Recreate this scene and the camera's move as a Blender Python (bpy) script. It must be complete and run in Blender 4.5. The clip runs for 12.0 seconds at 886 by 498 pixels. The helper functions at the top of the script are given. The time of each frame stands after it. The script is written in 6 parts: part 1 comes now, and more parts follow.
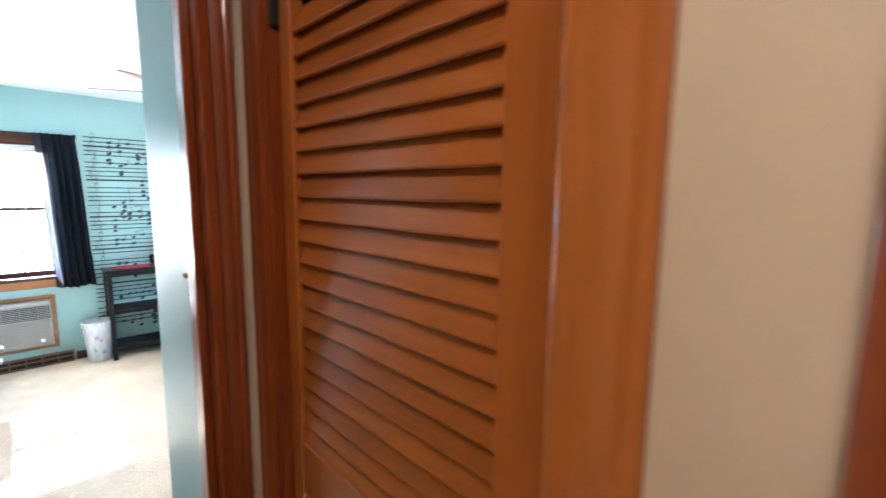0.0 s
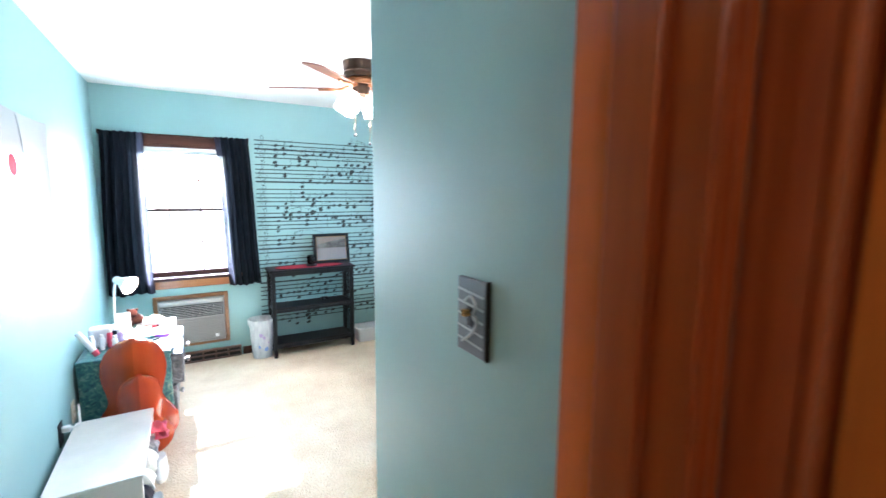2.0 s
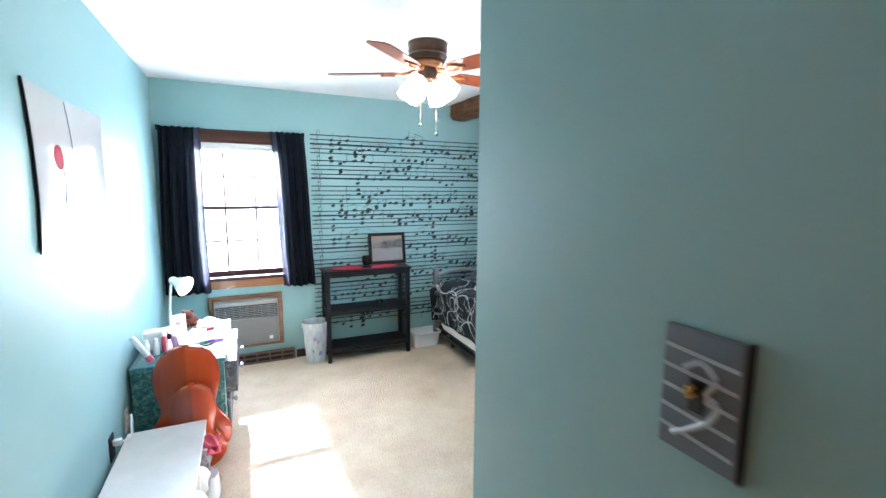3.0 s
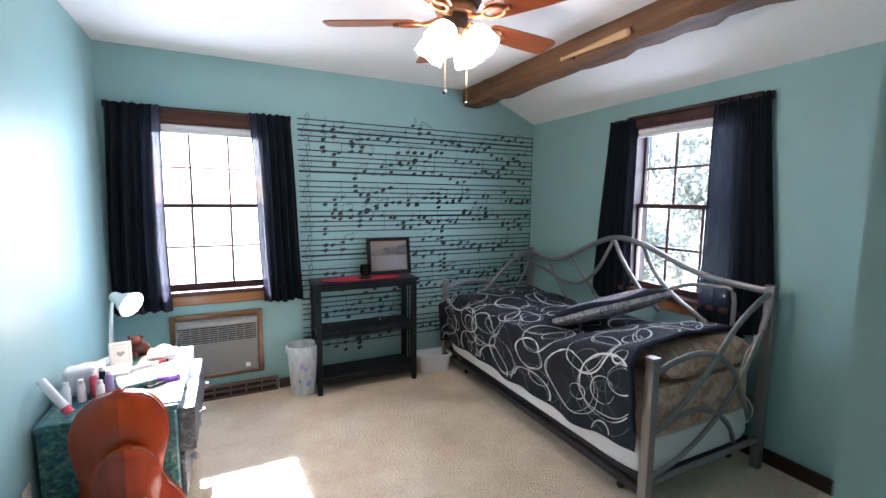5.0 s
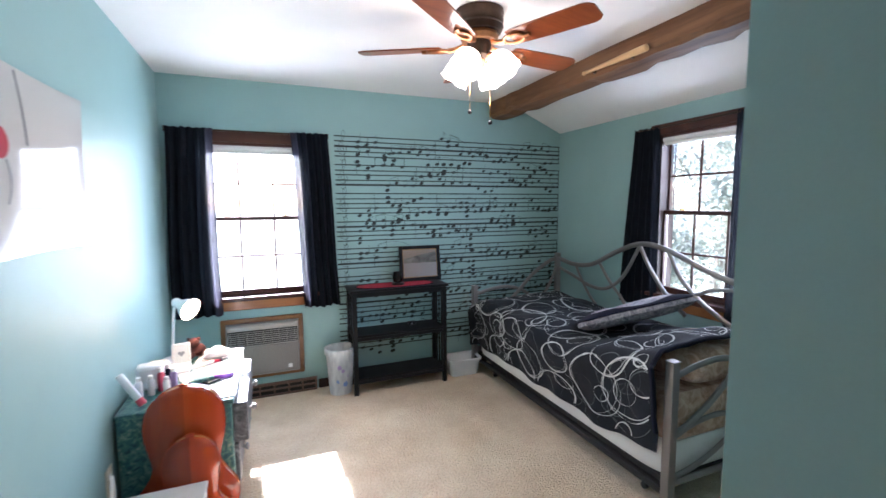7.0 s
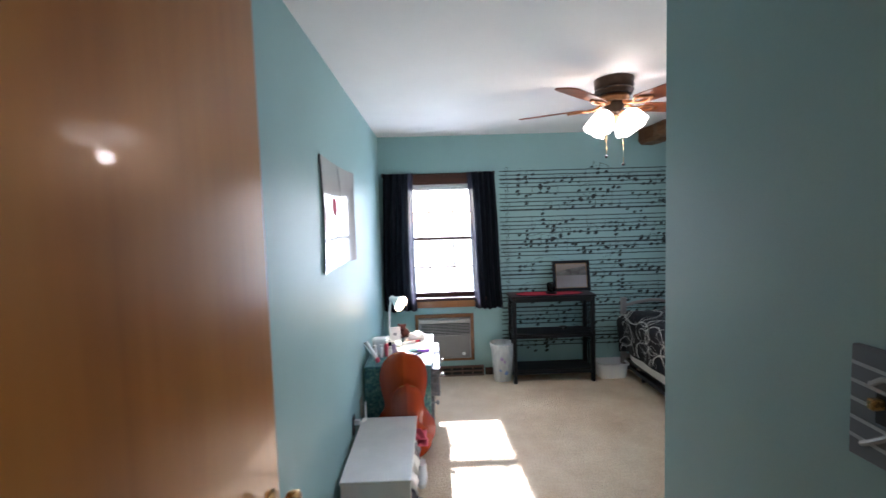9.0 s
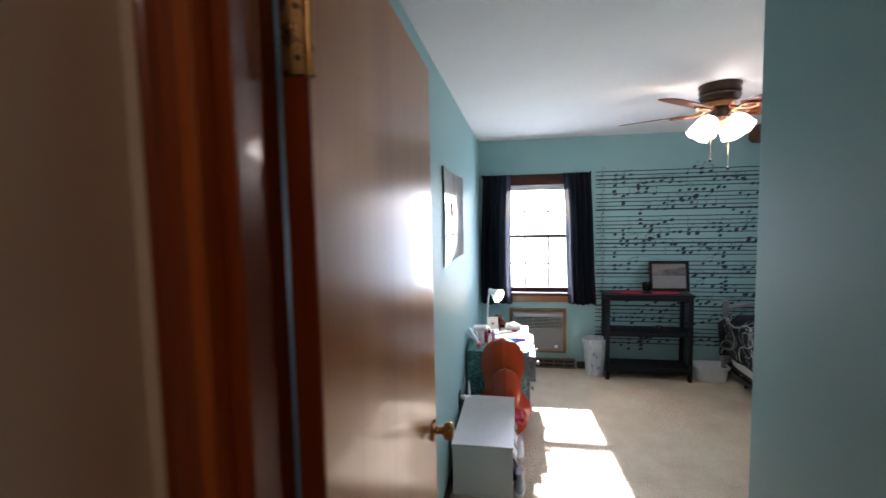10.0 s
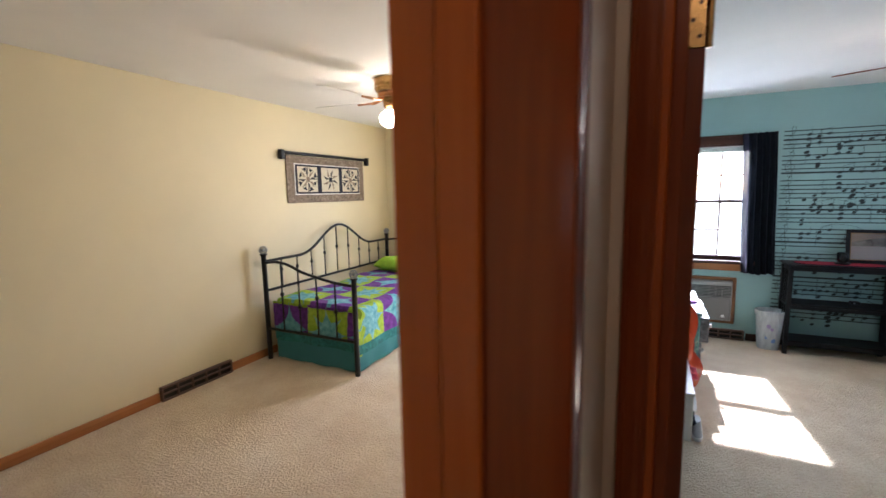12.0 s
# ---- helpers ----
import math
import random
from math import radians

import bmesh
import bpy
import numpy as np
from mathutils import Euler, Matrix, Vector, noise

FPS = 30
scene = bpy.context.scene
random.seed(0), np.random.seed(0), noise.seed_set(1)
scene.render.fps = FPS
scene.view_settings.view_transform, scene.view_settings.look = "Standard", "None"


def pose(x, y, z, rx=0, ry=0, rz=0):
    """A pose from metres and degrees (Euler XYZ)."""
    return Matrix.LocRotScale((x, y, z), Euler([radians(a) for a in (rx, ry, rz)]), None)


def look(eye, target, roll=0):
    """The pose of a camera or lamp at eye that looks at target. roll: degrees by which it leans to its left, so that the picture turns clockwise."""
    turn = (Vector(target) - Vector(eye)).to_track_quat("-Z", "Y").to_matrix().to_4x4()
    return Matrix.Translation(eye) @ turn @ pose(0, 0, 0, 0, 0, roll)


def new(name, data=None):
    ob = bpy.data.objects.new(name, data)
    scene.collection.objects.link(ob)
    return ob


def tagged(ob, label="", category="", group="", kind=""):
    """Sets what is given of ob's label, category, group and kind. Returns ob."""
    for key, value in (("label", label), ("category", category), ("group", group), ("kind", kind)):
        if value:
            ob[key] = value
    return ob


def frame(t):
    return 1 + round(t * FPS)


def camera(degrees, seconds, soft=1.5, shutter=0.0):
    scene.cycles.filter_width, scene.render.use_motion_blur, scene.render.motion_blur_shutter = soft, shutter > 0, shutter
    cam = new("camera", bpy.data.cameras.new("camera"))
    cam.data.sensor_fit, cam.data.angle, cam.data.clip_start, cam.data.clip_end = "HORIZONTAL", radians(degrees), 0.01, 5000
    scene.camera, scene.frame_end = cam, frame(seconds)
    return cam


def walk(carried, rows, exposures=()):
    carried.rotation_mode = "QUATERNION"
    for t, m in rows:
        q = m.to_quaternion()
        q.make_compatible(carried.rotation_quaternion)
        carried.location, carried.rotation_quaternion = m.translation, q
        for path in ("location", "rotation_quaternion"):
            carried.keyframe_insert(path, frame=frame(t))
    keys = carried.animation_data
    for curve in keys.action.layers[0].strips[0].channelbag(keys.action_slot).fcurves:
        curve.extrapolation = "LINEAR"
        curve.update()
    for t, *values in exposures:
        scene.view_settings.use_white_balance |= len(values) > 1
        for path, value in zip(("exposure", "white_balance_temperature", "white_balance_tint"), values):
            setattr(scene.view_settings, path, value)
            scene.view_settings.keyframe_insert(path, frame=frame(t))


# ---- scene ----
EXPOSURES = [(0.0, 4.93, 5200, 13), (1.0, 4.95, 5200, 13), (1.5, 4.93, 5150, 13), (2.0, 4.90, 5150, 12), (2.5, 4.74, 5150, 12), (3.0, 4.52, 5200, 13), (5.0, 3.83, 5550, 21), (6.5, 3.83, 5550, 21), (8.5, 3.46, 5550, 20), (9.5, 3.20, 5500, 18), (11.0, 3.15, 5450, 17), (12.0, 3.25, 5450, 18)]
cam = camera(91.37, 12.0, shutter=0.5)
PATH = [
    (0, (0.752, -0.216, 1.602), (2.137, 1.204, 1.344), 0.70),
    (0.5, (0.688, -0.058, 1.604), (1.980, 1.448, 1.354), 0.94),
    (1, (0.646, 0.112, 1.605), (1.864, 1.679, 1.358), 1.13),
    (1.5, (0.626, 0.286, 1.593), (1.755, 1.918, 1.346), 0.94),
    (2, (0.630, 0.474, 1.587), (1.637, 2.183, 1.330), 0.43),
    (2.5, (0.643, 0.647, 1.576), (1.519, 2.426, 1.315), 0.27),
    (3, (0.639, 0.841, 1.578), (1.464, 2.643, 1.309), 0.33),
    (5, (0.724, 1.520, 1.473), (1.602, 3.302, 1.248), 0.52),
    (5.5, (0.729, 1.568, 1.470), (1.660, 3.326, 1.259), 0.39),
    (6, (0.720, 1.561, 1.481), (1.672, 3.308, 1.272), 0.30),
    (6.5, (0.711, 1.495, 1.495), (1.591, 3.279, 1.286), 0.05),
    (8.5, (0.556, 0.843, 1.574), (0.784, 2.824, 1.425), -1.61),
    (9, (0.541, 0.633, 1.603), (0.578, 2.628, 1.470), -1.74),
    (9.5, (0.494, 0.448, 1.632), (0.311, 2.435, 1.501), -1.69),
    (10, (0.430, 0.296, 1.645), (0.081, 2.259, 1.497), -1.16),
    (10.5, (0.360, 0.141, 1.628), (-0.128, 2.073, 1.455), -0.80),
    (11, (0.289, 0.016, 1.609), (-0.355, 1.898, 1.404), -0.66),
    (11.5, (0.205, -0.103, 1.582), (-0.581, 1.721, 1.351), -0.88),
    (12, (0.099, -0.185, 1.558), (-0.761, 1.602, 1.299), -1.02),
]
walk(cam, [(t, look(e, g, r)) for t, e, g, r in PATH], EXPOSURES)

# ---- light ----
world = bpy.data.worlds.new("sky")
scene.world = world
world.use_nodes = True
wn = world.node_tree
sky = wn.nodes.new("ShaderNodeTexSky")
sky.sky_type = "NISHITA"
sky.sun_disc = False
sky.sun_elevation = radians(39.7)
sky.sun_rotation = radians(-5)
wn.nodes["Background"].inputs[1].default_value = 0.12
wn.links.new(sky.outputs[0], wn.nodes["Background"].inputs[0])

SUN_STRENGTH = 5.0
sun = bpy.data.lights.new("sun", "SUN")
sun.energy, sun.angle, sun.color = SUN_STRENGTH, radians(1.1), (1.0, 0.97, 0.92)
new("sun", sun).matrix_world = look((-0.10, 1.205, 1.0), (0, 0, 0))


def area_light(name, eye, target, w, h, watts, color):
    la = bpy.data.lights.new(name, "AREA")
    la.shape, la.size, la.size_y, la.energy, la.color = "RECTANGLE", w, h, watts, color
    new(name, la).matrix_world = look(eye, target)


def bulb(name, place, watts, color, size=0.04):
    la = bpy.data.lights.new(name, "POINT")
    la.energy, la.color, la.shadow_soft_size = watts, color, size
    new(name, la).location = place


SKY_TINT = (0.90, 0.96, 1.0)
area_light("sky_window_north", (0.61, 5.13, 1.40), (0.61, 0, 1.1), 0.70, 1.1, 3.3, SKY_TINT)
area_light("sky_window_east", (3.54, 3.40, 1.42), (0, 3.40, 1.1), 0.70, 1.1, 2.35, SKY_TINT)
bulb("fan_bulb", (1.680, 3.352, 2.44 - 0.40), 1.0, (1.0, 0.82, 0.62), 0.045)
# added lamp in an unseen opening, brightens the side room
area_light("added_side_room_light", (-1.4, 5.13, 1.45), (-1.6, 0, 0.9), 0.9, 1.1, 3.7, (1.0, 0.94, 0.85))


# ---- materials ----
def shader(name):
    m = bpy.data.materials.new(name)
    m.use_nodes = True
    return m, m.node_tree, m.node_tree.nodes["Principled BSDF"]


def add(nt, kind, **inputs):
    n = nt.nodes.new(kind)
    for k, v in inputs.items():
        n.inputs[k].default_value = v
    return n


def ramp(nt, fac, stops):
    r = nt.nodes.new("ShaderNodeValToRGB")
    while len(r.color_ramp.elements) < len(stops):
        r.color_ramp.elements.new(0.5)
    for e, (p, c) in zip(r.color_ramp.elements, stops):
        e.position, e.color = p, (*c, 1)
    nt.links.new(fac, r.inputs[0])
    return r.outputs[0]


def coords(nt, scale):
    tc = nt.nodes.new("ShaderNodeTexCoord")
    mp = nt.nodes.new("ShaderNodeMapping")
    mp.inputs["Scale"].default_value = scale
    nt.links.new(tc.outputs["Object"], mp.inputs[0])
    return mp.outputs[0]


def surface(name, color, rough=0.6, metal=0.0, vary=0.08, scale=3.0, fine=120.0, bump=0.05, coat=0.0, stretch=(1, 1, 1), dist=0.002, spec=0.5):
    """A surface with slow colour variation and a fine relief."""
    m, nt, p = shader(name)
    v = coords(nt, stretch)
    big = add(nt, "ShaderNodeTexNoise", Scale=scale, Detail=5.0, Roughness=0.6)
    small = add(nt, "ShaderNodeTexNoise", Scale=fine, Detail=4.0, Roughness=0.65)
    nt.links.new(v, big.inputs["Vector"])
    nt.links.new(v, small.inputs["Vector"])
    mixv = add(nt, "ShaderNodeMath")
    mixv.operation = "MULTIPLY_ADD"
    nt.links.new(small.outputs[0], mixv.inputs[0])
    mixv.inputs[1].default_value = 0.35
    nt.links.new(big.outputs[0], mixv.inputs[2])
    lo = tuple(max(0, c * (1 - vary)) for c in color)
    hi = tuple(min(1, c * (1 + vary)) for c in color)
    nt.links.new(ramp(nt, mixv.outputs[0], [(0.45, lo), (0.9, hi)]), p.inputs["Base Color"])
    rr = add(nt, "ShaderNodeMapRange")
    rr.inputs["To Min"].default_value, rr.inputs["To Max"].default_value = max(0.02, rough - 0.07), min(1, rough + 0.07)
    nt.links.new(big.outputs[0], rr.inputs["Value"])
    nt.links.new(rr.outputs[0], p.inputs["Roughness"])
    p.inputs["Metallic"].default_value = metal
    p.inputs["Specular IOR Level"].default_value = spec
    p.inputs["Coat Weight"].default_value = coat
    p.inputs["Coat Roughness"].default_value = 0.08
    if bump:
        b = add(nt, "ShaderNodeBump", Strength=bump, Distance=dist)
        nt.links.new(small.outputs[0], b.inputs["Height"])
        nt.links.new(b.outputs[0], p.inputs["Normal"])
    return m


def wood(name, dark, mid, light, axis="z", rough=0.3, coat=0.5, grain=1.0, bump=0.05, coat_rough=0.07, spec=0.3, tint=(1, 1, 1)):
    """Varnished wood with the grain along one axis."""
    m, nt, p = shader(name)
    s = {"x": (1.2, 26, 26), "y": (26, 1.2, 26), "z": (26, 26, 1.2)}[axis]
    v = coords(nt, tuple(c * grain for c in s))
    info = nt.nodes.new("ShaderNodeObjectInfo")
    off = nt.nodes.new("ShaderNodeVectorMath")
    off.operation = "ADD"
    comb = nt.nodes.new("ShaderNodeCombineXYZ")
    tw = add(nt, "ShaderNodeMath")
    tw.operation = "MULTIPLY"
    tw.inputs[1].default_value = 37.0
    nt.links.new(info.outputs["Random"], tw.inputs[0])
    for k in range(3):
        nt.links.new(tw.outputs[0], comb.inputs[k])
    nt.links.new(v, off.inputs[0])
    nt.links.new(comb.outputs[0], off.inputs[1])
    big = add(nt, "ShaderNodeTexNoise", Scale=0.35, Detail=4.0, Roughness=0.55, Distortion=0.6)
    fine = add(nt, "ShaderNodeTexNoise", Scale=2.6, Detail=6.0, Roughness=0.7)
    for n in (big, fine):
        nt.links.new(off.outputs[0], n.inputs["Vector"])
    ma = add(nt, "ShaderNodeMath")
    ma.operation = "MULTIPLY_ADD"
    ma.inputs[1].default_value = 0.45
    nt.links.new(fine.outputs[0], ma.inputs[0])
    nt.links.new(big.outputs[0], ma.inputs[2])
    nt.links.new(ramp(nt, ma.outputs[0], [(0.45, dark), (0.68, mid), (0.98, light)]), p.inputs["Base Color"])
    p.inputs["Roughness"].default_value = rough
    p.inputs["Specular IOR Level"].default_value = spec
    p.inputs["Specular Tint"].default_value = (*tint, 1)
    p.inputs["Coat Weight"].default_value = coat
    p.inputs["Coat Roughness"].default_value = coat_rough
    b = add(nt, "ShaderNodeBump", Strength=bump, Distance=0.001)
    nt.links.new(fine.outputs[0], b.inputs["Height"])
    nt.links.new(b.outputs[0], p.inputs["Normal"])
    return m


def glow(name, color, strength):
    m, nt, p = shader(name)
    p.inputs["Base Color"].default_value = (0.9, 0.9, 0.88, 1)
    p.inputs["Emission Color"].default_value = (*color, 1)
    p.inputs["Emission Strength"].default_value = strength
    return m


def clear(name, tint=(1, 1, 1), rough=0.0):
    """Thin window glass: passes light, mirrors a little."""
    m, nt, p = shader(name)
    tr = add(nt, "ShaderNodeBsdfTransparent", Color=(*tint, 1))
    gl = add(nt, "ShaderNodeBsdfGlossy", Roughness=rough)
    mix = add(nt, "ShaderNodeMixShader")
    fr = add(nt, "ShaderNodeFresnel", IOR=1.45)
    nt.links.new(fr.outputs[0], mix.inputs[0])
    nt.links.new(tr.outputs[0], mix.inputs[1])
    nt.links.new(gl.outputs[0], mix.inputs[2])
    nt.links.new(mix.outputs[0], nt.nodes["Material Output"].inputs[0])
    return m


def sheer(name, color, pass_light, through_air, glowing=(0.30, 0.30, 0.42)):
    """Woven cloth that lets part of the light through."""
    m, nt, p = shader(name)
    v = coords(nt, (1, 1, 0.25))
    n = add(nt, "ShaderNodeTexNoise", Scale=45.0, Detail=4.0)
    nt.links.new(v, n.inputs["Vector"])
    c = ramp(nt, n.outputs[0], [(0.3, tuple(k * 0.7 for k in color)), (0.75, tuple(min(1, k * 1.3) for k in color))])
    nt.links.new(c, p.inputs["Base Color"])
    p.inputs["Roughness"].default_value = 0.9
    p.inputs["Specular IOR Level"].default_value = 0.15
    tl = add(nt, "ShaderNodeBsdfTranslucent", Color=(*glowing, 1))
    tr = add(nt, "ShaderNodeBsdfTransparent")
    m1 = add(nt, "ShaderNodeMixShader", Fac=pass_light)
    m2 = add(nt, "ShaderNodeMixShader", Fac=through_air)
    nt.links.new(p.outputs[0], m1.inputs[1])
    nt.links.new(tl.outputs[0], m1.inputs[2])
    nt.links.new(m1.outputs[0], m2.inputs[1])
    nt.links.new(tr.outputs[0], m2.inputs[2])
    nt.links.new(m2.outputs[0], nt.nodes["Material Output"].inputs[0])
    return m


def leaf_shader():
    """Leaves that light shines through."""
    m, nt, p = shader("leaves")
    v = coords(nt, (1, 1, 1))
    n = add(nt, "ShaderNodeTexNoise", Scale=1.4, Detail=4.0)
    nt.links.new(v, n.inputs["Vector"])
    nt.links.new(ramp(nt, n.outputs[0], [(0.35, (0.14, 0.16, 0.13)), (0.7, (0.25, 0.27, 0.225))]), p.inputs["Base Color"])
    tl = add(nt, "ShaderNodeBsdfTranslucent", Color=(0.34, 0.36, 0.30, 1))
    mx = add(nt, "ShaderNodeMixShader", Fac=0.45)
    nt.links.new(p.outputs[0], mx.inputs[1])
    nt.links.new(tl.outputs[0], mx.inputs[2])
    nt.links.new(mx.outputs[0], nt.nodes["Material Output"].inputs[0])
    return m


M_TEAL = surface("teal_paint", (0.275, 0.43, 0.425), 0.50, vary=0.06, scale=1.5, fine=260, bump=0.12, spec=0.26)
M_YELLOW = surface("yellow_paint", (0.715, 0.63, 0.42), 0.55, vary=0.04, scale=1.2, fine=260, bump=0.08)
M_BEIGE = surface("beige_paint", (0.595, 0.495, 0.365), 0.55, vary=0.05, scale=1.2, fine=260, bump=0.08)
M_CEIL = surface("ceiling_paint", (0.80, 0.79, 0.77), 0.85, vary=0.03, scale=2.0, fine=140, bump=0.25)
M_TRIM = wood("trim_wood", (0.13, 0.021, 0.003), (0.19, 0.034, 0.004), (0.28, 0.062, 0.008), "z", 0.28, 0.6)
M_TRIMH = wood("trim_wood_across", (0.13, 0.021, 0.003), (0.19, 0.034, 0.004), (0.28, 0.062, 0.008), "y", 0.28, 0.6)
M_TRIMX = wood("trim_wood_level", (0.13, 0.021, 0.003), (0.19, 0.034, 0.004), (0.28, 0.062, 0.008), "x", 0.28, 0.6)
# lighter orange copy of the trim wood, with light from the rooms mixed in
M_TRIM_LIT = wood("lit_trim_wood", (0.28, 0.060, 0.006), (0.41, 0.094, 0.010), (0.52, 0.145, 0.018), "z", 0.25, 0.6, 0.6)
M_LOUVER = wood("louver_wood", (0.22, 0.062, 0.009), (0.31, 0.093, 0.013), (0.40, 0.13, 0.020), "y", 0.33, 0.4, 0.7)
M_LOUVERZ = wood("louver_stile_wood", (0.25, 0.068, 0.008), (0.34, 0.100, 0.012), (0.43, 0.14, 0.018), "z", 0.33, 0.4, 0.7)
M_DOOR = wood("door_veneer", (0.30, 0.105, 0.016), (0.40, 0.152, 0.026), (0.49, 0.21, 0.041), "z", 0.30, 0.12, 0.45, 0.02, 0.02, 0.30, (1.0, 0.66, 0.30))
M_BASE_DARK = wood("dark_baseboard", (0.018, 0.008, 0.006), (0.032, 0.014, 0.010), (0.055, 0.024, 0.015), "x", 0.4, 0.3)
M_BASE_ORANGE = wood("orange_baseboard", (0.30, 0.11, 0.03), (0.40, 0.16, 0.05), (0.50, 0.22, 0.075), "y", 0.35, 0.4)
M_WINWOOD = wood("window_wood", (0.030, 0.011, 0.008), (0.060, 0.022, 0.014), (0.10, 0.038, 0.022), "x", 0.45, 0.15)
# window wood with shade put into its colour, against the nearby sky lamp
M_WINWOOD_SHADED = wood("shaded_window_wood", (0.012, 0.0045, 0.0035), (0.024, 0.009, 0.006), (0.042, 0.017, 0.010), "z", 0.5, 0.1)
M_SILLWOOD = wood("sill_wood", (0.20, 0.075, 0.025), (0.30, 0.12, 0.04), (0.38, 0.17, 0.06), "x", 0.4, 0.3)
M_FRAMEWOOD = wood("unit_frame_wood", (0.13, 0.055, 0.02), (0.20, 0.09, 0.034), (0.27, 0.13, 0.052), "x", 0.45, 0.2)
M_BEAM = wood("old_beam_wood", (0.022, 0.010, 0.004), (0.085, 0.038, 0.016), (0.21, 0.105, 0.046), "y", 0.6, 0.0, 0.6, 0.9)
M_PALE = wood("pale_wood", (0.42, 0.25, 0.11), (0.52, 0.32, 0.15), (0.60, 0.39, 0.20), "y", 0.45, 0.2)
M_BLADE = wood("cherry_blade", (0.14, 0.030, 0.010), (0.24, 0.060, 0.018), (0.32, 0.095, 0.03), "x", 0.3, 0.4, 0.7)
M_CELLO = wood("cello_varnish", (0.24, 0.021, 0.004), (0.37, 0.040, 0.007), (0.47, 0.072, 0.012), "z", 0.22, 0.5, 0.25, 0.01)
M_CELLO_DARK = wood("cello_varnish_dark", (0.14, 0.014, 0.003), (0.25, 0.028, 0.004), (0.36, 0.054, 0.007), "z", 0.2, 0.9, 0.25, 0.01)
M_CELLO_SIDE = wood("cello_edge", (0.38, 0.13, 0.03), (0.5, 0.2, 0.05), (0.6, 0.28, 0.08), "z", 0.25, 0.6, 0.4, 0.01)
M_BLACKWOOD = surface("black_wood", (0.005, 0.0055, 0.0065), 0.5, vary=0.3, scale=8, fine=90, bump=0.05, spec=0.25)
M_BLACK = surface("black_metal", (0.008, 0.008, 0.009), 0.4, 0.3, vary=0.2, scale=9)
M_INK = surface("black_decal", (0.036, 0.047, 0.048), 0.7, vary=0.2, scale=20, bump=0, spec=0.2)
M_SILVER = surface("silver_paint", (0.27, 0.255, 0.245), 0.42, 0.7, vary=0.06, scale=12, fine=300, bump=0.03)
M_BRASS = surface("aged_brass", (0.42, 0.25, 0.09), 0.28, 1.0, vary=0.15, scale=30)
M_BRONZE = surface("dark_bronze", (0.055, 0.035, 0.024), 0.35, 0.8, vary=0.25, scale=25)
M_COPPER = surface("copper_bronze", (0.40, 0.19, 0.085), 0.32, 0.9, vary=0.2, scale=30)
M_WHITE = surface("white_paint", (0.78, 0.77, 0.75), 0.4, vary=0.03, scale=5)
M_WHITETOP = surface("white_laminate", (0.74, 0.72, 0.69), 0.35, vary=0.06, scale=9, fine=60, bump=0.03)
M_PLASTIC = surface("white_plastic", (0.72, 0.74, 0.76), 0.35, vary=0.03, scale=6)
M_GREYFRONT = surface("unit_front", (0.20, 0.185, 0.17), 0.45, vary=0.05, scale=8, fine=180, bump=0.2)
M_GREYTRIM = surface("unit_trim", (0.30, 0.285, 0.265), 0.4, vary=0.05, scale=8)
# near-black colour for sheets that stand in for shade inside openings
M_GAP_SHADE = surface("gap_shade", (0.012, 0.011, 0.01), 0.8, bump=0)
M_VENT = surface("bronze_vent", (0.13, 0.075, 0.055), 0.45, 0.3, vary=0.12, scale=12)
M_RED = surface("red_cloth", (0.42, 0.018, 0.04), 0.85, vary=0.12, scale=25, fine=350, bump=0.3)
M_PINK = surface("pink_cloth", (0.62, 0.09, 0.14), 0.8, vary=0.15, scale=25)
M_PURPLE = surface("purple_plastic", (0.22, 0.04, 0.42), 0.35, vary=0.1)
M_BLUE = surface("blue_print", (0.20, 0.32, 0.62), 0.5, vary=0.2)
M_LILAC = surface("lilac_print", (0.40, 0.30, 0.55), 0.5, vary=0.2)
M_STAVE = surface("pale_plate_print", (0.38, 0.42, 0.44), 0.5, vary=0.1)
M_PAPER = surface("paper", (0.80, 0.80, 0.78), 0.75, vary=0.02)
M_GREYITEM = surface("grey_plastic", (0.30, 0.31, 0.33), 0.5, vary=0.1)
M_PLUSH = surface("brown_plush", (0.080, 0.023, 0.016), 0.95, vary=0.3, scale=40, fine=400, bump=0.6)
M_SHEET = surface("white_sheet", (0.70, 0.71, 0.68), 0.85, vary=0.04, scale=10, fine=300, bump=0.15)
M_GLASS = clear("pane_glass")
M_DARKGLASS = clear("smoked_glass", (0.35, 0.33, 0.33))
M_LAMPGLASS = glow("lit_glass", (1.0, 0.84, 0.66), 0.7)
# glow of the added hall dome, which never comes into view
M_HALL_FILL = glow("hall_fill_glow", (1.0, 0.77, 0.54), 0.84)
M_LAMPGLASS2 = glow("lit_dome", (1.0, 0.80, 0.54), 6.2)
M_BULB = glow("lit_bulb", (1.0, 0.66, 0.34), 14.0)
M_CURTAIN = sheer("navy_curtain", (0.006, 0.0085, 0.013), 0.012, 0.002, (0.14, 0.17, 0.22))
M_CURTAIN_THIN = sheer("navy_voile", (0.006, 0.0085, 0.013), 0.03, 0.008, (0.14, 0.16, 0.22))
M_CURTAIN_EDGE = sheer("pale_voile_edge", (0.03, 0.03, 0.045), 0.08, 0.035, (0.26, 0.25, 0.34))
M_SHADE = surface("roller_shade", (0.75, 0.75, 0.73), 0.7, vary=0.02)
M_TRANSL = sheer("milky_plastic", (0.74, 0.80, 0.86), 0.30, 0.28, (0.82, 0.85, 0.88))
M_GRASS = surface("lawn", (0.30, 0.32, 0.23), 0.9, vary=0.3, scale=0.6, fine=20, bump=0.3)
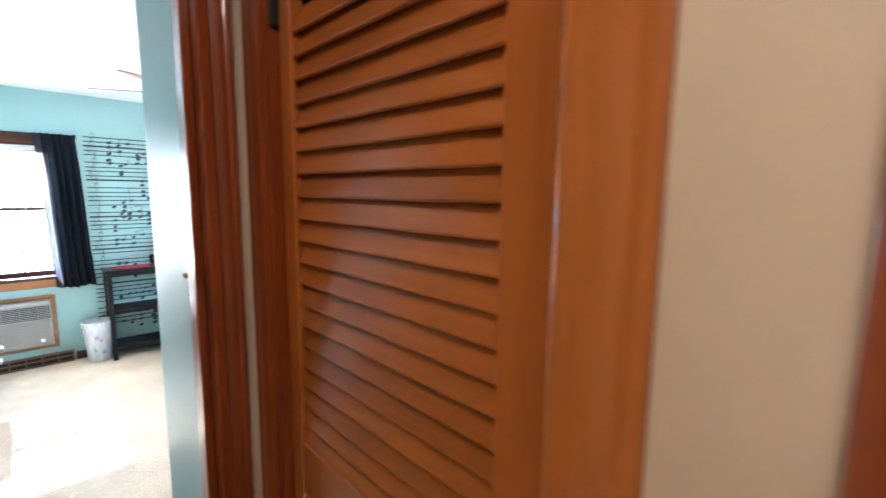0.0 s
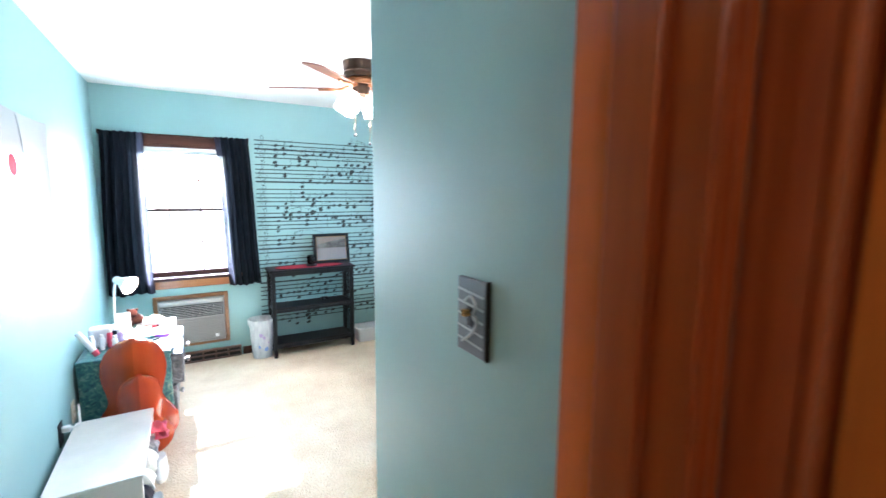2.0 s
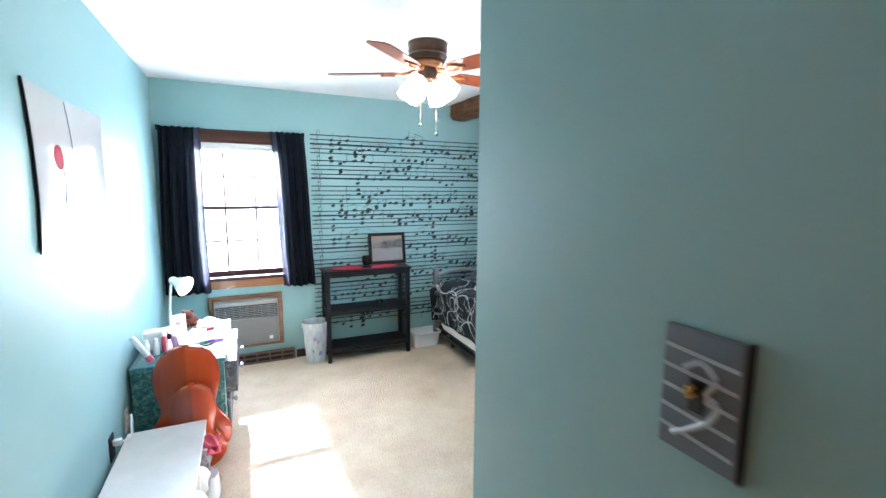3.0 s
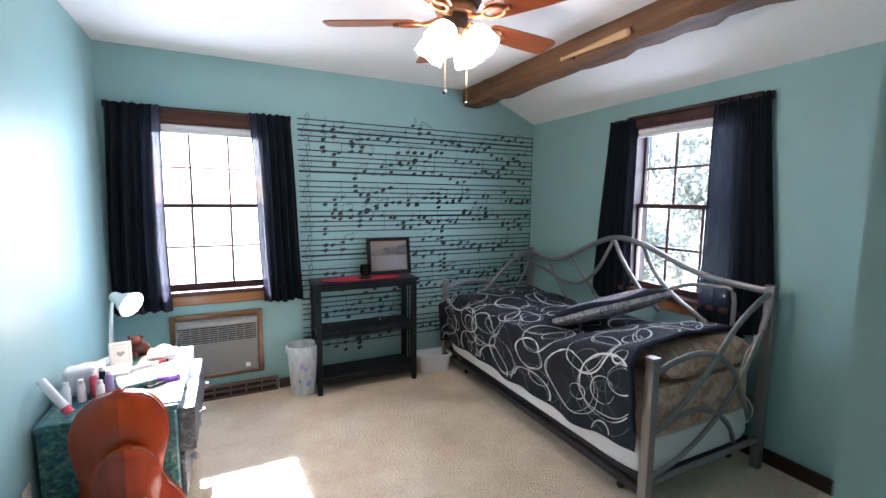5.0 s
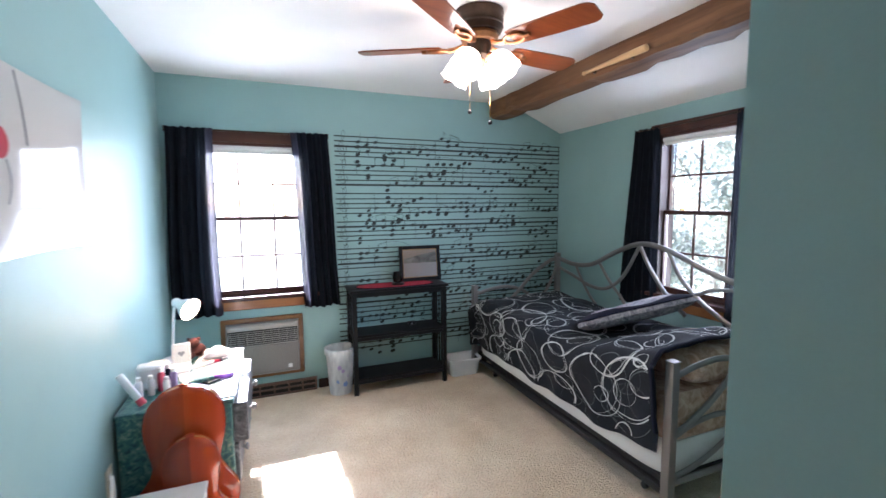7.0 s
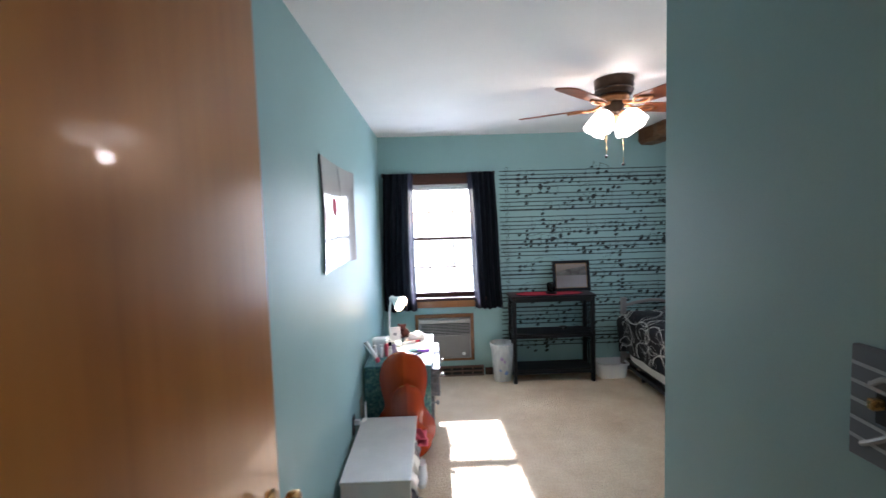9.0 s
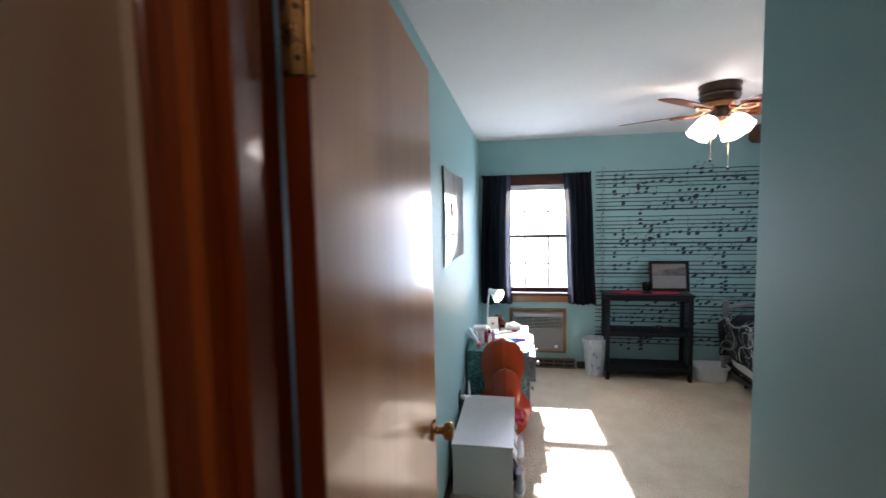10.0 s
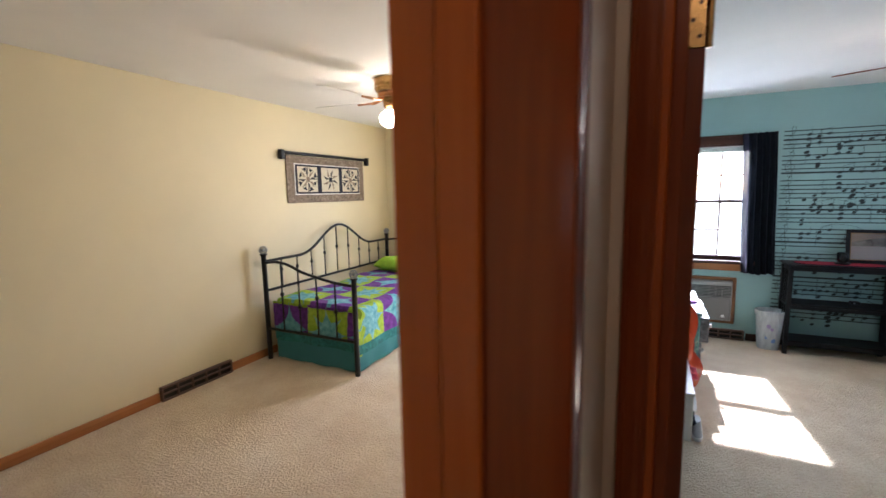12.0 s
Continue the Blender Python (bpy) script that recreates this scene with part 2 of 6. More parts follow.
M_BARK = surface("bark", (0.20, 0.165, 0.14), 0.9, vary=0.35, scale=10, fine=40, bump=0.8)
M_LEAF = leaf_shader()
M_TRUNDLE = surface("trundle_black", (0.014, 0.013, 0.013), 0.6, vary=0.2)


def carpet():
    m, nt, p = shader("beige_carpet")
    v = coords(nt, (1, 1, 1))
    a = add(nt, "ShaderNodeTexNoise", Scale=2.2, Detail=9.0, Roughness=0.72)
    b = add(nt, "ShaderNodeTexNoise", Scale=55.0, Detail=5.0, Roughness=0.75)
    c = add(nt, "ShaderNodeTexVoronoi", Scale=95.0)
    for n in (a, b, c):
        nt.links.new(v, n.inputs["Vector"])
    ma = add(nt, "ShaderNodeMath")
    ma.operation = "MULTIPLY_ADD"
    ma.inputs[1].default_value = 0.62
    nt.links.new(b.outputs[0], ma.inputs[0])
    nt.links.new(a.outputs[0], ma.inputs[2])
    nt.links.new(ramp(nt, ma.outputs[0], [(0.45, (0.49, 0.355, 0.215)), (0.72, (0.675, 0.525, 0.355)), (0.98, (0.81, 0.68, 0.50))]), p.inputs["Base Color"])
    p.inputs["Roughness"].default_value = 0.97
    p.inputs["Sheen Weight"].default_value = 0.2
    mb = add(nt, "ShaderNodeMath")
    mb.operation = "ADD"
    nt.links.new(b.outputs[0], mb.inputs[0])
    nt.links.new(c.outputs["Distance"], mb.inputs[1])
    bp = add(nt, "ShaderNodeBump", Strength=0.9, Distance=0.012)
    nt.links.new(mb.outputs[0], bp.inputs["Height"])
    nt.links.new(bp.outputs[0], p.inputs["Normal"])
    return m


def uv_vector(nt):
    u = nt.nodes.new("ShaderNodeUVMap")
    return u.outputs[0]


def blotch_cloth(name, stops, scale, rough=0.85, bump=0.2):
    """Cloth or paper with mottled patches of several colours."""
    m, nt, p = shader(name)
    v = coords(nt, (1, 1, 1))
    n = add(nt, "ShaderNodeTexNoise", Scale=scale, Detail=6.0, Roughness=0.65, Distortion=1.2)
    nt.links.new(v, n.inputs["Vector"])
    nt.links.new(ramp(nt, n.outputs[0], stops), p.inputs["Base Color"])
    p.inputs["Roughness"].default_value = rough
    bp = add(nt, "ShaderNodeBump", Strength=bump, Distance=0.004)
    nt.links.new(n.outputs[0], bp.inputs["Height"])
    nt.links.new(bp.outputs[0], p.inputs["Normal"])
    return m


def star_quilt():
    """Purple and lime rounded patches with pale teal stars where four of them meet."""
    m, nt, p = shader("patchwork_quilt")
    v = uv_vector(nt)
    wob = add(nt, "ShaderNodeTexNoise", Scale=5.0, Detail=2.0)
    nt.links.new(v, wob.inputs["Vector"])
    sc = nt.nodes.new("ShaderNodeVectorMath")
    sc.operation = "SCALE"
    sc.inputs["Scale"].default_value = 0.05
    nt.links.new(wob.outputs["Color"], sc.inputs[0])
    ad = nt.nodes.new("ShaderNodeVectorMath")
    ad.operation = "ADD"
    nt.links.new(v, ad.inputs[0])
    nt.links.new(sc.outputs[0], ad.inputs[1])
    n = add(nt, "ShaderNodeTexNoise", Scale=22.0, Detail=4.0)
    nt.links.new(v, n.inputs["Vector"])
    chk = nt.nodes.new("ShaderNodeTexChecker")
    chk.inputs["Scale"].default_value = 2.3
    nt.links.new(ramp(nt, n.outputs[0], [(0.3, (0.075, 0.012, 0.17)), (0.7, (0.17, 0.04, 0.34))]), chk.inputs["Color1"])
    nt.links.new(ramp(nt, n.outputs[0], [(0.3, (0.20, 0.36, 0.012)), (0.7, (0.36, 0.52, 0.04))]), chk.inputs["Color2"])
    nt.links.new(ad.outputs[0], chk.inputs["Vector"])
    star = ramp(nt, n.outputs[0], [(0.3, (0.05, 0.24, 0.33)), (0.7, (0.22, 0.50, 0.58))])
    col = chk.outputs[0]
    for turn, size in ((0.0, 0.54), (0.785398, 0.38)):
        mp = nt.nodes.new("ShaderNodeMapping")
        mp.vector_type = "TEXTURE"
        mp.inputs["Rotation"].default_value = (0, 0, turn)
        mp.inputs["Location"].default_value = (0.217, 0.217, 0)
        nt.links.new(ad.outputs[0], mp.inputs[0])
        vo = add(nt, "ShaderNodeTexVoronoi", Scale=2.3 / 1.41421 if turn else 2.3, Randomness=0.0)
        vo.voronoi_dimensions, vo.distance = "2D", "MINKOWSKI"
        vo.inputs["Exponent"].default_value = 0.55
        nt.links.new(mp.outputs[0], vo.inputs["Vector"])
        lt = add(nt, "ShaderNodeMath")
        lt.operation = "LESS_THAN"
        lt.inputs[1].default_value = size
        nt.links.new(vo.outputs["Distance"], lt.inputs[0])
        mx = nt.nodes.new("ShaderNodeMix")
        mx.data_type = "RGBA"
        nt.links.new(lt.outputs[0], mx.inputs[0])
        nt.links.new(col, mx.inputs[6])
        nt.links.new(star, mx.inputs[7])
        col = mx.outputs[2]
    nt.links.new(col, p.inputs["Base Color"])
    p.inputs["Roughness"].default_value = 0.85
    bp = add(nt, "ShaderNodeBump", Strength=0.4, Distance=0.006)
    nt.links.new(n.outputs[0], bp.inputs["Height"])
    nt.links.new(bp.outputs[0], p.inputs["Normal"])
    return m


M_CARPET = carpet()
M_COVER = surface("black_quilted_cotton", (0.0075, 0.0095, 0.0140), 0.8, vary=0.3, scale=7, fine=60, bump=0.35, dist=0.006, spec=0.3)
M_RING_WHITE = surface("white_ring_ink", (0.55, 0.56, 0.53), 0.85, vary=0.18, scale=40, fine=300, bump=0.1)
M_RING_GREY = surface("grey_ring_ink", (0.085, 0.10, 0.098), 0.85, vary=0.25, scale=40, fine=300, bump=0.1)
M_QUILT = star_quilt()
M_TEALCLOTH = blotch_cloth("teal_batik", [(0.3, (0.01, 0.07, 0.08)), (0.5, (0.02, 0.17, 0.18)), (0.7, (0.05, 0.28, 0.28))], 14)
M_SKIRT = surface("teal_bed_skirt", (0.05, 0.22, 0.26), 0.85, vary=0.1, scale=6, bump=0.1)
M_LIME = surface("lime_cloth", (0.30, 0.52, 0.03), 0.85, vary=0.15, scale=18)
M_MARBLE = blotch_cloth("green_marbled_cover", [(0.30, (0.008, 0.030, 0.055)), (0.44, (0.025, 0.12, 0.14)), (0.56, (0.09, 0.23, 0.19)), (0.70, (0.36, 0.42, 0.34))], 30, 0.5, 0.1)
M_FLORAL = blotch_cloth("taupe_floral_sheet", [(0.38, (0.36, 0.215, 0.145)), (0.52, (0.54, 0.37, 0.27)), (0.66, (0.64, 0.49, 0.38))], 13)
M_GREYPATTERN = blotch_cloth("grey_patterned_cloth", [(0.35, (0.10, 0.10, 0.13)), (0.55, (0.30, 0.29, 0.31)), (0.7, (0.52, 0.50, 0.50))], 30)
M_PALEMARBLE = blotch_cloth("pale_marbled_paper", [(0.32, (0.30, 0.42, 0.38)), (0.48, (0.62, 0.66, 0.63)), (0.68, (0.80, 0.80, 0.78))], 12, 0.5, 0.05)
M_NAVYCLOTH = surface("navy_cotton", (0.009, 0.010, 0.022), 0.85, vary=0.25, scale=10, bump=0.15, spec=0.2)
M_DRAWER = blotch_cloth("dark_print_drawer", [(0.35, (0.02, 0.022, 0.028)), (0.55, (0.09, 0.095, 0.11)), (0.7, (0.24, 0.25, 0.27))], 26, 0.5, 0.05)
M_TAUPE_PATCH = blotch_cloth("taupe_quilt_border", [(0.35, (0.10, 0.075, 0.06)), (0.55, (0.26, 0.20, 0.15)), (0.7, (0.40, 0.33, 0.26))], 28)
M_NAVYPATCH = surface("navy_patch", (0.012, 0.014, 0.03), 0.9, vary=0.2, scale=30)
M_CREAM = surface("cream_patch", (0.62, 0.57, 0.45), 0.9, vary=0.08, scale=30)
M_PICTURE = blotch_cloth("hill_photograph", [(0.35, (0.16, 0.15, 0.15)), (0.55, (0.33, 0.31, 0.30)), (0.7, (0.52, 0.49, 0.48))], 9, 0.4, 0)


# ---- building helpers ----
ORIGIN = {}


def thing(name, at, label, category, group="", kind=""):
    """An Empty at the base of a thing; its parts hang under it."""
    ob = new(name)
    ob.location = at
    ob.empty_display_size = 0.1
    ORIGIN[ob.name] = Vector(at)
    return tagged(ob, label, category, group, kind)


def finish(bm, name, material, smooth):
    me = bpy.data.meshes.new(name)
    bmesh.ops.recalc_face_normals(bm, faces=bm.faces[:])
    for f in bm.faces:
        f.smooth = smooth
    bm.to_mesh(me)
    bm.free()
    me.materials.append(material)
    if smooth:
        me.set_sharp_from_angle(angle=radians(40))
    return me


def part(name, bm, material, parent, label="", smooth=False):
    """Links a bmesh, built in world places, as one mesh under a thing or a part."""
    org = ORIGIN[parent.name]
    bmesh.ops.translate(bm, verts=bm.verts[:], vec=-org)
    ob = new(name, finish(bm, name, material, smooth))
    ob.parent = parent
    ORIGIN[ob.name] = org
    return tagged(ob, label)


def piece(name, mesh, place, parent, turn=None):
    """An object on a shared mesh, at a world place, under a thing or a part."""
    ob = new(name, mesh)
    ob.parent = parent
    ob.matrix_local = Matrix.Translation(Vector(place) - ORIGIN[parent.name]) @ (turn or Matrix())
    return ob


def solid(name, bm, material, label, category, kind="", at=None, smooth=False, group=""):
    """A thing or piece of the setting that is one mesh."""
    at = Vector(at) if at else Vector((0, 0, 0))
    bmesh.ops.translate(bm, verts=bm.verts[:], vec=-at)
    ob = new(name, finish(bm, name, material, smooth))
    ob.location = at
    ORIGIN[ob.name] = at
    return tagged(ob, label, category, group, kind)


def box(bm, x0, x1, y0, y1, z0, z1, bevel=0.0, seg=1):
    r = bmesh.ops.create_cube(bm, size=1.0, matrix=Matrix.Translation(((x0 + x1) / 2, (y0 + y1) / 2, (z0 + z1) / 2)) @ Matrix.Diagonal((abs(x1 - x0), abs(y1 - y0), abs(z1 - z0), 1)))
    if bevel:
        es = {e for v in r["verts"] for e in v.link_edges}
        bmesh.ops.bevel(bm, geom=list(es), offset=bevel, segments=seg, affect="EDGES", profile=0.5)
    return bm


def B(x0, x1, y0, y1, z0, z1, bevel=0.0, seg=1):
    return box(bmesh.new(), x0, x1, y0, y1, z0, z1, bevel, seg)


def cyl(bm, a, b, r0, r1=None, n=16):
    a, b = Vector(a), Vector(b)
    d = b - a
    m = Matrix.Translation((a + b) / 2) @ d.to_track_quat("Z", "Y").to_matrix().to_4x4()
    bmesh.ops.create_cone(bm, cap_ends=True, segments=n, radius1=r0, radius2=r0 if r1 is None else r1, depth=d.length, matrix=m)
    return bm


def ball(bm, c, r, sx=1, sy=1, sz=1, u=14, v=9):
    bmesh.ops.create_uvsphere(bm, u_segments=u, v_segments=v, radius=r, matrix=Matrix.Translation(c) @ Matrix.Diagonal((sx, sy, sz, 1)))
    return bm


def spline(points, n=8):
    """Points along a smooth curve through the given ones."""
    p = [Vector(q) for q in points]
    p = [p[0] * 2 - p[1]] + p + [p[-1] * 2 - p[-2]]
    out = []
    for i in range(1, len(p) - 2):
        for k in range(n):
            t = k / n
            a, b, c, d = p[i - 1], p[i], p[i + 1], p[i + 2]
            out.append(0.5 * (2 * b + (c - a) * t + (2 * a - 5 * b + 4 * c - d) * t * t + (3 * b - a - 3 * c + d) * t ** 3))
    out.append(p[-2])
    return out


def tube(bm, pts, r, n=8, flat=1.0, radii=None):
    """A bent bar along points; flat squeezes it sideways."""
    pts = [Vector(q) for q in pts]
    rings = []
    for i, q in enumerate(pts):
        d = (pts[min(i + 1, len(pts) - 1)] - pts[max(i - 1, 0)]).normalized()
        up = Vector((0, 0, 1)) if abs(d.z) < 0.9 else Vector((0, 1, 0))
        s = d.cross(up).normalized()
        u = s.cross(d)
        rr = radii[i] if radii else r
        rings.append([bm.verts.new(q + rr * (math.cos(2 * math.pi * (k + 0.5) / n) * s * flat + math.sin(2 * math.pi * (k + 0.5) / n) * u)) for k in range(n)])
    for a, b in zip(rings, rings[1:]):
        for k in range(n):
            bm.faces.new((a[k], a[(k + 1) % n], b[(k + 1) % n], b[k]))
    bm.faces.new(rings[0][::-1])
    bm.faces.new(rings[-1])
    return bm


def lathe(bm, c, profile, n=24, m=None):
    """A turned shape: (radius, height) pairs round the z axis at c."""
    c = Vector(c)
    m = m or Matrix()
    rings = [[bm.verts.new(c + m @ Vector((r * math.cos(2 * math.pi * k / n), r * math.sin(2 * math.pi * k / n), z))) for k in range(n)] for r, z in profile]
    for a, b in zip(rings, rings[1:]):
        for k in range(n):
            bm.faces.new((a[k], a[(k + 1) % n], b[(k + 1) % n], b[k]))
    if profile[0][0] > 1e-4:
        bm.faces.new(rings[0][::-1])
    if profile[-1][0] > 1e-4:
        bm.faces.new(rings[-1])
    bmesh.ops.remove_doubles(bm, verts=bm.verts[:], dist=1e-5)
    return bm


def sheet(f, nu, nv, uv=None):
    """A grid surface f(u, v), u and v from 0 to 1, with its UV map where uv(u, v) is given."""
    bm = bmesh.new()
    g = [[bm.verts.new(f(i / nu, j / nv)) for j in range(nv + 1)] for i in range(nu + 1)]
    lay = bm.loops.layers.uv.new("UVMap") if uv else None
    for i in range(nu):
        for j in range(nv):
            fc = bm.faces.new((g[i][j], g[i + 1][j], g[i + 1][j + 1], g[i][j + 1]))
            if uv:
                for lo, (a, b) in zip(fc.loops, ((i, j), (i + 1, j), (i + 1, j + 1), (i, j + 1))):
                    lo[lay].uv = uv(a / nu, b / nv)
    return bm


# ---- structure ----
H = 2.44
NX0, NX1, NZ0, NZ1 = 0.215, 1.005, 0.80, 1.99      # north window opening
EY0, EY1, EZ0, EZ1 = 3.02, 3.81, 0.82, 2.02        # east window opening
SLOPE_X, EAST, EAVE = 2.85, 3.41, 2.205


def wall(name, boxes, material, label):
    bm = bmesh.new()
    for b in boxes:
        box(bm, *b)
    return solid(name, bm, material, label, "wall", "structure")


floor = solid("floor", B(-3.40, 3.57, -2.3, 5.16, -0.2, 0.0), M_CARPET, "beige cut-pile carpet over the whole floor", "floor", "structure")


def gable(bm, x0, x1, y0, y1, z0):
    """Wall piece under the sloping ceiling."""
    zs = lambda x: H if x <= SLOPE_X else H - (x - SLOPE_X) * (H - EAVE) / (EAST - SLOPE_X)
    pts = [(x0, z0), (x1, z0), (x1, zs(x1) + 0.03), (max(x0, SLOPE_X), zs(max(x0, SLOPE_X)) + 0.03)] + ([(x0, H + 0.03)] if x0 < SLOPE_X else [])
    a = [bm.verts.new((x, y0, z)) for x, z in pts]
    b = [bm.verts.new((x, y1, z)) for x, z in pts]
    n = len(pts)
    bm.faces.new(a)
    bm.faces.new(b[::-1])
    for i in range(n):
        bm.faces.new((a[i], b[i], b[(i + 1) % n], a[(i + 1) % n]))


bm = bmesh.new()
box(bm, 0.0, NX0, 5.0, 5.16, 0, H + 0.03)
box(bm, NX0, NX1, 5.0, 5.16, 0, NZ0)
box(bm, NX0, NX1, 5.0, 5.16, NZ1, H + 0.03)
gable(bm, NX1, 3.41, 5.0, 5.16, 0)
solid("wall_north", bm, M_TEAL, "teal painted plaster wall with a window opening", "wall", "structure")
wall("wall_east", [(EAST, 3.57, 1.53, EY0, 0, 2.3), (EAST, 3.57, EY1, 5.16, 0, 2.3), (EAST, 3.57, EY0, EY1, 0, EZ0), (EAST, 3.57, EY0, EY1, EZ1, 2.3)], M_TEAL, "teal painted plaster wall with a window opening")
wall("wall_west", [(-0.055, 0.0, 0.81, 5.0, 0, H + 0.03)], M_TEAL, "teal painted plaster wall beside the desk")
wall("wall_closet_side", [(1.09, 1.21, 0.81, 1.65, 0, H + 0.03)], M_TEAL, "teal painted closet side wall with a light switch")
bm = B(1.21, 2.85, 1.53, 1.65, 0, H + 0.03)
gable(bm, 2.85, 3.41, 1.53, 1.65, 0)
solid("wall_south", bm, M_TEAL, "teal painted wall across the closet", "wall", "structure")
# door wall between bedroom and hall: hall face beige, room face teal
wall("wall_door_hall_side", [(0.03, 0.105, 0.69, 0.75, 0, H + 0.03), (1.023, 1.10, 0.69, 0.75, 0, H + 0.03), (0.105, 1.023, 0.69, 0.75, 2.11, H + 0.03)], M_BEIGE, "beige painted hall wall round the bedroom doorway")
wall("wall_door_room_side", [(0.0, 0.105, 0.75, 0.81, 0, H + 0.03), (1.023, 1.21, 0.75, 0.81, 0, H + 0.03), (0.105, 1.023, 0.75, 0.81, 2.11, H + 0.03)], M_TEAL, "teal painted wall round the bedroom doorway")
# hall
wall("wall_hall_west", [(-0.04, 0.03, 0.185, 0.75, 0, H + 0.03), (-0.04, 0.03, -2.3, -0.655, 0, H + 0.03), (-0.04, 0.03, -0.655, 0.185, 2.11, H + 0.03)], M_BEIGE, "beige painted hall wall beside a doorway")
wall("wall_hall_east", [(1.10, 1.20, 0.625, 0.69, 0, H + 0.03), (1.10, 1.20, -0.27, -0.02, 0, H + 0.03), (1.10, 1.20, -2.3, -1.12, 0, H + 0.03), (1.10, 1.20, -0.02, 0.625, 2.06, H + 0.03), (1.10, 1.20, -1.12, -0.27, 2.06, H + 0.03)], M_BEIGE, "beige painted hall wall with a louvered closet")
wall("wall_hall_back", [(0.03, 1.10, -2.3, -2.2, 0, H + 0.03)], M_BEIGE, "beige painted wall closing the hall")
wall("wall_linen_closet", [(1.75, 1.80, -1.2, 0.69, 0, H + 0.03), (1.20, 1.75, 0.69, 0.75, 0, H + 0.03), (1.20, 1.75, -1.26, -1.2, 0, H + 0.03)], M_BEIGE, "beige inside of the hall closet")
# side room
# the opening in this wall is out of view, added to let daylight in
bm = bmesh.new()
for b in ((-3.25, -1.85, 5.0, 5.16, 0, H + 0.03), (-0.95, -0.055, 5.0, 5.16, 0, H + 0.03), (-1.85, -0.95, 5.0, 5.16, 0, 0.85), (-1.85, -0.95, 5.0, 5.16, 2.0, H + 0.03)):
    box(bm, *b)
solid("wall_side_room_north", bm, M_YELLOW, "pale yellow painted wall with an added, unseen window opening", "wall", "structure")
wall("wall_side_room_west", [(-3.40, -3.25, -2.3, 5.16, 0, H + 0.03)], M_YELLOW, "pale yellow painted wall behind the daybed")
wall("wall_side_room_east", [(-0.11, -0.055, 0.75, 5.0, 0, H + 0.03), (-0.11, -0.04, 0.185, 0.75, 0, H + 0.03), (-0.11, -0.04, -2.3, -0.655, 0, H + 0.03), (-0.11, -0.04, -0.655, 0.185, 2.11, H + 0.03)], M_YELLOW, "pale yellow painted wall with the doorway")
wall("wall_side_room_south", [(-3.25, -0.11, -2.3, -2.2, 0, H + 0.03)], M_YELLOW, "pale yellow painted wall closing the room")
# ceilings
solid("ceiling", B(-3.40, SLOPE_X, -2.3, 5.16, H, H + 0.10), M_CEIL, "white painted plaster ceiling", "ceiling", "structure")
bm = bmesh.new()
a = [bm.verts.new(v) for v in ((SLOPE_X, 1.5, H), (3.60, 1.5, H - 0.75 * (H - EAVE) / 0.56), (3.60, 1.5, 2.6), (SLOPE_X, 1.5, 2.6))]
b = [bm.verts.new(v.co + Vector((0, 3.68, 0))) for v in a]
bm.faces.new(a)
bm.faces.new(b[::-1])
for i in range(4):
    bm.faces.new((a[i], b[i], b[(i + 1) % 4], a[(i + 1) % 4]))
solid("ceiling_slope", bm, M_CEIL, "white sloping ceiling beyond the beam", "ceiling", "structure")


# ---- windows ----
def north(u, d, z):
    return (u, 5.0 + d, z)


def east(u, d, z):
    return (EAST + d, u, z)


def mbox(f, u0, u1, d0, d1, z0, z1, bevel=0.0):
    p, q = f(u0, d0, z0), f(u1, d1, z1)
    return B(min(p[0], q[0]), max(p[0], q[0]), min(p[1], q[1]), max(p[1], q[1]), min(p[2], q[2]), max(p[2], q[2]), bevel)


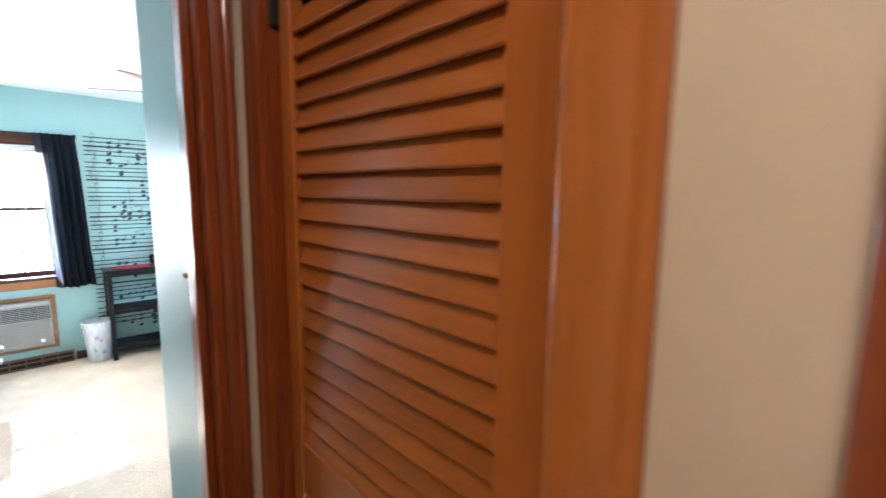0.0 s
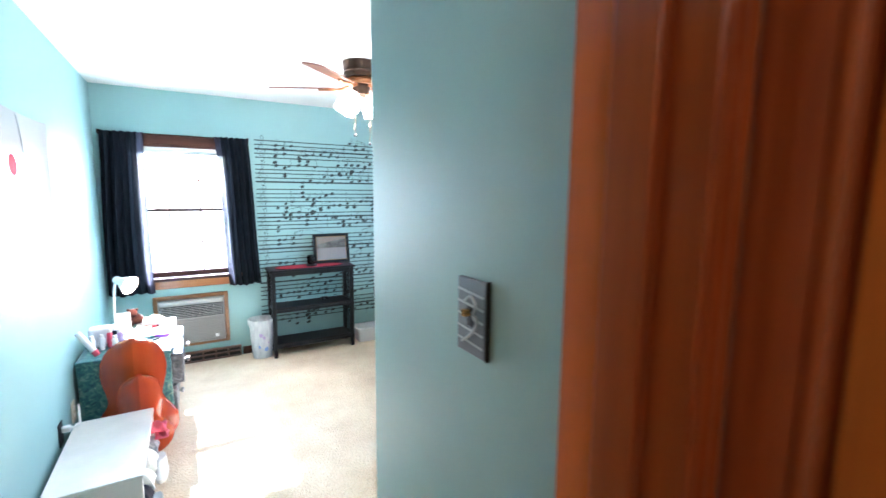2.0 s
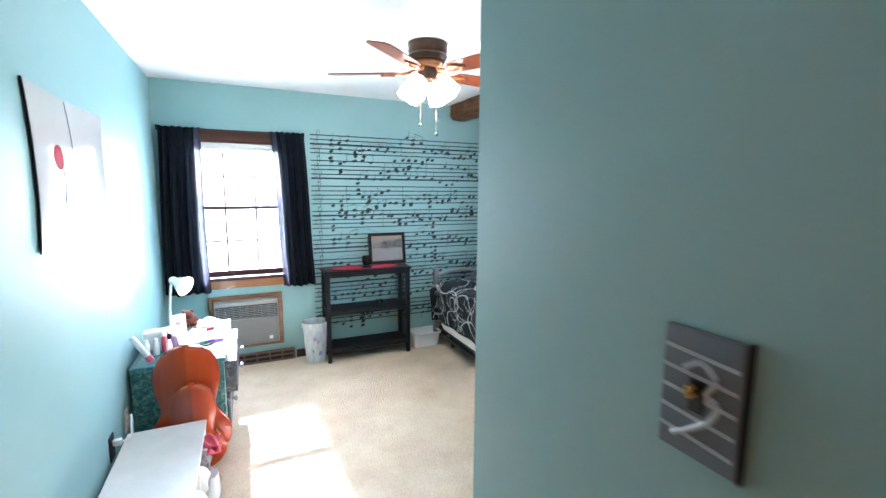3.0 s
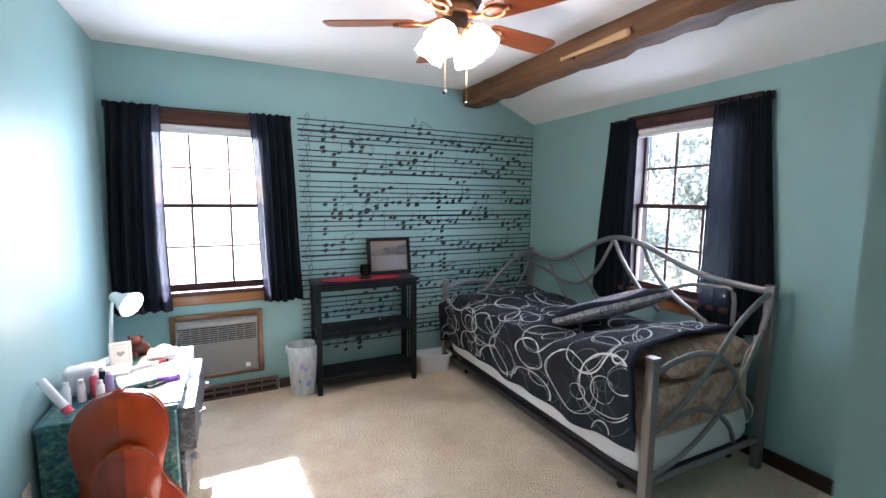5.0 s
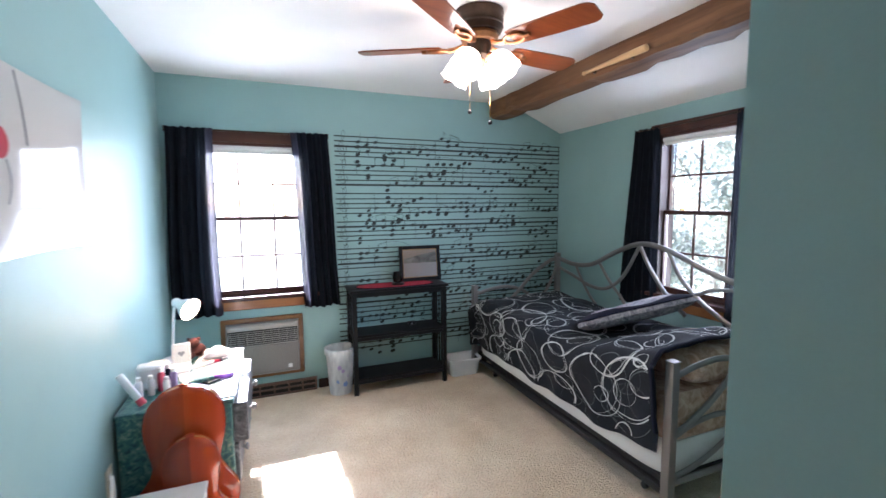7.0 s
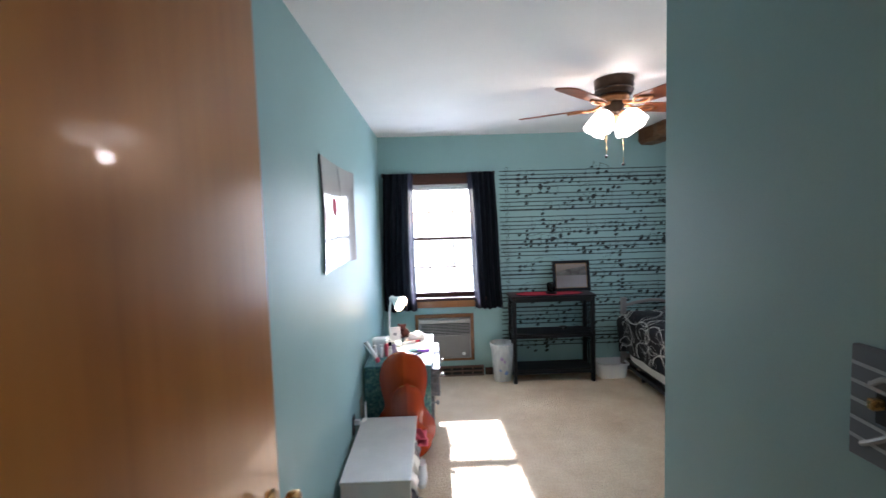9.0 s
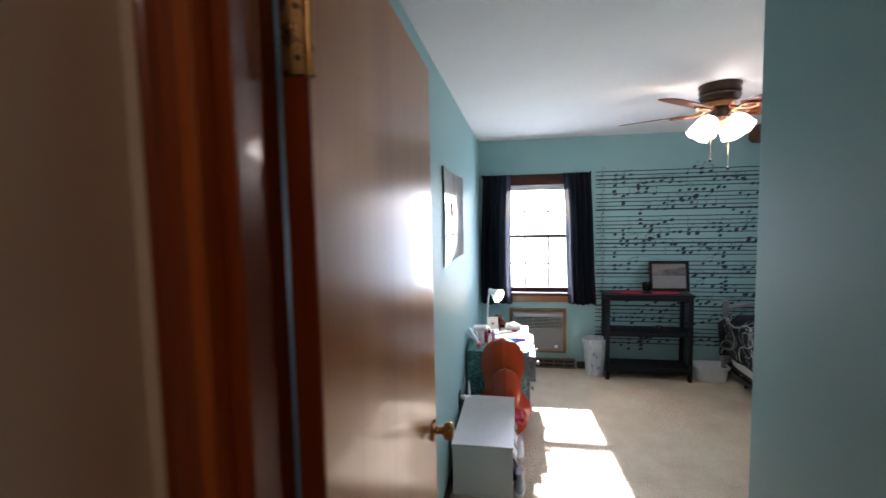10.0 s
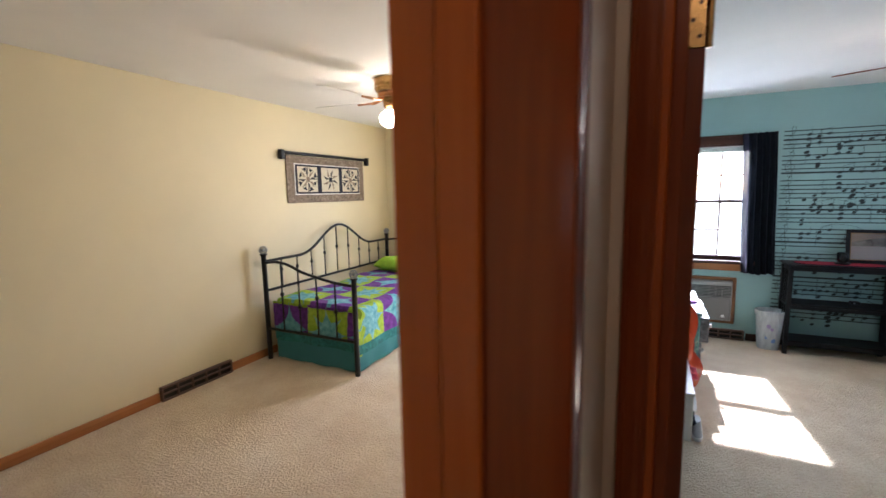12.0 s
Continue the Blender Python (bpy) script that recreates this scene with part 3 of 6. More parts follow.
def window(name, f, u0, u1, z0, z1, label):
    """A double-hung wooden window, six panes to a sash, with casing, sill and a rolled shade."""
    w = thing(name, f((u0 + u1) / 2, 0, z0), label, "window", kind="structure")
    # both jambs take the darkened wood, since the window lamp over-lights them
    fr = part("window_frame", mbox(f, u0, u0 + 0.025, 0.0, 0.15, z0, z1), M_WINWOOD_SHADED, w)
    part("jamb", mbox(f, u1 - 0.025, u1, 0.0, 0.15, z0, z1), M_WINWOOD_SHADED, w)
    part("head", mbox(f, u0 + 0.025, u1 - 0.025, 0.0, 0.15, z1 - 0.025, z1), M_WINWOOD, w)
    for a, b in ((u0 - 0.065, u0 + 0.006), (u1 - 0.006, u1 + 0.065)):
        part("side_casing", mbox(f, a, b, -0.018, -0.001, z0 - 0.01, z1 + 0.07, 0.004), M_WINWOOD, w)
    part("head_casing", mbox(f, u0 + 0.007, u1 - 0.007, -0.018, -0.001, z1 - 0.006, z1 + 0.07, 0.004), M_WINWOOD, w)
    part("window_sill", mbox(f, u0 - 0.08, u1 + 0.08, -0.045, 0.11, z0 - 0.012, z0 + 0.018, 0.005), M_WINWOOD, w)
    part("apron", mbox(f, u0 - 0.065, u1 + 0.065, -0.017, -0.001, z0 - 0.085, z0 - 0.013, 0.004), M_SILLWOOD, w, "lighter wooden apron")
    zm = (z0 + 0.03 + z1 - 0.025) / 2 + 0.02
    a, b = u0 + 0.026, u1 - 0.026
    for lo, hi, d in ((z0 + 0.019, zm + 0.015, 0.045), (zm - 0.015, z1 - 0.026, 0.085)):
        s = part("sash", mbox(f, a, a + 0.012, d, d + 0.035, lo, hi), M_WINWOOD, w)
        part("stile", mbox(f, b - 0.012, b, d, d + 0.035, lo, hi), M_WINWOOD, s)
        part("bottom_rail", mbox(f, a + 0.012, b - 0.012, d, d + 0.035, lo, lo + (0.045 if d < 0.06 else 0.03), 0.003), M_WINWOOD, s)
        part("top_rail", mbox(f, a + 0.012, b - 0.012, d, d + 0.035, hi - 0.03, hi, 0.003), M_WINWOOD, s)
        z_lo, z_hi = lo + 0.03, hi - 0.03
        for k in (1, 2):
            u = a + (b - a) * k / 3
            part("muntin", mbox(f, u - 0.0085, u + 0.0085, d + 0.013, d + 0.021, z_lo, z_hi), M_WINWOOD, s)
        zc = (z_lo + z_hi) / 2
        for k in range(3):
            part("muntin", mbox(f, a + (b - a) * k / 3 + 0.009, a + (b - a) * (k + 1) / 3 - 0.009, d + 0.013, d + 0.021, zc - 0.0075, zc + 0.0075), M_WINWOOD, s)
        g = part("pane", mbox(f, a + 0.012, b - 0.012, d + 0.027, d + 0.030, z_lo, z_hi), M_GLASS, s)
        g.visible_shadow = False
    for k in (0.22, 0.78):
        u = a + (b - a) * k
        lock = mbox(f, u - 0.02, u + 0.02, 0.028, 0.055, zm + 0.016, zm + 0.024, 0.003)
        box(lock, *[c for pair in zip(f(u - 0.004, 0.02, 0)[:2], f(u + 0.012, 0.05, 0)[:2]) for c in sorted(pair)], zm + 0.024, zm + 0.032)
        part("sash_lock", lock, M_BRASS, w)
    r = bmesh.new()
    cyl(r, f(u0 + 0.03, 0.018, z1 - 0.045), f(u1 - 0.03, 0.018, z1 - 0.045), 0.018, n=14)
    sh = part("rolled_shade", r, M_SHADE, w, "white rolled-up shade", True)
    part("shade_hem", mbox(f, u0 + 0.032, u1 - 0.032, 0.012, 0.024, z1 - 0.085, z1 - 0.063, 0.003), M_SHADE, sh)
    return w


window("window_1", north, NX0, NX1, NZ0, NZ1, "dark-framed double-hung window in bright sunlight")
window("window_2", east, EY0, EY1, EZ0, EZ1, "dark-framed double-hung window looking onto trees")


def curtain(f, t0, t1, b0, b1, ztop, zbot, seed, label, d0=-0.075, fold=1.0, thin=(0.86, 1.0), thin_mat=None):
    """One gathered curtain panel, hanging from its rod."""
    rnd = random.Random(seed)
    ph = [rnd.uniform(0, 6.28) for _ in range(5)]
    fr = rnd.uniform(4.6, 5.6)

    def place(u, v):
        k = v
        uu = (t0 + (t1 - t0) * u) * (1 - k) + (b0 + (b1 - b0) * u) * k
        amp = fold * (0.010 + 0.020 * min(1, k * 3))
        d = d0 + amp * math.sin(2 * math.pi * fr * u + ph[0] + 0.5 * math.sin(3 * k + ph[1])) + fold * 0.010 * math.sin(2 * math.pi * 2.3 * u + ph[2] + 2.2 * k) + 0.004 * math.sin(2 * math.pi * 13 * u + ph[4]) * (1 - 0.6 * k)
        z = ztop + (zbot - ztop) * k + (0.006 * math.sin(9 * u + ph[3]) if k > 0.98 else 0) + (0.004 * math.sin(40 * u) if k < 0.02 else 0)
        return f(uu + 0.006 * math.sin(5 * k + ph[3]), min(d, -0.024), z)

    c = thing("curtain", f((t0 + t1) / 2, d0, zbot), label, "curtain", "curtains at the windows")
    k0, k1 = thin
    m0, m1 = (0.0, k0) if k1 >= 1 else (k1, 1.0)
    part("cloth", sheet(lambda u, v: place(m0 + (m1 - m0) * u, v), 64, 26), M_CURTAIN, c, "", True)
    part("sheer_edge", sheet(lambda u, v: place(k0 + (k1 - k0) * u, v), 20, 26), thin_mat or M_CURTAIN_EDGE, c, "thin see-through inner edge", True)
    h0, h1 = (0.965, 1.0) if k1 >= 1 else (0.0, 0.035)
    part("inner_hem", sheet(lambda u, v: tuple(Vector(place(h0 + (h1 - h0) * u, v)) + Vector(f(0, 0.002, 0)) - Vector(f(0, 0, 0))), 4, 26), M_CURTAIN, c, "", True)
    hem = sheet(lambda u, v: tuple(Vector(place(u, 0.965 + 0.035 * v)) + Vector(f(0, 0.003, 0)) - Vector(f(0, 0, 0))), 48, 2)
    part("hem", hem, M_CURTAIN, c, "", True)
    head = sheet(lambda u, v: tuple(Vector(place(u, 0.03 * v)) + Vector(f(0, 0.035, 0)) - Vector(f(0, 0, 0))), 48, 2)
    part("rod_pocket", head, M_CURTAIN, c, "", True)
    return c


curtain(north, 0.045, 0.335, 0.012, 0.345, 2.068, 0.70, 1, "navy-black gathered curtain drawn aside, near the desk lamp", thin=(0.84, 1.0))
curtain(north, 0.868, 1.145, 0.935, 1.215, 2.070, 0.705, 2, "navy-black gathered curtain drawn aside, beside the music wall", thin=(0.0, 0.16))
curtain(east, 3.78, 4.00, 3.74, 4.10, 2.070, 0.72, 3, "navy-black gathered curtain drawn aside behind the daybed", -0.042, 0.4, (0.0, 0.2), M_CURTAIN_THIN)
curtain(east, 2.90, 3.205, 2.79, 3.235, 2.075, 0.72, 4, "navy-black sheer curtain half across the window", -0.042, 0.4, (0.6, 1.0), M_CURTAIN_THIN)
for f, a, b, z in ((north, 0.04, 1.15, 2.062), (east, 2.915, 3.985, 2.062)):
    r = thing("curtain_rod", f((a + b) / 2, -0.05, z), "thin flat metal curtain rod above the window", "curtain rod", "curtain rods")
    part("rod", tube(bmesh.new(), [f(a, -0.012, z), f(a, -0.040, z), f(b, -0.040, z), f(b, -0.012, z)], 0.006, 8), M_BRONZE, r)
    for u in (a, b):
        part("bracket", mbox(f, u - 0.012, u + 0.012, -0.014, -0.001, z - 0.02, z + 0.02, 0.002), M_BRONZE, r)


# ---- trim, doorway, door ----
def casing_z(parent, x0, x1, y0, y1, z1, face, name="casing", material=None):
    """An upright moulded casing board; face: the axis and side on which the moulding shows."""
    ax, sg = face
    shape = [(0.0, 0.0), (0.0, 0.55), (0.06, 0.72), (0.16, 0.78), (0.22, 0.62), (0.30, 0.70), (0.48, 0.88), (0.64, 0.98), (0.72, 0.90), (0.80, 1.02), (0.90, 1.10), (0.97, 1.0), (1.0, 0.8), (1.0, 0.0)]
    bm = bmesh.new()
    rows = []
    for z in (0.0, z1):
        row = []
        for k, d in shape:
            if ax == "y":
                row.append(bm.verts.new((x0 + (x1 - x0) * k, (y1 - (y1 - y0) * d) if sg < 0 else (y0 + (y1 - y0) * d), z)))
            else:
                row.append(bm.verts.new(((x1 - (x1 - x0) * d) if sg < 0 else (x0 + (x1 - x0) * d), y0 + (y1 - y0) * k, z)))
        rows.append(row)
    n = len(shape)
    for k in range(n):
        bm.faces.new((rows[0][k], rows[0][(k + 1) % n], rows[1][(k + 1) % n], rows[1][k]))
    bm.faces.new(rows[0])
    bm.faces.new(rows[1][::-1])
    return part(name, bm, material or M_TRIM, parent, "", True)


door1 = thing("door_frame_1", (0.56, 0.75, 0), "red-brown varnished door frame of the bedroom", "door frame", kind="structure")
# this jamb's lighter wood holds the light that falls on it
part("jamb", B(0.105, 0.123, 0.672, 0.826, 0, 2.11, 0.003), M_TRIM_LIT, door1)
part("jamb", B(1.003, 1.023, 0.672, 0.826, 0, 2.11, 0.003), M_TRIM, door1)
# thin strip coloured as the lit room-side part of the jamb
part("rabbet", B(1.0005, 1.0025, 0.766, 0.8255, 0, 2.089), M_TRIM_LIT, door1, "orange strip coloured as light falling on the jamb")
part("head_jamb", B(0.123, 1.003, 0.672, 0.826, 2.09, 2.11, 0.003), M_TRIMX, door1)
part("door_stop", B(0.1235, 0.146, 0.700, 0.755, 0, 2.089, 0.002), M_TRIM, door1)
part("door_stop", B(0.985, 1.0025, 0.715, 0.765, 0, 2.089, 0.002), M_TRIM, door1)
casing_z(door1, 0.055, 0.112, 0.674, 0.689, 2.17, ("y", -1))
casing_z(door1, 1.012, 1.062, 0.674, 0.689, 2.17, ("y", -1))
part("head_casing", B(0.113, 1.011, 0.674, 0.689, 2.112, 2.17, 0.003), M_TRIMX, door1)
casing_z(door1, 1.012, 1.07, 0.811, 0.825, 2.17, ("y", 1))
casing_z(door1, 0.05, 0.112, 0.811, 0.825, 2.17, ("y", 1))
part("room_head_casing", B(0.113, 1.011, 0.811, 0.825, 2.112, 2.17, 0.003), M_TRIMX, door1)
strike = part("strike_plate", B(0.9985, 1.0026, 0.77, 0.80, 0.93, 0.99, 0.001), M_BRASS, door1, "worn brass strike plate")

# leaf, swung wide open against the west wall
door = thing("bedroom_door", (0.150, 0.835, 0), "flush honey-veneer wooden door standing wide open", "door")
hx, hy, ex, ey = 0.180, 0.800, 0.165, 1.600
dv = Vector((ex - hx, ey - hy, 0)).normalized()
nv = Vector((dv.y, -dv.x, 0))
leaf_turn = Matrix(((dv.x, nv.x, 0, hx), (dv.y, nv.y, 0, hy), (0, 0, 1, 0), (0, 0, 0, 1)))


def leaf(bm):
    bmesh.ops.transform(bm, matrix=leaf_turn, verts=bm.verts[:])
    return bm


L = (Vector((ex, ey, 0)) - Vector((hx, hy, 0))).length
slab = part("slab", leaf(B(0.002, L, -0.036, 0.0, 0.012, 2.085, 0.002)), M_DOOR, door)
part("hinge_edge", leaf(B(-0.001, 0.0018, -0.0355, -0.0005, 0.013, 2.084)), M_TRIM, door, "red-brown edge strip")
for z in (0.22, 1.82):
    hb = leaf(B(-0.004, -0.0012, -0.033, -0.002, z, z + 0.10, 0.001))
    hg = part("hinge", hb, M_BRASS, door, "worn brass hinge")
    part("hinge_pin", leaf(cyl(bmesh.new(), (-0.006, 0.004, z - 0.004), (-0.006, 0.004, z + 0.104), 0.006, n=10)), M_BRASS, hg, "", True)
    for k in (0.02, 0.05, 0.08):
        part("screw", leaf(cyl(bmesh.new(), (-0.0055, -0.012 if k != 0.05 else -0.024, z + k), (-0.004, -0.012 if k != 0.05 else -0.024, z + k), 0.004, n=8)), M_BRONZE, hg)
for sgn, d0 in ((1, 0.0), (-1, -0.036)):
    kn = bmesh.new()
    prof = [(0.001, 0.0), (0.031, 0.001), (0.032, 0.004), (0.027, 0.009), (0.012, 0.012), (0.010, 0.026), (0.013, 0.032), (0.024, 0.038), (0.027, 0.048), (0.026, 0.058), (0.020, 0.064), (0.001, 0.066)]
    rot = Matrix.Rotation(radians(-90 * sgn), 3, "X")
    lathe(kn, (L - 0.062, d0, 1.00), prof, 24, rot)
    part("knob", leaf(kn), M_BRASS, door, "round aged-brass knob", True)

# dark coat hanging on the back of the door
hk = thing("dark_coat", (0.03, 1.15, 0.9), "dark clothes hanging in the gap behind the door", "coat")
part("cloth", sheet(lambda u, v: (0.075 + 0.03 * math.sin(7 * u + 3 * v) * (0.3 + v), 0.93 + 0.45 * u + 0.03 * math.sin(4 * v), 1.78 - 1.0 * v - 0.05 * math.cos(6 * u)), 24, 20), M_NAVYCLOTH, hk, "", True)
part("hook", tube(bmesh.new(), [(0.002, 1.15, 1.86), (0.03, 1.15, 1.86), (0.05, 1.15, 1.82), (0.075, 1.15, 1.84)], 0.006), M_BRONZE, hk)

door2 = thing("door_frame_2", (-0.03, 0.17, 0), "red-brown varnished door frame of the side room", "door frame", kind="structure")
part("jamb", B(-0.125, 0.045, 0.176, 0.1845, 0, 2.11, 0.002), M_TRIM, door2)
# orange strip for the jamb edge lit from the side room
part("rabbet", B(-0.1245, -0.0755, 0.1735, 0.1757, 0, 2.089), M_TRIM_LIT, door2, "orange strip coloured as light falling on the jamb")
# this jamb and the stop below also take the lit wood colour
part("jamb", B(-0.125, 0.045, -0.655, -0.635, 0, 2.11, 0.003), M_TRIM_LIT, door2)
part("head_jamb", B(-0.125, 0.045, -0.635, 0.1755, 2.09, 2.11, 0.003), M_TRIMH, door2)
part("door_stop", B(-0.075, -0.035, 0.165, 0.1755, 0, 2.089, 0.002), M_TRIM_LIT, door2)
casing_z(door2, 0.0305, 0.0455, 0.186, 0.224, 2.17, ("x", 1))
casing_z(door2, 0.0305, 0.0455, -0.72, -0.656, 2.17, ("x", 1))
part("head_casing", B(0.0305, 0.0455, -0.655, 0.185, 2.112, 2.17, 0.003), M_TRIMH, door2)
casing_z(door2, -0.126, -0.111, 0.186, 0.245, 2.17, ("x", -1))
part("room_head_casing", B(-0.126, -0.111, -0.655, 0.185, 2.112, 2.17, 0.003), M_TRIMH, door2)

# hall closet with a louvered door
frame3 = thing("door_frame_3", (1.1, 0.3, 0), "orange-brown wooden frame of the hall closet", "door frame", kind="structure")
casing_z(frame3, 1.083, 1.099, 0.613, 0.686, 2.12, ("x", -1))
casing_z(frame3, 1.083, 1.099, -0.098, -0.012, 2.12, ("x", -1), material=M_LOUVERZ)
part("head_casing", B(1.083, 1.099, -0.011, 0.612, 2.05, 2.12, 0.003), M_TRIMH, frame3)
part("jamb", B(1.1005, 1.20, 0.612, 0.624, 0, 2.05, 0.002), M_TRIM, frame3)
part("jamb", B(1.1005, 1.20, -0.019, -0.007, 0, 2.05, 0.002), M_TRIM, frame3)
frame4 = thing("door_frame_4", (1.1, -0.7, 0), "red-brown wooden frame of a further hall door", "door frame", kind="structure")
casing_z(frame4, 1.083, 1.099, -0.285, -0.212, 2.12, ("x", -1))
casing_z(frame4, 1.083, 1.099, -1.18, -1.105, 2.12, ("x", -1))
part("head_casing", B(1.083, 1.099, -1.104, -0.286, 2.05, 2.12, 0.003), M_TRIMH, frame4)
d4 = solid("hall_door", B(1.13, 1.165, -1.118, -0.272, 0.01, 2.058, 0.003), M_DOOR, "closed flush wooden hall door", "door", at=(1.147, -0.7, 0.01))

ld = thing("louvered_door", (1.14, 0.3, 0), "orange-brown louvered wooden closet door, closed", "door")
LX0, LX1 = 1.122, 1.150
part("stile", B(LX0, LX1, 0.563, 0.609, 0.02, 2.045, 0.003), M_LOUVERZ, ld)
part("stile", B(LX0, LX1, -0.004, 0.078, 0.02, 2.045, 0.003), M_LOUVERZ, ld)
for z0, z1 in ((0.02, 0.16), (0.99, 1.098), (1.955, 2.045)):
    part("rail", B(LX0, LX1, 0.078, 0.563, z0, z1, 0.003), M_LOUVER, ld)
slat = B(-0.004, 0.004, -0.242, 0.242, -0.027, 0.027, 0.003, 2)
bmesh.ops.rotate(slat, verts=slat.verts[:], cent=(0, 0, 0), matrix=Matrix.Rotation(radians(22), 3, "Y"))
slat_me = finish(slat, "slat", M_LOUVER, False)
for z in [1.1175 + 0.0415 * k for k in range(20)] + [0.182 + 0.0415 * k for k in range(20)]:
    piece("slat", slat_me, (1.138, 0.3205, z), ld)
hg = part("hinge", B(1.106, 1.121, 0.600, 0.612, 1.90, 1.985, 0.002), M_BLACK, ld, "black iron hinge")
hg = part("hinge", B(1.106, 1.121, 0.600, 0.612, 0.25, 0.335, 0.002), M_BLACK, ld, "black iron hinge")
# dark sheet close behind the slats, coloured as the closet's inner shade
part("backing", B(1.153, 1.158, 0.0, 0.605, 0.02, 2.04), M_GAP_SHADE, ld)

# baseboards
for name, b in (("baseboard_north", (1.02, 3.40, 4.986, 4.9995, 0, 0.075)), ("baseboard_north_corner", (0.0, 0.44, 4.986, 4.9995, 0, 0.075)), ("baseboard_south", (1.105, 3.395, 1.651, 1.664, 0, 0.075))):
    solid(name, B(*b, 0.003), M_BASE_DARK, "dark-stained wooden baseboard", "baseboard", "structure")
M_BASE_DARKY = wood("dark_baseboard_side", (0.018, 0.008, 0.006), (0.032, 0.014, 0.010), (0.055, 0.024, 0.015), "y", 0.4, 0.3)
for name, b in (("baseboard_east", (3.396, 3.4095, 2.43, 4.98, 0, 0.085)), ("baseboard_west", (0.0005, 0.014, 0.83, 4.98, 0, 0.075)), ("baseboard_closet", (1.076, 1.0895, 0.83, 1.65, 0, 0.075))):
    solid(name, B(*b, 0.003), M_BASE_DARKY, "dark-stained wooden baseboard", "baseboard", "structure")
for name, b in (("baseboard_side_room_far", (-3.2495, -3.234, 2.33, 4.98, 0, 0.075)), ("baseboard_side_room", (-3.2495, -3.234, -2.2, 1.70, 0, 0.075)), ("baseboard_hall", (0.0305, 0.043, 0.24, 0.66, 0, 0.075))):
    solid(name, B(*b, 0.003), M_BASE_ORANGE, "orange-brown wooden baseboard", "baseboard", "structure")


def register(f, u0, u1, z1, d, cols, label):
    """A metal wall register: sloping hood, two rows of slots."""
    v = thing("floor_register", f((u0 + u1) / 2, -d, 0), label, "vent", "wall registers")
    # near-black block painted as the shade behind the slots
    part("back", mbox(f, u0 + 0.006, u1 - 0.006, -d * 0.55, -0.003, 0.006, z1 - 0.004), M_GAP_SHADE, v)
    for a, b in ((0.0, 0.014), (z1 * 0.5 - 0.006, z1 * 0.5 + 0.006), (z1 - 0.018, z1)):
        part("rail", mbox(f, u0, u1, -d, -0.003, a + 0.001, b, 0.002), M_VENT, v)
    for k in range(cols + 1):
        u = u0 + (u1 - u0 - 0.012) * k / cols
        for a, b in ((0.0145, z1 * 0.5 - 0.0065), (z1 * 0.5 + 0.0065, z1 - 0.0185)):
            part("divider", mbox(f, u, u + 0.012, -d, -0.003, a, b), M_VENT, v)
    return v


register(north, 0.455, 1.005, 0.105, 0.035, 5, "brown metal wall register below the air conditioner")
register(east, 1.85, 2.42, 0.12, 0.035, 5, "brown metal wall register at the teal wall")
register(lambda u, d, z: (-3.25 - d, u, z), 1.705, 2.325, 0.115, 0.04, 5, "dark metal wall register at the yellow wall")

# beam
bm = bmesh.new()
rnd = random.Random(5)
rings = []
N_HEW = 27
for i in range(N_HEW + 1):
    y = 1.66 + (4.985 - 1.66) * (i + (rnd.uniform(-0.3, 0.3) if 0 < i < N_HEW else 0)) / N_HEW
    j = lambda s=0.006: rnd.uniform(-s, s)
    ch = 0.030 + j(0.016)
    x0, x1, zb = 2.615 + j(0.006), 2.845 + j(0.006), 2.300 + 0.006 * math.sin(y * 2.1) + j(0.006)
    xm = (x0 + x1) / 2 + j(0.02)
    pts = [(x0, 2.439), (x0 + j(0.008), 2.375 + j(0.012)), (x0 + j(0.004), zb + ch * 0.9), (x0 + ch * 0.8, zb + j(0.004)), (xm, zb - 0.004 + j(0.005)), (x1 - ch * 1.5, zb + j(0.006)), (x1 + j(0.004), zb + ch * 1.2 + j(0.008)), (x1, 2.439)]
    rings.append([bm.verts.new((x, y, z)) for x, z in pts])
for a, b in zip(rings, rings[1:]):
    for k in range(8):
        q = (a[k], a[(k + 1) % 8], b[(k + 1) % 8], b[k])
        if k == 7:
            bm.faces.new(q)
        elif rnd.random() < 0.5:
            bm.faces.new(q[:3])
            bm.faces.new((q[0], q[2], q[3]))
        else:
            bm.faces.new((q[0], q[1], q[3]))
            bm.faces.new(q[1:])
bm.faces.new(rings[0])
bm.faces.new(rings[-1][::-1])
solid("ceiling_beam", bm, M_BEAM, "dark rough-hewn wooden ceiling beam", "beam", "structure")
bt = thing("wooden_bat", (2.59, 3.43, 2.335), "pale turned wooden stick mounted on the dark beam", "stick")
bm = bmesh.new()
lathe(bm, (2.594, 3.69, 2.338), [(0.001, 0), (0.013, 0.002), (0.014, 0.010), (0.009, 0.018), (0.010, 0.04), (0.013, 0.2), (0.018, 0.36), (0.020, 0.47), (0.018, 0.50), (0.001, 0.51)], 16, Matrix.Rotation(radians(90), 3, "X"))
part("shaft", bm, M_PALE, bt, "", True)
for y in (3.30, 3.60):
    part("clip", B(2.598, 2.614, y - 0.008, y + 0.008, 2.315, 2.345, 0.002), M_BRONZE, bt)


# ---- bedroom: music mural on the north wall ----
mural = thing("music_mural", (2.3, 4.998, 0.28), "black stave lines and notes applied to the teal wall", "wall decal")
rnd = random.Random(11)
line_me = finish(B(-1.097, 1.097, -0.0012, 0.0012, -0.0047, 0.0047), "stave_line", M_INK, False)
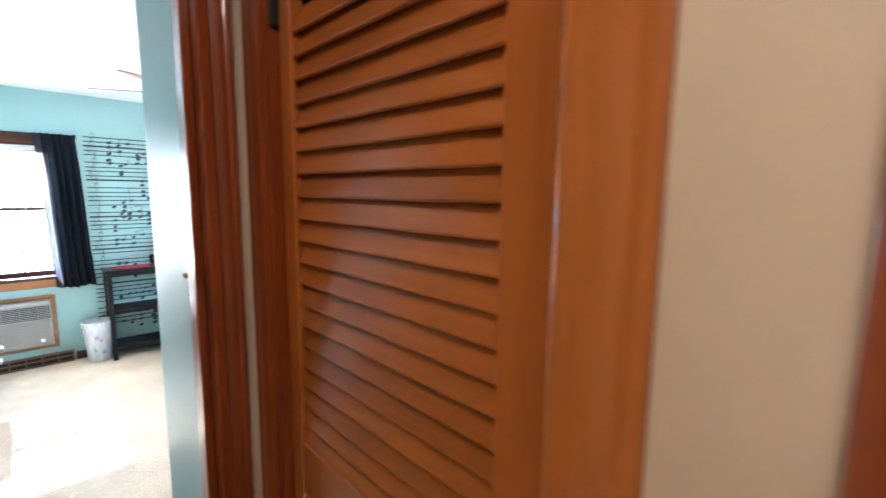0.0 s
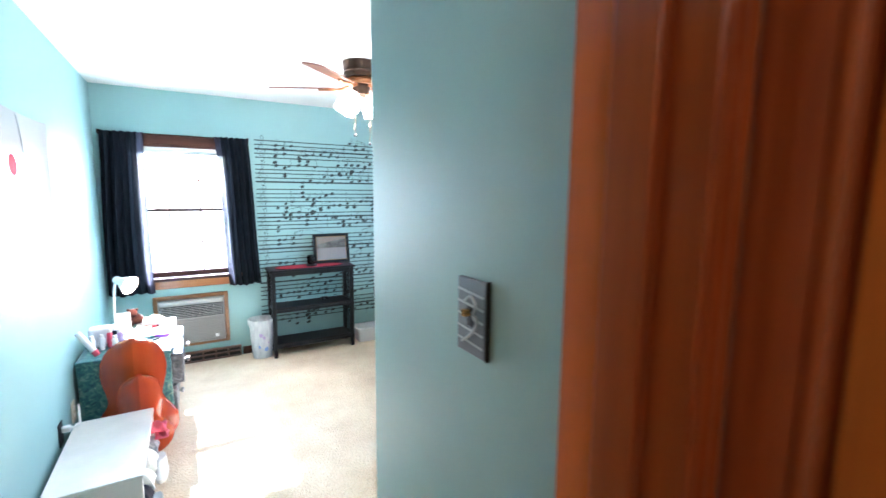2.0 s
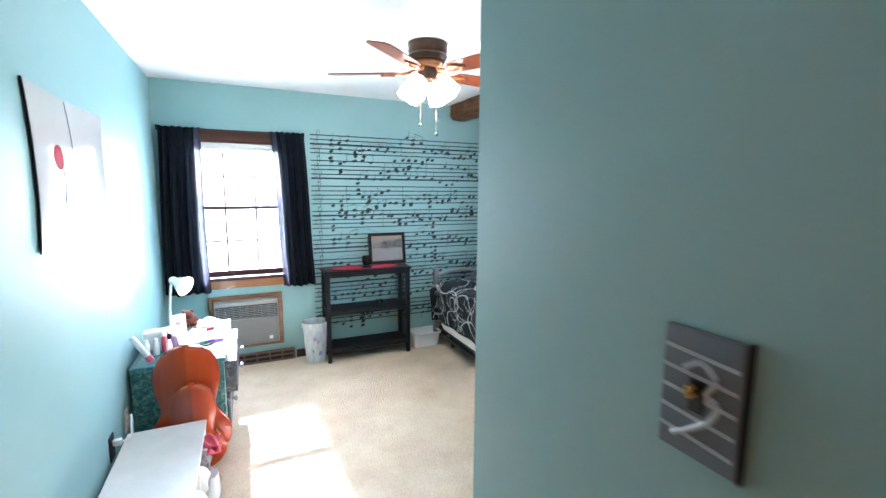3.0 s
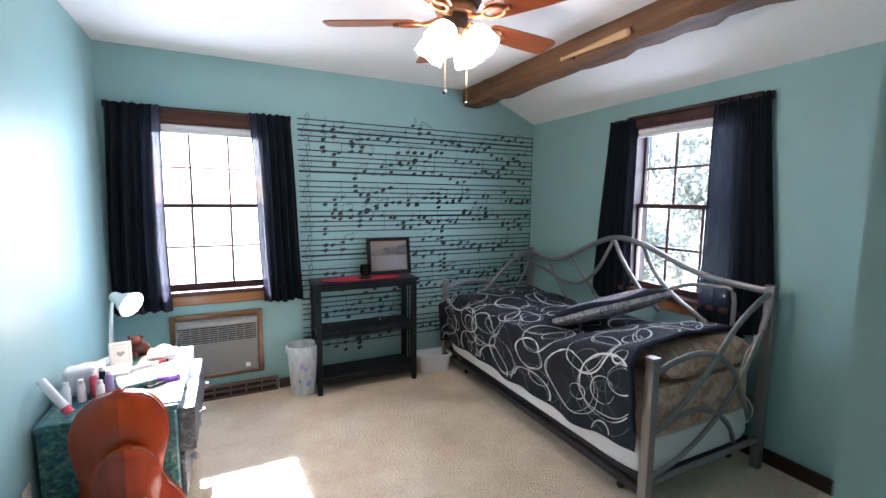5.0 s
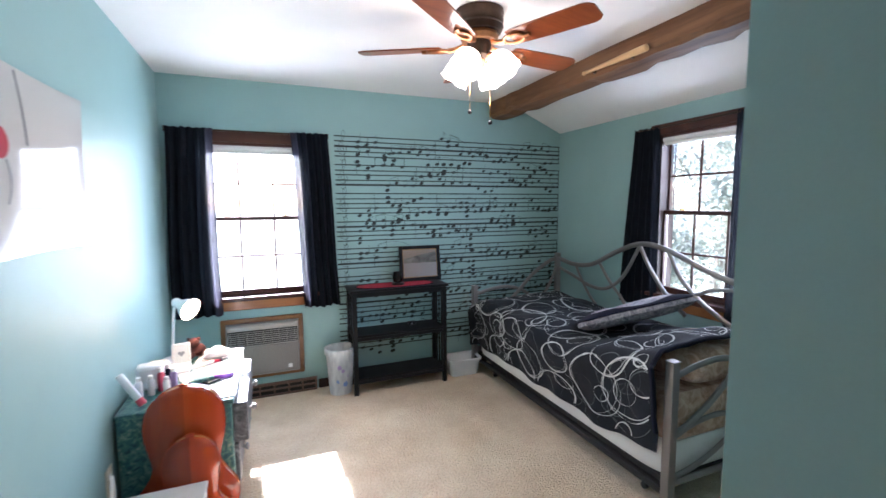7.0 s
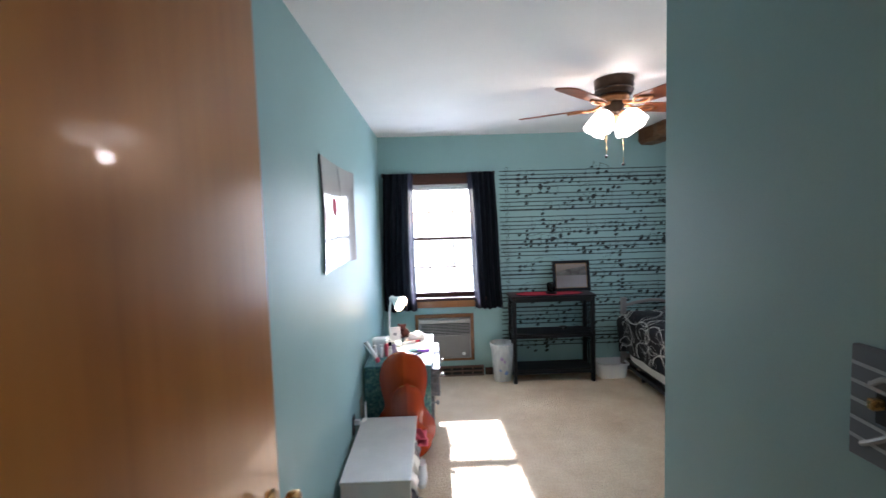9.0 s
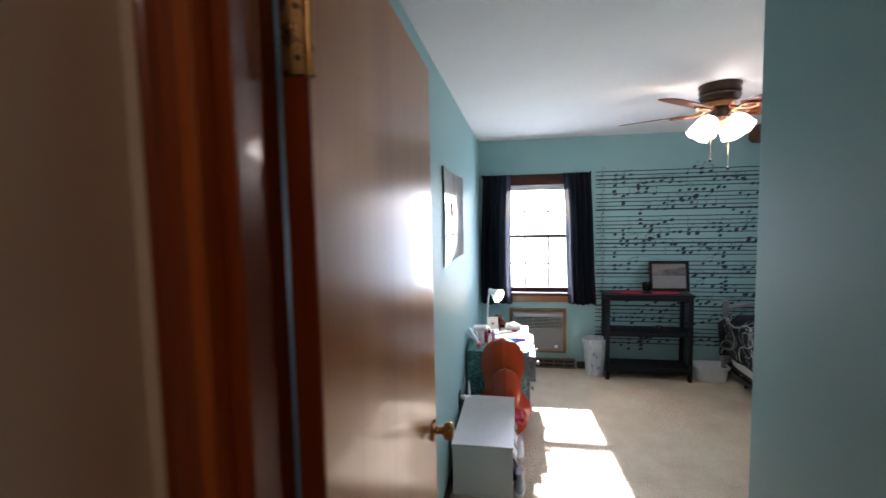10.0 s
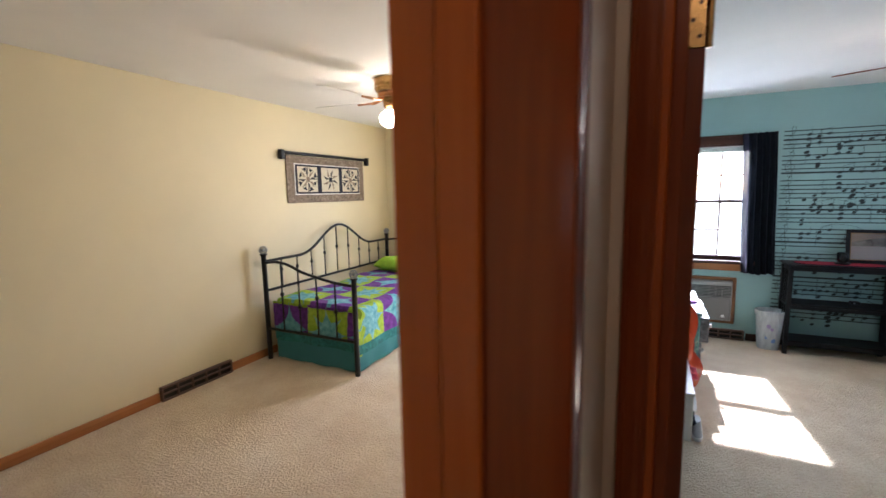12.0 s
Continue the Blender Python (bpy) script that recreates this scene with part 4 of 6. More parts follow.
thick_me = finish(B(-1.097, 1.097, -0.0012, 0.0012, -0.0078, 0.0078), "stave_line", M_INK, False)
WALLY = 4.9985
PITCH, GAP = 0.231, 0.0405


def head(bm, x, z, r=0.017):
    n = 14
    vs = []
    for side in (-0.0016, 0.0008):
        vs.append([bm.verts.new((x + r * 1.25 * math.cos(a) * 0.94 - r * 0.8 * math.sin(a) * 0.34, side, z + r * 1.25 * math.cos(a) * 0.34 + r * 0.8 * math.sin(a) * 0.94)) for a in (2 * math.pi * k / n for k in range(n))])
    bm.faces.new(vs[0])
    bm.faces.new(vs[1][::-1])
    for k in range(n):
        bm.faces.new((vs[0][k], vs[0][(k + 1) % n], vs[1][(k + 1) % n], vs[1][k]))


def stem(bm, x, z0, z1, w=0.0012):
    box(bm, x - w, x + w, -0.0014, 0.0008, min(z0, z1), max(z0, z1))


def note_up():
    bm = bmesh.new()
    head(bm, 0, 0)
    stem(bm, 0.019, 0.004, 0.075)
    return bm


def note_down():
    bm = bmesh.new()
    head(bm, 0, 0)
    stem(bm, -0.019, -0.075, -0.004)
    return bm


def note_flag():
    bm = note_up()
    tube(bm, spline([(0.019, -0.0003, 0.074), (0.030, -0.0003, 0.062), (0.040, -0.0003, 0.055), (0.034, -0.0003, 0.032)], 4), 0.0016, 4)
    return bm


def note_pair(rise):
    bm = bmesh.new()
    head(bm, 0, 0)
    head(bm, 0.085, rise)
    stem(bm, 0.019, 0.004, 0.065)
    stem(bm, 0.104, rise + 0.004, rise + 0.065)
    tube(bm, [(0.017, -0.0003, 0.063), (0.106, -0.0003, rise + 0.063)], 0.0024, 4)
    return bm


def dot():
    bm = bmesh.new()
    head(bm, 0, 0, 0.019)
    return bm


def slur():
    return tube(bmesh.new(), spline([(0, -0.0003, 0), (0.07, -0.0003, 0.028), (0.16, -0.0003, 0.036), (0.25, -0.0003, 0.020), (0.30, -0.0003, -0.004)], 6), 0.0014, 4)


def group_box():
    bm = bmesh.new()
    box(bm, 0, 0.26, -0.0014, 0.0008, 0.062, 0.0642)
    for k in range(4):
        stem(bm, 0.002 + k * 0.085, 0.0, 0.062, 0.0018)
        head(bm, -0.017 + k * 0.085, 0.01 * ((k * 7) % 3) - 0.005, 0.014)
    return bm


def clef():
    bm = bmesh.new()
    tube(bm, spline([(0.004, -0.0003, 0.0), (-0.018, -0.0003, 0.012), (-0.016, -0.0003, 0.040), (0.014, -0.0003, 0.044), (0.030, -0.0003, 0.018), (0.016, -0.0003, -0.018), (-0.018, -0.0003, -0.022), (-0.038, -0.0003, 0.006), (-0.030, -0.0003, 0.055), (0.010, -0.0003, 0.105), (0.018, -0.0003, 0.150), (0.004, -0.0003, 0.168), (-0.008, -0.0003, 0.135), (0.004, -0.0003, 0.03), (0.014, -0.0003, -0.055), (-0.004, -0.0003, -0.078), (-0.018, -0.0003, -0.062)], 5), 0.0022, 4)
    return bm


NOTES = [finish(b, "note", M_INK, False) for b in (note_up(), note_down(), note_flag(), note_pair(0.025), note_pair(-0.03), dot())]
GROUP_ME, SLUR_ME, CLEF_ME = finish(group_box(), "beamed_note", M_INK, False), finish(slur(), "slur", M_INK, False), finish(clef(), "clef", M_INK, False)
BAR_ME = finish(B(-0.0014, 0.0014, -0.0014, 0.0008, -0.085, 0.085), "bar_line", M_INK, False)
END_ME = finish(B(-0.003, 0.003, -0.0014, 0.0008, -0.085, 0.085), "end_line", M_INK, False)
for k in range(8):
    z0 = 2.072 - PITCH * k
    for j in range(5):
        thick = (k * 5 + j) % 7 == 2
        tilt = Matrix.Rotation(radians(rnd.uniform(-0.07, 0.07)), 4, "Y")
        piece("stave_line", thick_me if thick else line_me, (2.305, WALLY, z0 - GAP * j + rnd.uniform(-0.003, 0.003)), mural, tilt)
    piece("clef", CLEF_ME, (1.275, WALLY - 0.0012, z0 - GAP * 3), mural)
    for x in (1.86, 2.35, 2.82) if k % 2 else (1.52, 2.10, 2.60, 3.05):
        piece("bar_line", BAR_ME, (x + rnd.uniform(-0.05, 0.05), WALLY - 0.0012, z0 - GAP * 2), mural)
    piece("end_line", END_ME, (3.395, WALLY - 0.0012, z0 - GAP * 2), mural)
    # one melody along the whole stave, a second voice below it further on
    for start, stop, base in ((1.40, 3.36, rnd.uniform(0.5, 2.5)), (rnd.uniform(1.38, 1.75), 3.36, rnd.uniform(2.5, 4.2))):
        x, ph, span = start, rnd.uniform(0, 6.28), rnd.uniform(0.9, 1.5)
        while x < stop:
            lv = base + span * math.sin(2 * math.pi * (x - 1.4) / 0.95 + ph) + 0.8 * math.sin(2 * math.pi * x / 0.37 + 2 * ph) + rnd.uniform(-0.25, 0.25)
            lv = min(5.2, max(-1.0, round(lv * 2) / 2))
            z = z0 - GAP * lv
            r = rnd.random()
            if r < 0.05 and x < 3.0:
                piece("beamed_note", GROUP_ME, (x, WALLY - 0.0012, z), mural)
                x += 0.33
                continue
            if r < 0.14 and x < 3.0:
                piece("slur", SLUR_ME, (x, WALLY - 0.0012, z + 0.035), mural)
            i = rnd.choice((0, 1, 2, 3, 4, 5, 5, 5, 5))
            size = Matrix.Scale(rnd.uniform(0.74, 0.98), 4)
            piece("note", NOTES[i], (x, WALLY - 0.0012, z), mural, size)
            if rnd.random() < (0.45 if x < 1.75 else 0.08):
                for step in range(1, rnd.choice((2, 3, 4))):
                    piece("note", NOTES[5], (x + rnd.uniform(-0.008, 0.008), WALLY - 0.0012, z - GAP * (step + rnd.choice((0, 0.5)))), mural, size)
            x += rnd.uniform(0.05, 0.085) + (0.085 if i in (3, 4) else 0)
            if rnd.random() < 0.07:
                x += rnd.uniform(0.05, 0.16)

# ---- air conditioner ----
ac = thing("air_conditioner", (0.615, 4.98, 0.17), "grey wall air conditioner in a wooden frame below the window", "air conditioner")
ax0, ax1, az0, az1 = 0.315, 0.912, 0.165, 0.648
for n, b in (("frame_stile", (ax0, ax0 + 0.035, az0, az1)), ("frame_stile", (ax1 - 0.035, ax1, az0, az1)), ("frame_rail", (ax0 + 0.035, ax1 - 0.035, az0, az0 + 0.035)), ("frame_rail", (ax0 + 0.035, ax1 - 0.035, az1 - 0.035, az1))):
    part(n, B(b[0], b[1], 4.972, 4.999, b[2], b[3], 0.004), M_FRAMEWOOD, ac, "light brown wooden trim")
body = part("body", B(ax0 + 0.038, ax1 - 0.038, 4.925, 4.998, az0 + 0.038, az1 - 0.038, 0.008, 2), M_GREYTRIM, ac)
part("front_panel", B(ax0 + 0.050, ax1 - 0.050, 4.915, 4.924, az0 + 0.050, az0 + 0.275, 0.004), M_GREYFRONT, ac, "ribbed grey intake panel")
rib = finish(B(-(ax1 - ax0) / 2 + 0.058, (ax1 - ax0) / 2 - 0.058, -0.0015, 0.0015, -0.002, 0.002), "rib", M_GREYFRONT, False)
for k in range(21):
    piece("rib", rib, ((ax0 + ax1) / 2, 4.9145, az0 + 0.06 + k * 0.0102), ac)
# near-black slab gives the shade between the louvers
part("grille_shade", B(ax0 + 0.050, ax1 - 0.050, 4.917, 4.9245, az0 + 0.285, az1 - 0.085), M_GAP_SHADE, ac)
lou = finish(B(-(ax1 - ax0) / 2 + 0.052, (ax1 - ax0) / 2 - 0.052, -0.003, 0.003, -0.0026, 0.0026, 0.001), "louver", M_GREYTRIM, False)
for k in range(7):
    piece("louver", lou, ((ax0 + ax1) / 2, 4.913, az0 + 0.296 + k * 0.0155), ac, Matrix.Rotation(radians(18), 4, "X"))
for k in range(9):
    part("louver_post", B(ax0 + 0.07 + k * 0.057, ax0 + 0.073 + k * 0.057, 4.914, 4.917, az0 + 0.287, az1 - 0.087), M_GREYTRIM, ac)
part("control_cover", B(ax0 + 0.05, ax1 - 0.05, 4.905, 4.924, az1 - 0.080, az1 - 0.045, 0.005), M_GREYTRIM, ac, "sloping control cover")
part("badge", B(ax1 - 0.125, ax1 - 0.095, 4.9115, 4.9145, az0 + 0.075, az0 + 0.105, 0.001), M_WHITE, ac, "small square white badge")
part("power_cord", tube(bmesh.new(), spline([(ax0 + 0.06, 4.91, az1 - 0.10), (ax0 + 0.035, 4.90, az1 - 0.2), (ax0 + 0.02, 4.93, az1 - 0.34), (ax0 + 0.01, 4.97, az0 - 0.05)], 6), 0.004, 6), M_GREYITEM, ac, "", True)

# ---- black slatted shelf and its things ----
sh = thing("slatted_shelf", (1.66, 4.85, 0), "black wooden three-tier shelf with slatted ends", "shelf")
sx0, sx1, sy0, sy1, sz = 1.265, 2.058, 4.700, 4.978, 0.852
part("top", B(sx0 - 0.015, sx1 + 0.015, sy0 - 0.012, sy1, sz - 0.022, sz, 0.004), M_BLACKWOOD, sh)
for x in (sx0, sx1 - 0.035):
    for y in (sy0, sy1 - 0.04):
        part("leg", B(x, x + 0.035, y, y + 0.035, 0, sz - 0.0225, 0.003), M_BLACKWOOD, sh)
for z in (0.135, 0.485):
    part("shelf_board", B(sx0 + 0.0355, sx1 - 0.0355, sy0 + 0.004, sy1 - 0.012, z - 0.018, z, 0.002), M_BLACKWOOD, sh)
    part("apron", B(sx0 + 0.0355, sx1 - 0.0355, sy0 + 0.002, sy0 + 0.016, z - 0.045, z - 0.0185, 0.002), M_BLACKWOOD, sh)
part("apron", B(sx0 + 0.0355, sx1 - 0.0355, sy0 + 0.002, sy0 + 0.016, sz - 0.06, sz - 0.0225, 0.002), M_BLACKWOOD, sh)
for x in (sx0 + 0.010, sx1 - 0.025):
    for z in (0.10, 0.45, 0.785):
        part("end_rail", B(x, x + 0.016, sy0 + 0.0355, sy1 - 0.0405, z, z + 0.03, 0.002), M_BLACKWOOD, sh)
    for k in range(3):
        y = sy0 + 0.073 + k * 0.055
        part("slat", B(x + 0.002, x + 0.013, y, y + 0.014, 0.1305, 0.4495, 0.001), M_BLACKWOOD, sh)
        part("slat", B(x + 0.002, x + 0.013, y, y + 0.014, 0.4805, 0.7845, 0.001), M_BLACKWOOD, sh)

rn = bmesh.new()
outline = []
for k in range(40):
    a = 2 * math.pi * k / 40
    outline.append((1.645 + 0.325 * math.copysign(abs(math.cos(a)) ** 0.55, math.cos(a)), 4.815 + 0.112 * math.copysign(abs(math.sin(a)) ** 0.8, math.sin(a))))
lo = [rn.verts.new((x, y, sz + 0.0006)) for x, y in outline]
hi = [rn.verts.new((x, y, sz + 0.005)) for x, y in outline]
rn.faces.new(hi)
rn.faces.new(lo[::-1])
for k in range(40):
    rn.faces.new((lo[k], lo[(k + 1) % 40], hi[(k + 1) % 40], hi[k]))
run = thing("table_runner", (1.645, 4.82, sz), "red oval cloth runner with a dark hem on the shelf", "runner")
part("cloth", rn, M_RED, run)
part("hem", tube(bmesh.new(), [(x, y, sz + 0.004) for x, y in outline + outline[:1]], 0.0035, 6), M_NAVYCLOTH, run, "dark stitched hem", True)

pf = thing("framed_photograph", (1.9, 4.9, sz), "black-framed hill photograph leaning on the shelf", "picture frame")
tl = Matrix.Translation((0, 4.895, sz + 0.0065)) @ Matrix.Rotation(radians(-9), 4, "X")


def lean(b, m=tl):
    bmesh.ops.transform(b, matrix=m, verts=b.verts[:])
    return b


px0, px1, ph = 1.712, 2.085, 0.305
for b in ((px0, px0 + 0.03, 0, ph), (px1 - 0.03, px1, 0, ph), (px0 + 0.03, px1 - 0.03, 0, 0.03), (px0 + 0.03, px1 - 0.03, ph - 0.03, ph)):
    part("frame_bar", lean(B(b[0], b[1], -0.012, 0.008, b[2], b[3], 0.003)), M_BLACKWOOD, pf)
part("mat_board", lean(B(px0 + 0.03, px1 - 0.03, -0.002, 0.006, 0.03, ph - 0.03)), M_PALE, pf, "tan mat board")
part("water", lean(B(px0 + 0.036, px1 - 0.036, -0.0032, -0.0021, 0.036, 0.155)), surface("print_water", (0.50, 0.47, 0.50), 0.35, vary=0.05), pf, "pale lower half of the print")
part("hill", lean(sheet(lambda u, v: (px0 + 0.036 + (px1 - px0 - 0.072) * u, -0.0034, 0.156 + v * (0.035 + 0.07 * u * (1.1 - 0.3 * u))), 20, 4)), M_PICTURE, pf, "grey hillside in the print")
part("sky", lean(B(px0 + 0.036, px1 - 0.036, -0.0029, -0.0022, 0.1555, ph - 0.036)), surface("print_sky", (0.50, 0.40, 0.35), 0.35, vary=0.08), pf, "hazy sky in the print")
part("glass", lean(B(px0 + 0.03, px1 - 0.03, -0.0065, -0.005, 0.03, ph - 0.03)), M_GLASS, pf)

ch = thing("glass_candle_holder", (1.66, 4.80, sz), "smoky glass candle jar on a dark round base", "candle holder")
cz = sz + 0.0075
part("base", lathe(bmesh.new(), (1.66, 4.79, cz), [(0.001, 0), (0.052, 0.001), (0.054, 0.012), (0.045, 0.018), (0.001, 0.019)], 28), M_BLACK, ch, "", True)
part("jar", lathe(bmesh.new(), (1.66, 4.79, cz + 0.020), [(0.030, 0), (0.040, 0.008), (0.044, 0.04), (0.043, 0.075), (0.038, 0.085), (0.035, 0.085), (0.040, 0.074), (0.041, 0.04), (0.037, 0.010), (0.001, 0.006)], 28), M_DARKGLASS, ch, "", True)
part("candle", lathe(bmesh.new(), (1.66, 4.79, cz + 0.0275), [(0.001, 0), (0.02, 0), (0.02, 0.055), (0.001, 0.057)], 18), surface("wax", (0.30, 0.28, 0.24), 0.5), ch, "stub of pale wax", True)
sm = thing("small_dark_box", (1.80, 4.86, 0.485), "small black gadget lying on the middle shelf", "gadget")
part("case", B(1.765, 1.835, 4.85, 4.90, 0.4855, 0.512, 0.006, 2), M_BLACK, sm)
part("button", B(1.785, 1.80, 4.847, 4.8498, 0.495, 0.503), M_GREYITEM, sm)

# ---- waste bin and tub ----
wb = thing("waste_bin", (1.175, 4.845, 0), "milky plastic waste bin with a liner and lilac prints", "bin")


def rsq(cx, cy, hx_, hy_, z, n=36, p=0.55):
    return [(cx + hx_ * math.copysign(abs(math.cos(a)) ** p, math.cos(a)), cy + hy_ * math.copysign(abs(math.sin(a)) ** p, math.sin(a)), z) for a in (2 * math.pi * k / n for k in range(n))]


def loft(rings, cap0=True, cap1=False):
    bm = bmesh.new()
    vs = [[bm.verts.new(p) for p in r] for r in rings]
    n = len(vs[0])
    for a, b in zip(vs, vs[1:]):
        for k in range(n):
            bm.faces.new((a[k], a[(k + 1) % n], b[(k + 1) % n], b[k]))
    if cap0:
        bm.faces.new(vs[0][::-1])
    if cap1:
        bm.faces.new(vs[-1])
    return bm


part("body", loft([rsq(1.178, 4.845, 0.084, 0.078, 0.0, p=0.85), rsq(1.178, 4.845, 0.088, 0.082, 0.02, p=0.85), rsq(1.178, 4.845, 0.112, 0.103, 0.36, p=0.85), rsq(1.178, 4.845, 0.109, 0.100, 0.36, p=0.85), rsq(1.178, 4.845, 0.085, 0.079, 0.022, p=0.85)]), M_TRANSL, wb, "", True)
part("rim", loft([rsq(1.178, 4.845, 0.1125, 0.1035, 0.345, p=0.85), rsq(1.178, 4.845, 0.119, 0.109, 0.352, p=0.85), rsq(1.178, 4.845, 0.119, 0.109, 0.365, p=0.85), rsq(1.178, 4.845, 0.108, 0.099, 0.367, p=0.85)], False), M_PLASTIC, wb, "", True)
part("liner", loft([rsq(1.178, 4.845, 0.120, 0.110, 0.330, p=0.85), rsq(1.178, 4.845, 0.121, 0.111, 0.372, p=0.85), rsq(1.178, 4.847, 0.113, 0.104, 0.378, p=0.85), rsq(1.178, 4.847, 0.107, 0.098, 0.355, p=0.85)], False), M_TRANSL, wb, "thin plastic liner folded over the rim", True)
for x, z, r, mt in ((1.16, 0.235, 0.020, M_LILAC), (1.185, 0.205, 0.014, M_LILAC), (1.15, 0.12, 0.017, M_BLUE), (1.20, 0.095, 0.022, M_BLUE), (1.135, 0.29, 0.012, M_BLUE), (1.215, 0.16, 0.012, M_LILAC)):
    b = bmesh.new()
    ball(b, (x, 4.845 - 0.081 - 0.062 * z + 7.5 * (x - 1.178) ** 2 * 0.7, z), r, 1, 0.12, 1.1, 10, 7)
    part("print", b, mt, wb, "soft coloured blot", True)

tb = thing("storage_tub", (2.26, 4.84, 0), "white plastic tub standing empty beside the shelf", "tub")
part("body", loft([rsq(2.258, 4.835, 0.125, 0.085, 0.0, p=0.35), rsq(2.258, 4.835, 0.130, 0.09, 0.012, p=0.35), rsq(2.258, 4.835, 0.148, 0.105, 0.145, p=0.35), rsq(2.258, 4.835, 0.143, 0.10, 0.145, p=0.35), rsq(2.258, 4.835, 0.127, 0.087, 0.014, p=0.35)], True, True), M_PLASTIC, tb, "", True)
part("rim", loft([rsq(2.258, 4.835, 0.149, 0.106, 0.128, p=0.35), rsq(2.258, 4.835, 0.158, 0.115, 0.132, p=0.35), rsq(2.258, 4.835, 0.158, 0.115, 0.150, p=0.35), rsq(2.258, 4.835, 0.144, 0.101, 0.152, p=0.35)], False), M_PLASTIC, tb, "", True)

# ---- daybed ----
bed = thing("daybed", (2.87, 3.8, 0), "silver-painted metal daybed with curved bars against the wall", "daybed")
px_f, px_b, y_n, y_f = 2.405, 3.312, 2.785, 4.87


def post(x, y, z):
    p = part("post", B(x - 0.023, x + 0.023, y - 0.023, y + 0.023, 0, z, 0.003), M_SILVER, bed)
    part("cap", B(x - 0.026, x + 0.026, y - 0.026, y + 0.026, z + 0.0005, z + 0.008, 0.003), M_SILVER, p)


for y in (y_n, y_f):
    post(px_f, y, 0.772)
    post(px_b, y, 1.028)
    X = lambda u, z, yy=y: (px_f + u, yy, z)
    for pts, r in (([(0.915, 0.995), (0.80, 0.955), (0.62, 0.845), (0.46, 0.690), (0.28, 0.540), (0.12, 0.445), (0.02, 0.405)], 0.019),
                   ([(0.02, 0.700), (0.17, 0.735), (0.34, 0.745), (0.50, 0.700), (0.62, 0.610), (0.72, 0.46), (0.80, 0.31)], 0.016),
                   ([(0.905, 0.96), (0.85, 0.80), (0.74, 0.62), (0.58, 0.44), (0.40, 0.31), (0.20, 0.225), (0.02, 0.19)], 0.016),
                   ([(0.02, 0.395), (0.18, 0.445), (0.36, 0.455), (0.52, 0.395), (0.63, 0.30), (0.68, 0.205)], 0.014),
                   ([(0.02, 0.165), (0.5, 0.165), (0.91, 0.165)], 0.018)):
        part("end_bar", tube(bmesh.new(), spline([X(u, z) for u, z in pts], 7), r, 8, 0.7), M_SILVER, bed, "", True)
Y = lambda y, z: (px_b, y, z)
for pts, r in (([(4.85, 0.985), (4.62, 0.955), (4.38, 0.985), (4.10, 1.12), (3.85, 1.205), (3.60, 1.175), (3.32, 1.075), (3.10, 1.02), (2.80, 1.0)], 0.020),
               ([(4.85, 0.90), (4.60, 0.84), (4.40, 0.79), (4.20, 0.80), (4.02, 0.93), (3.86, 1.19)], 0.015),
               ([(3.86, 1.19), (3.76, 1.03), (3.60, 0.85), (3.45, 0.74)], 0.017), ([(3.60, 1.17), (3.50, 1.0), (3.34, 0.86), (3.12, 0.74)], 0.017),
               ([(4.30, 1.02), (4.18, 0.88), (4.05, 0.77), (3.95, 0.66)], 0.014), ([(4.60, 0.955), (4.52, 0.84), (4.40, 0.70), (4.30, 0.62)], 0.014),
               ([(3.38, 0.90), (3.25, 0.955), (3.08, 0.975), (2.98, 0.955), (2.97, 0.75), (2.97, 0.60)], 0.013), ([(4.85, 0.38), (3.8, 0.38), (2.80, 0.38)], 0.016)):
    part("back_bar", tube(bmesh.new(), spline([Y(a, b) for a, b in pts], 7), r, 8, 0.7), M_SILVER, bed, "", True)
part("side_rail", B(px_f - 0.015, px_f + 0.015, y_n + 0.024, y_f - 0.024, 0.105, 0.135, 0.003), M_TRUNDLE, bed, "dark steel side rail")
part("deck", B(px_f + 0.02, px_b - 0.03, y_n + 0.03, y_f - 0.03, 0.14, 0.17), M_TRUNDLE, bed)
tr = thing("trundle_frame", (2.87, 3.8, 0), "low black trundle frame under the daybed", "trundle")
part("rail", B(2.47, 2.50, y_n + 0.08, y_f - 0.10, 0.035, 0.075, 0.003), M_TRUNDLE, tr)
part("rail", B(3.2, 3.23, y_n + 0.08, y_f - 0.10, 0.035, 0.075, 0.003), M_TRUNDLE, tr)
part("slats", B(2.50, 3.20, y_n + 0.10, y_f - 0.12, 0.05, 0.07), M_TRUNDLE, tr)
for x in (2.485, 3.215):
    for y in (y_n + 0.2, y_f - 0.25):
        part("caster", cyl(bmesh.new(), (x - 0.012, y, 0.018), (x + 0.012, y, 0.018), 0.018, n=14), M_TRUNDLE, tr, "", True)
part("mattress_base", loft([rsq(2.87, 3.83, 0.445, 1.005, 0.172, 60, 0.14), rsq(2.87, 3.83, 0.452, 1.012, 0.20, 60, 0.14), rsq(2.87, 3.83, 0.452, 1.012, 0.31, 60, 0.14), rsq(2.87, 3.83, 0.44, 1.0, 0.335, 60, 0.14)], True, True), M_SHEET, bed, "box spring in a white fitted cover", True)
mt_ = thing("mattress", (2.87, 3.82, 0.336), "mattress in a taupe floral sheet on the daybed", "mattress")
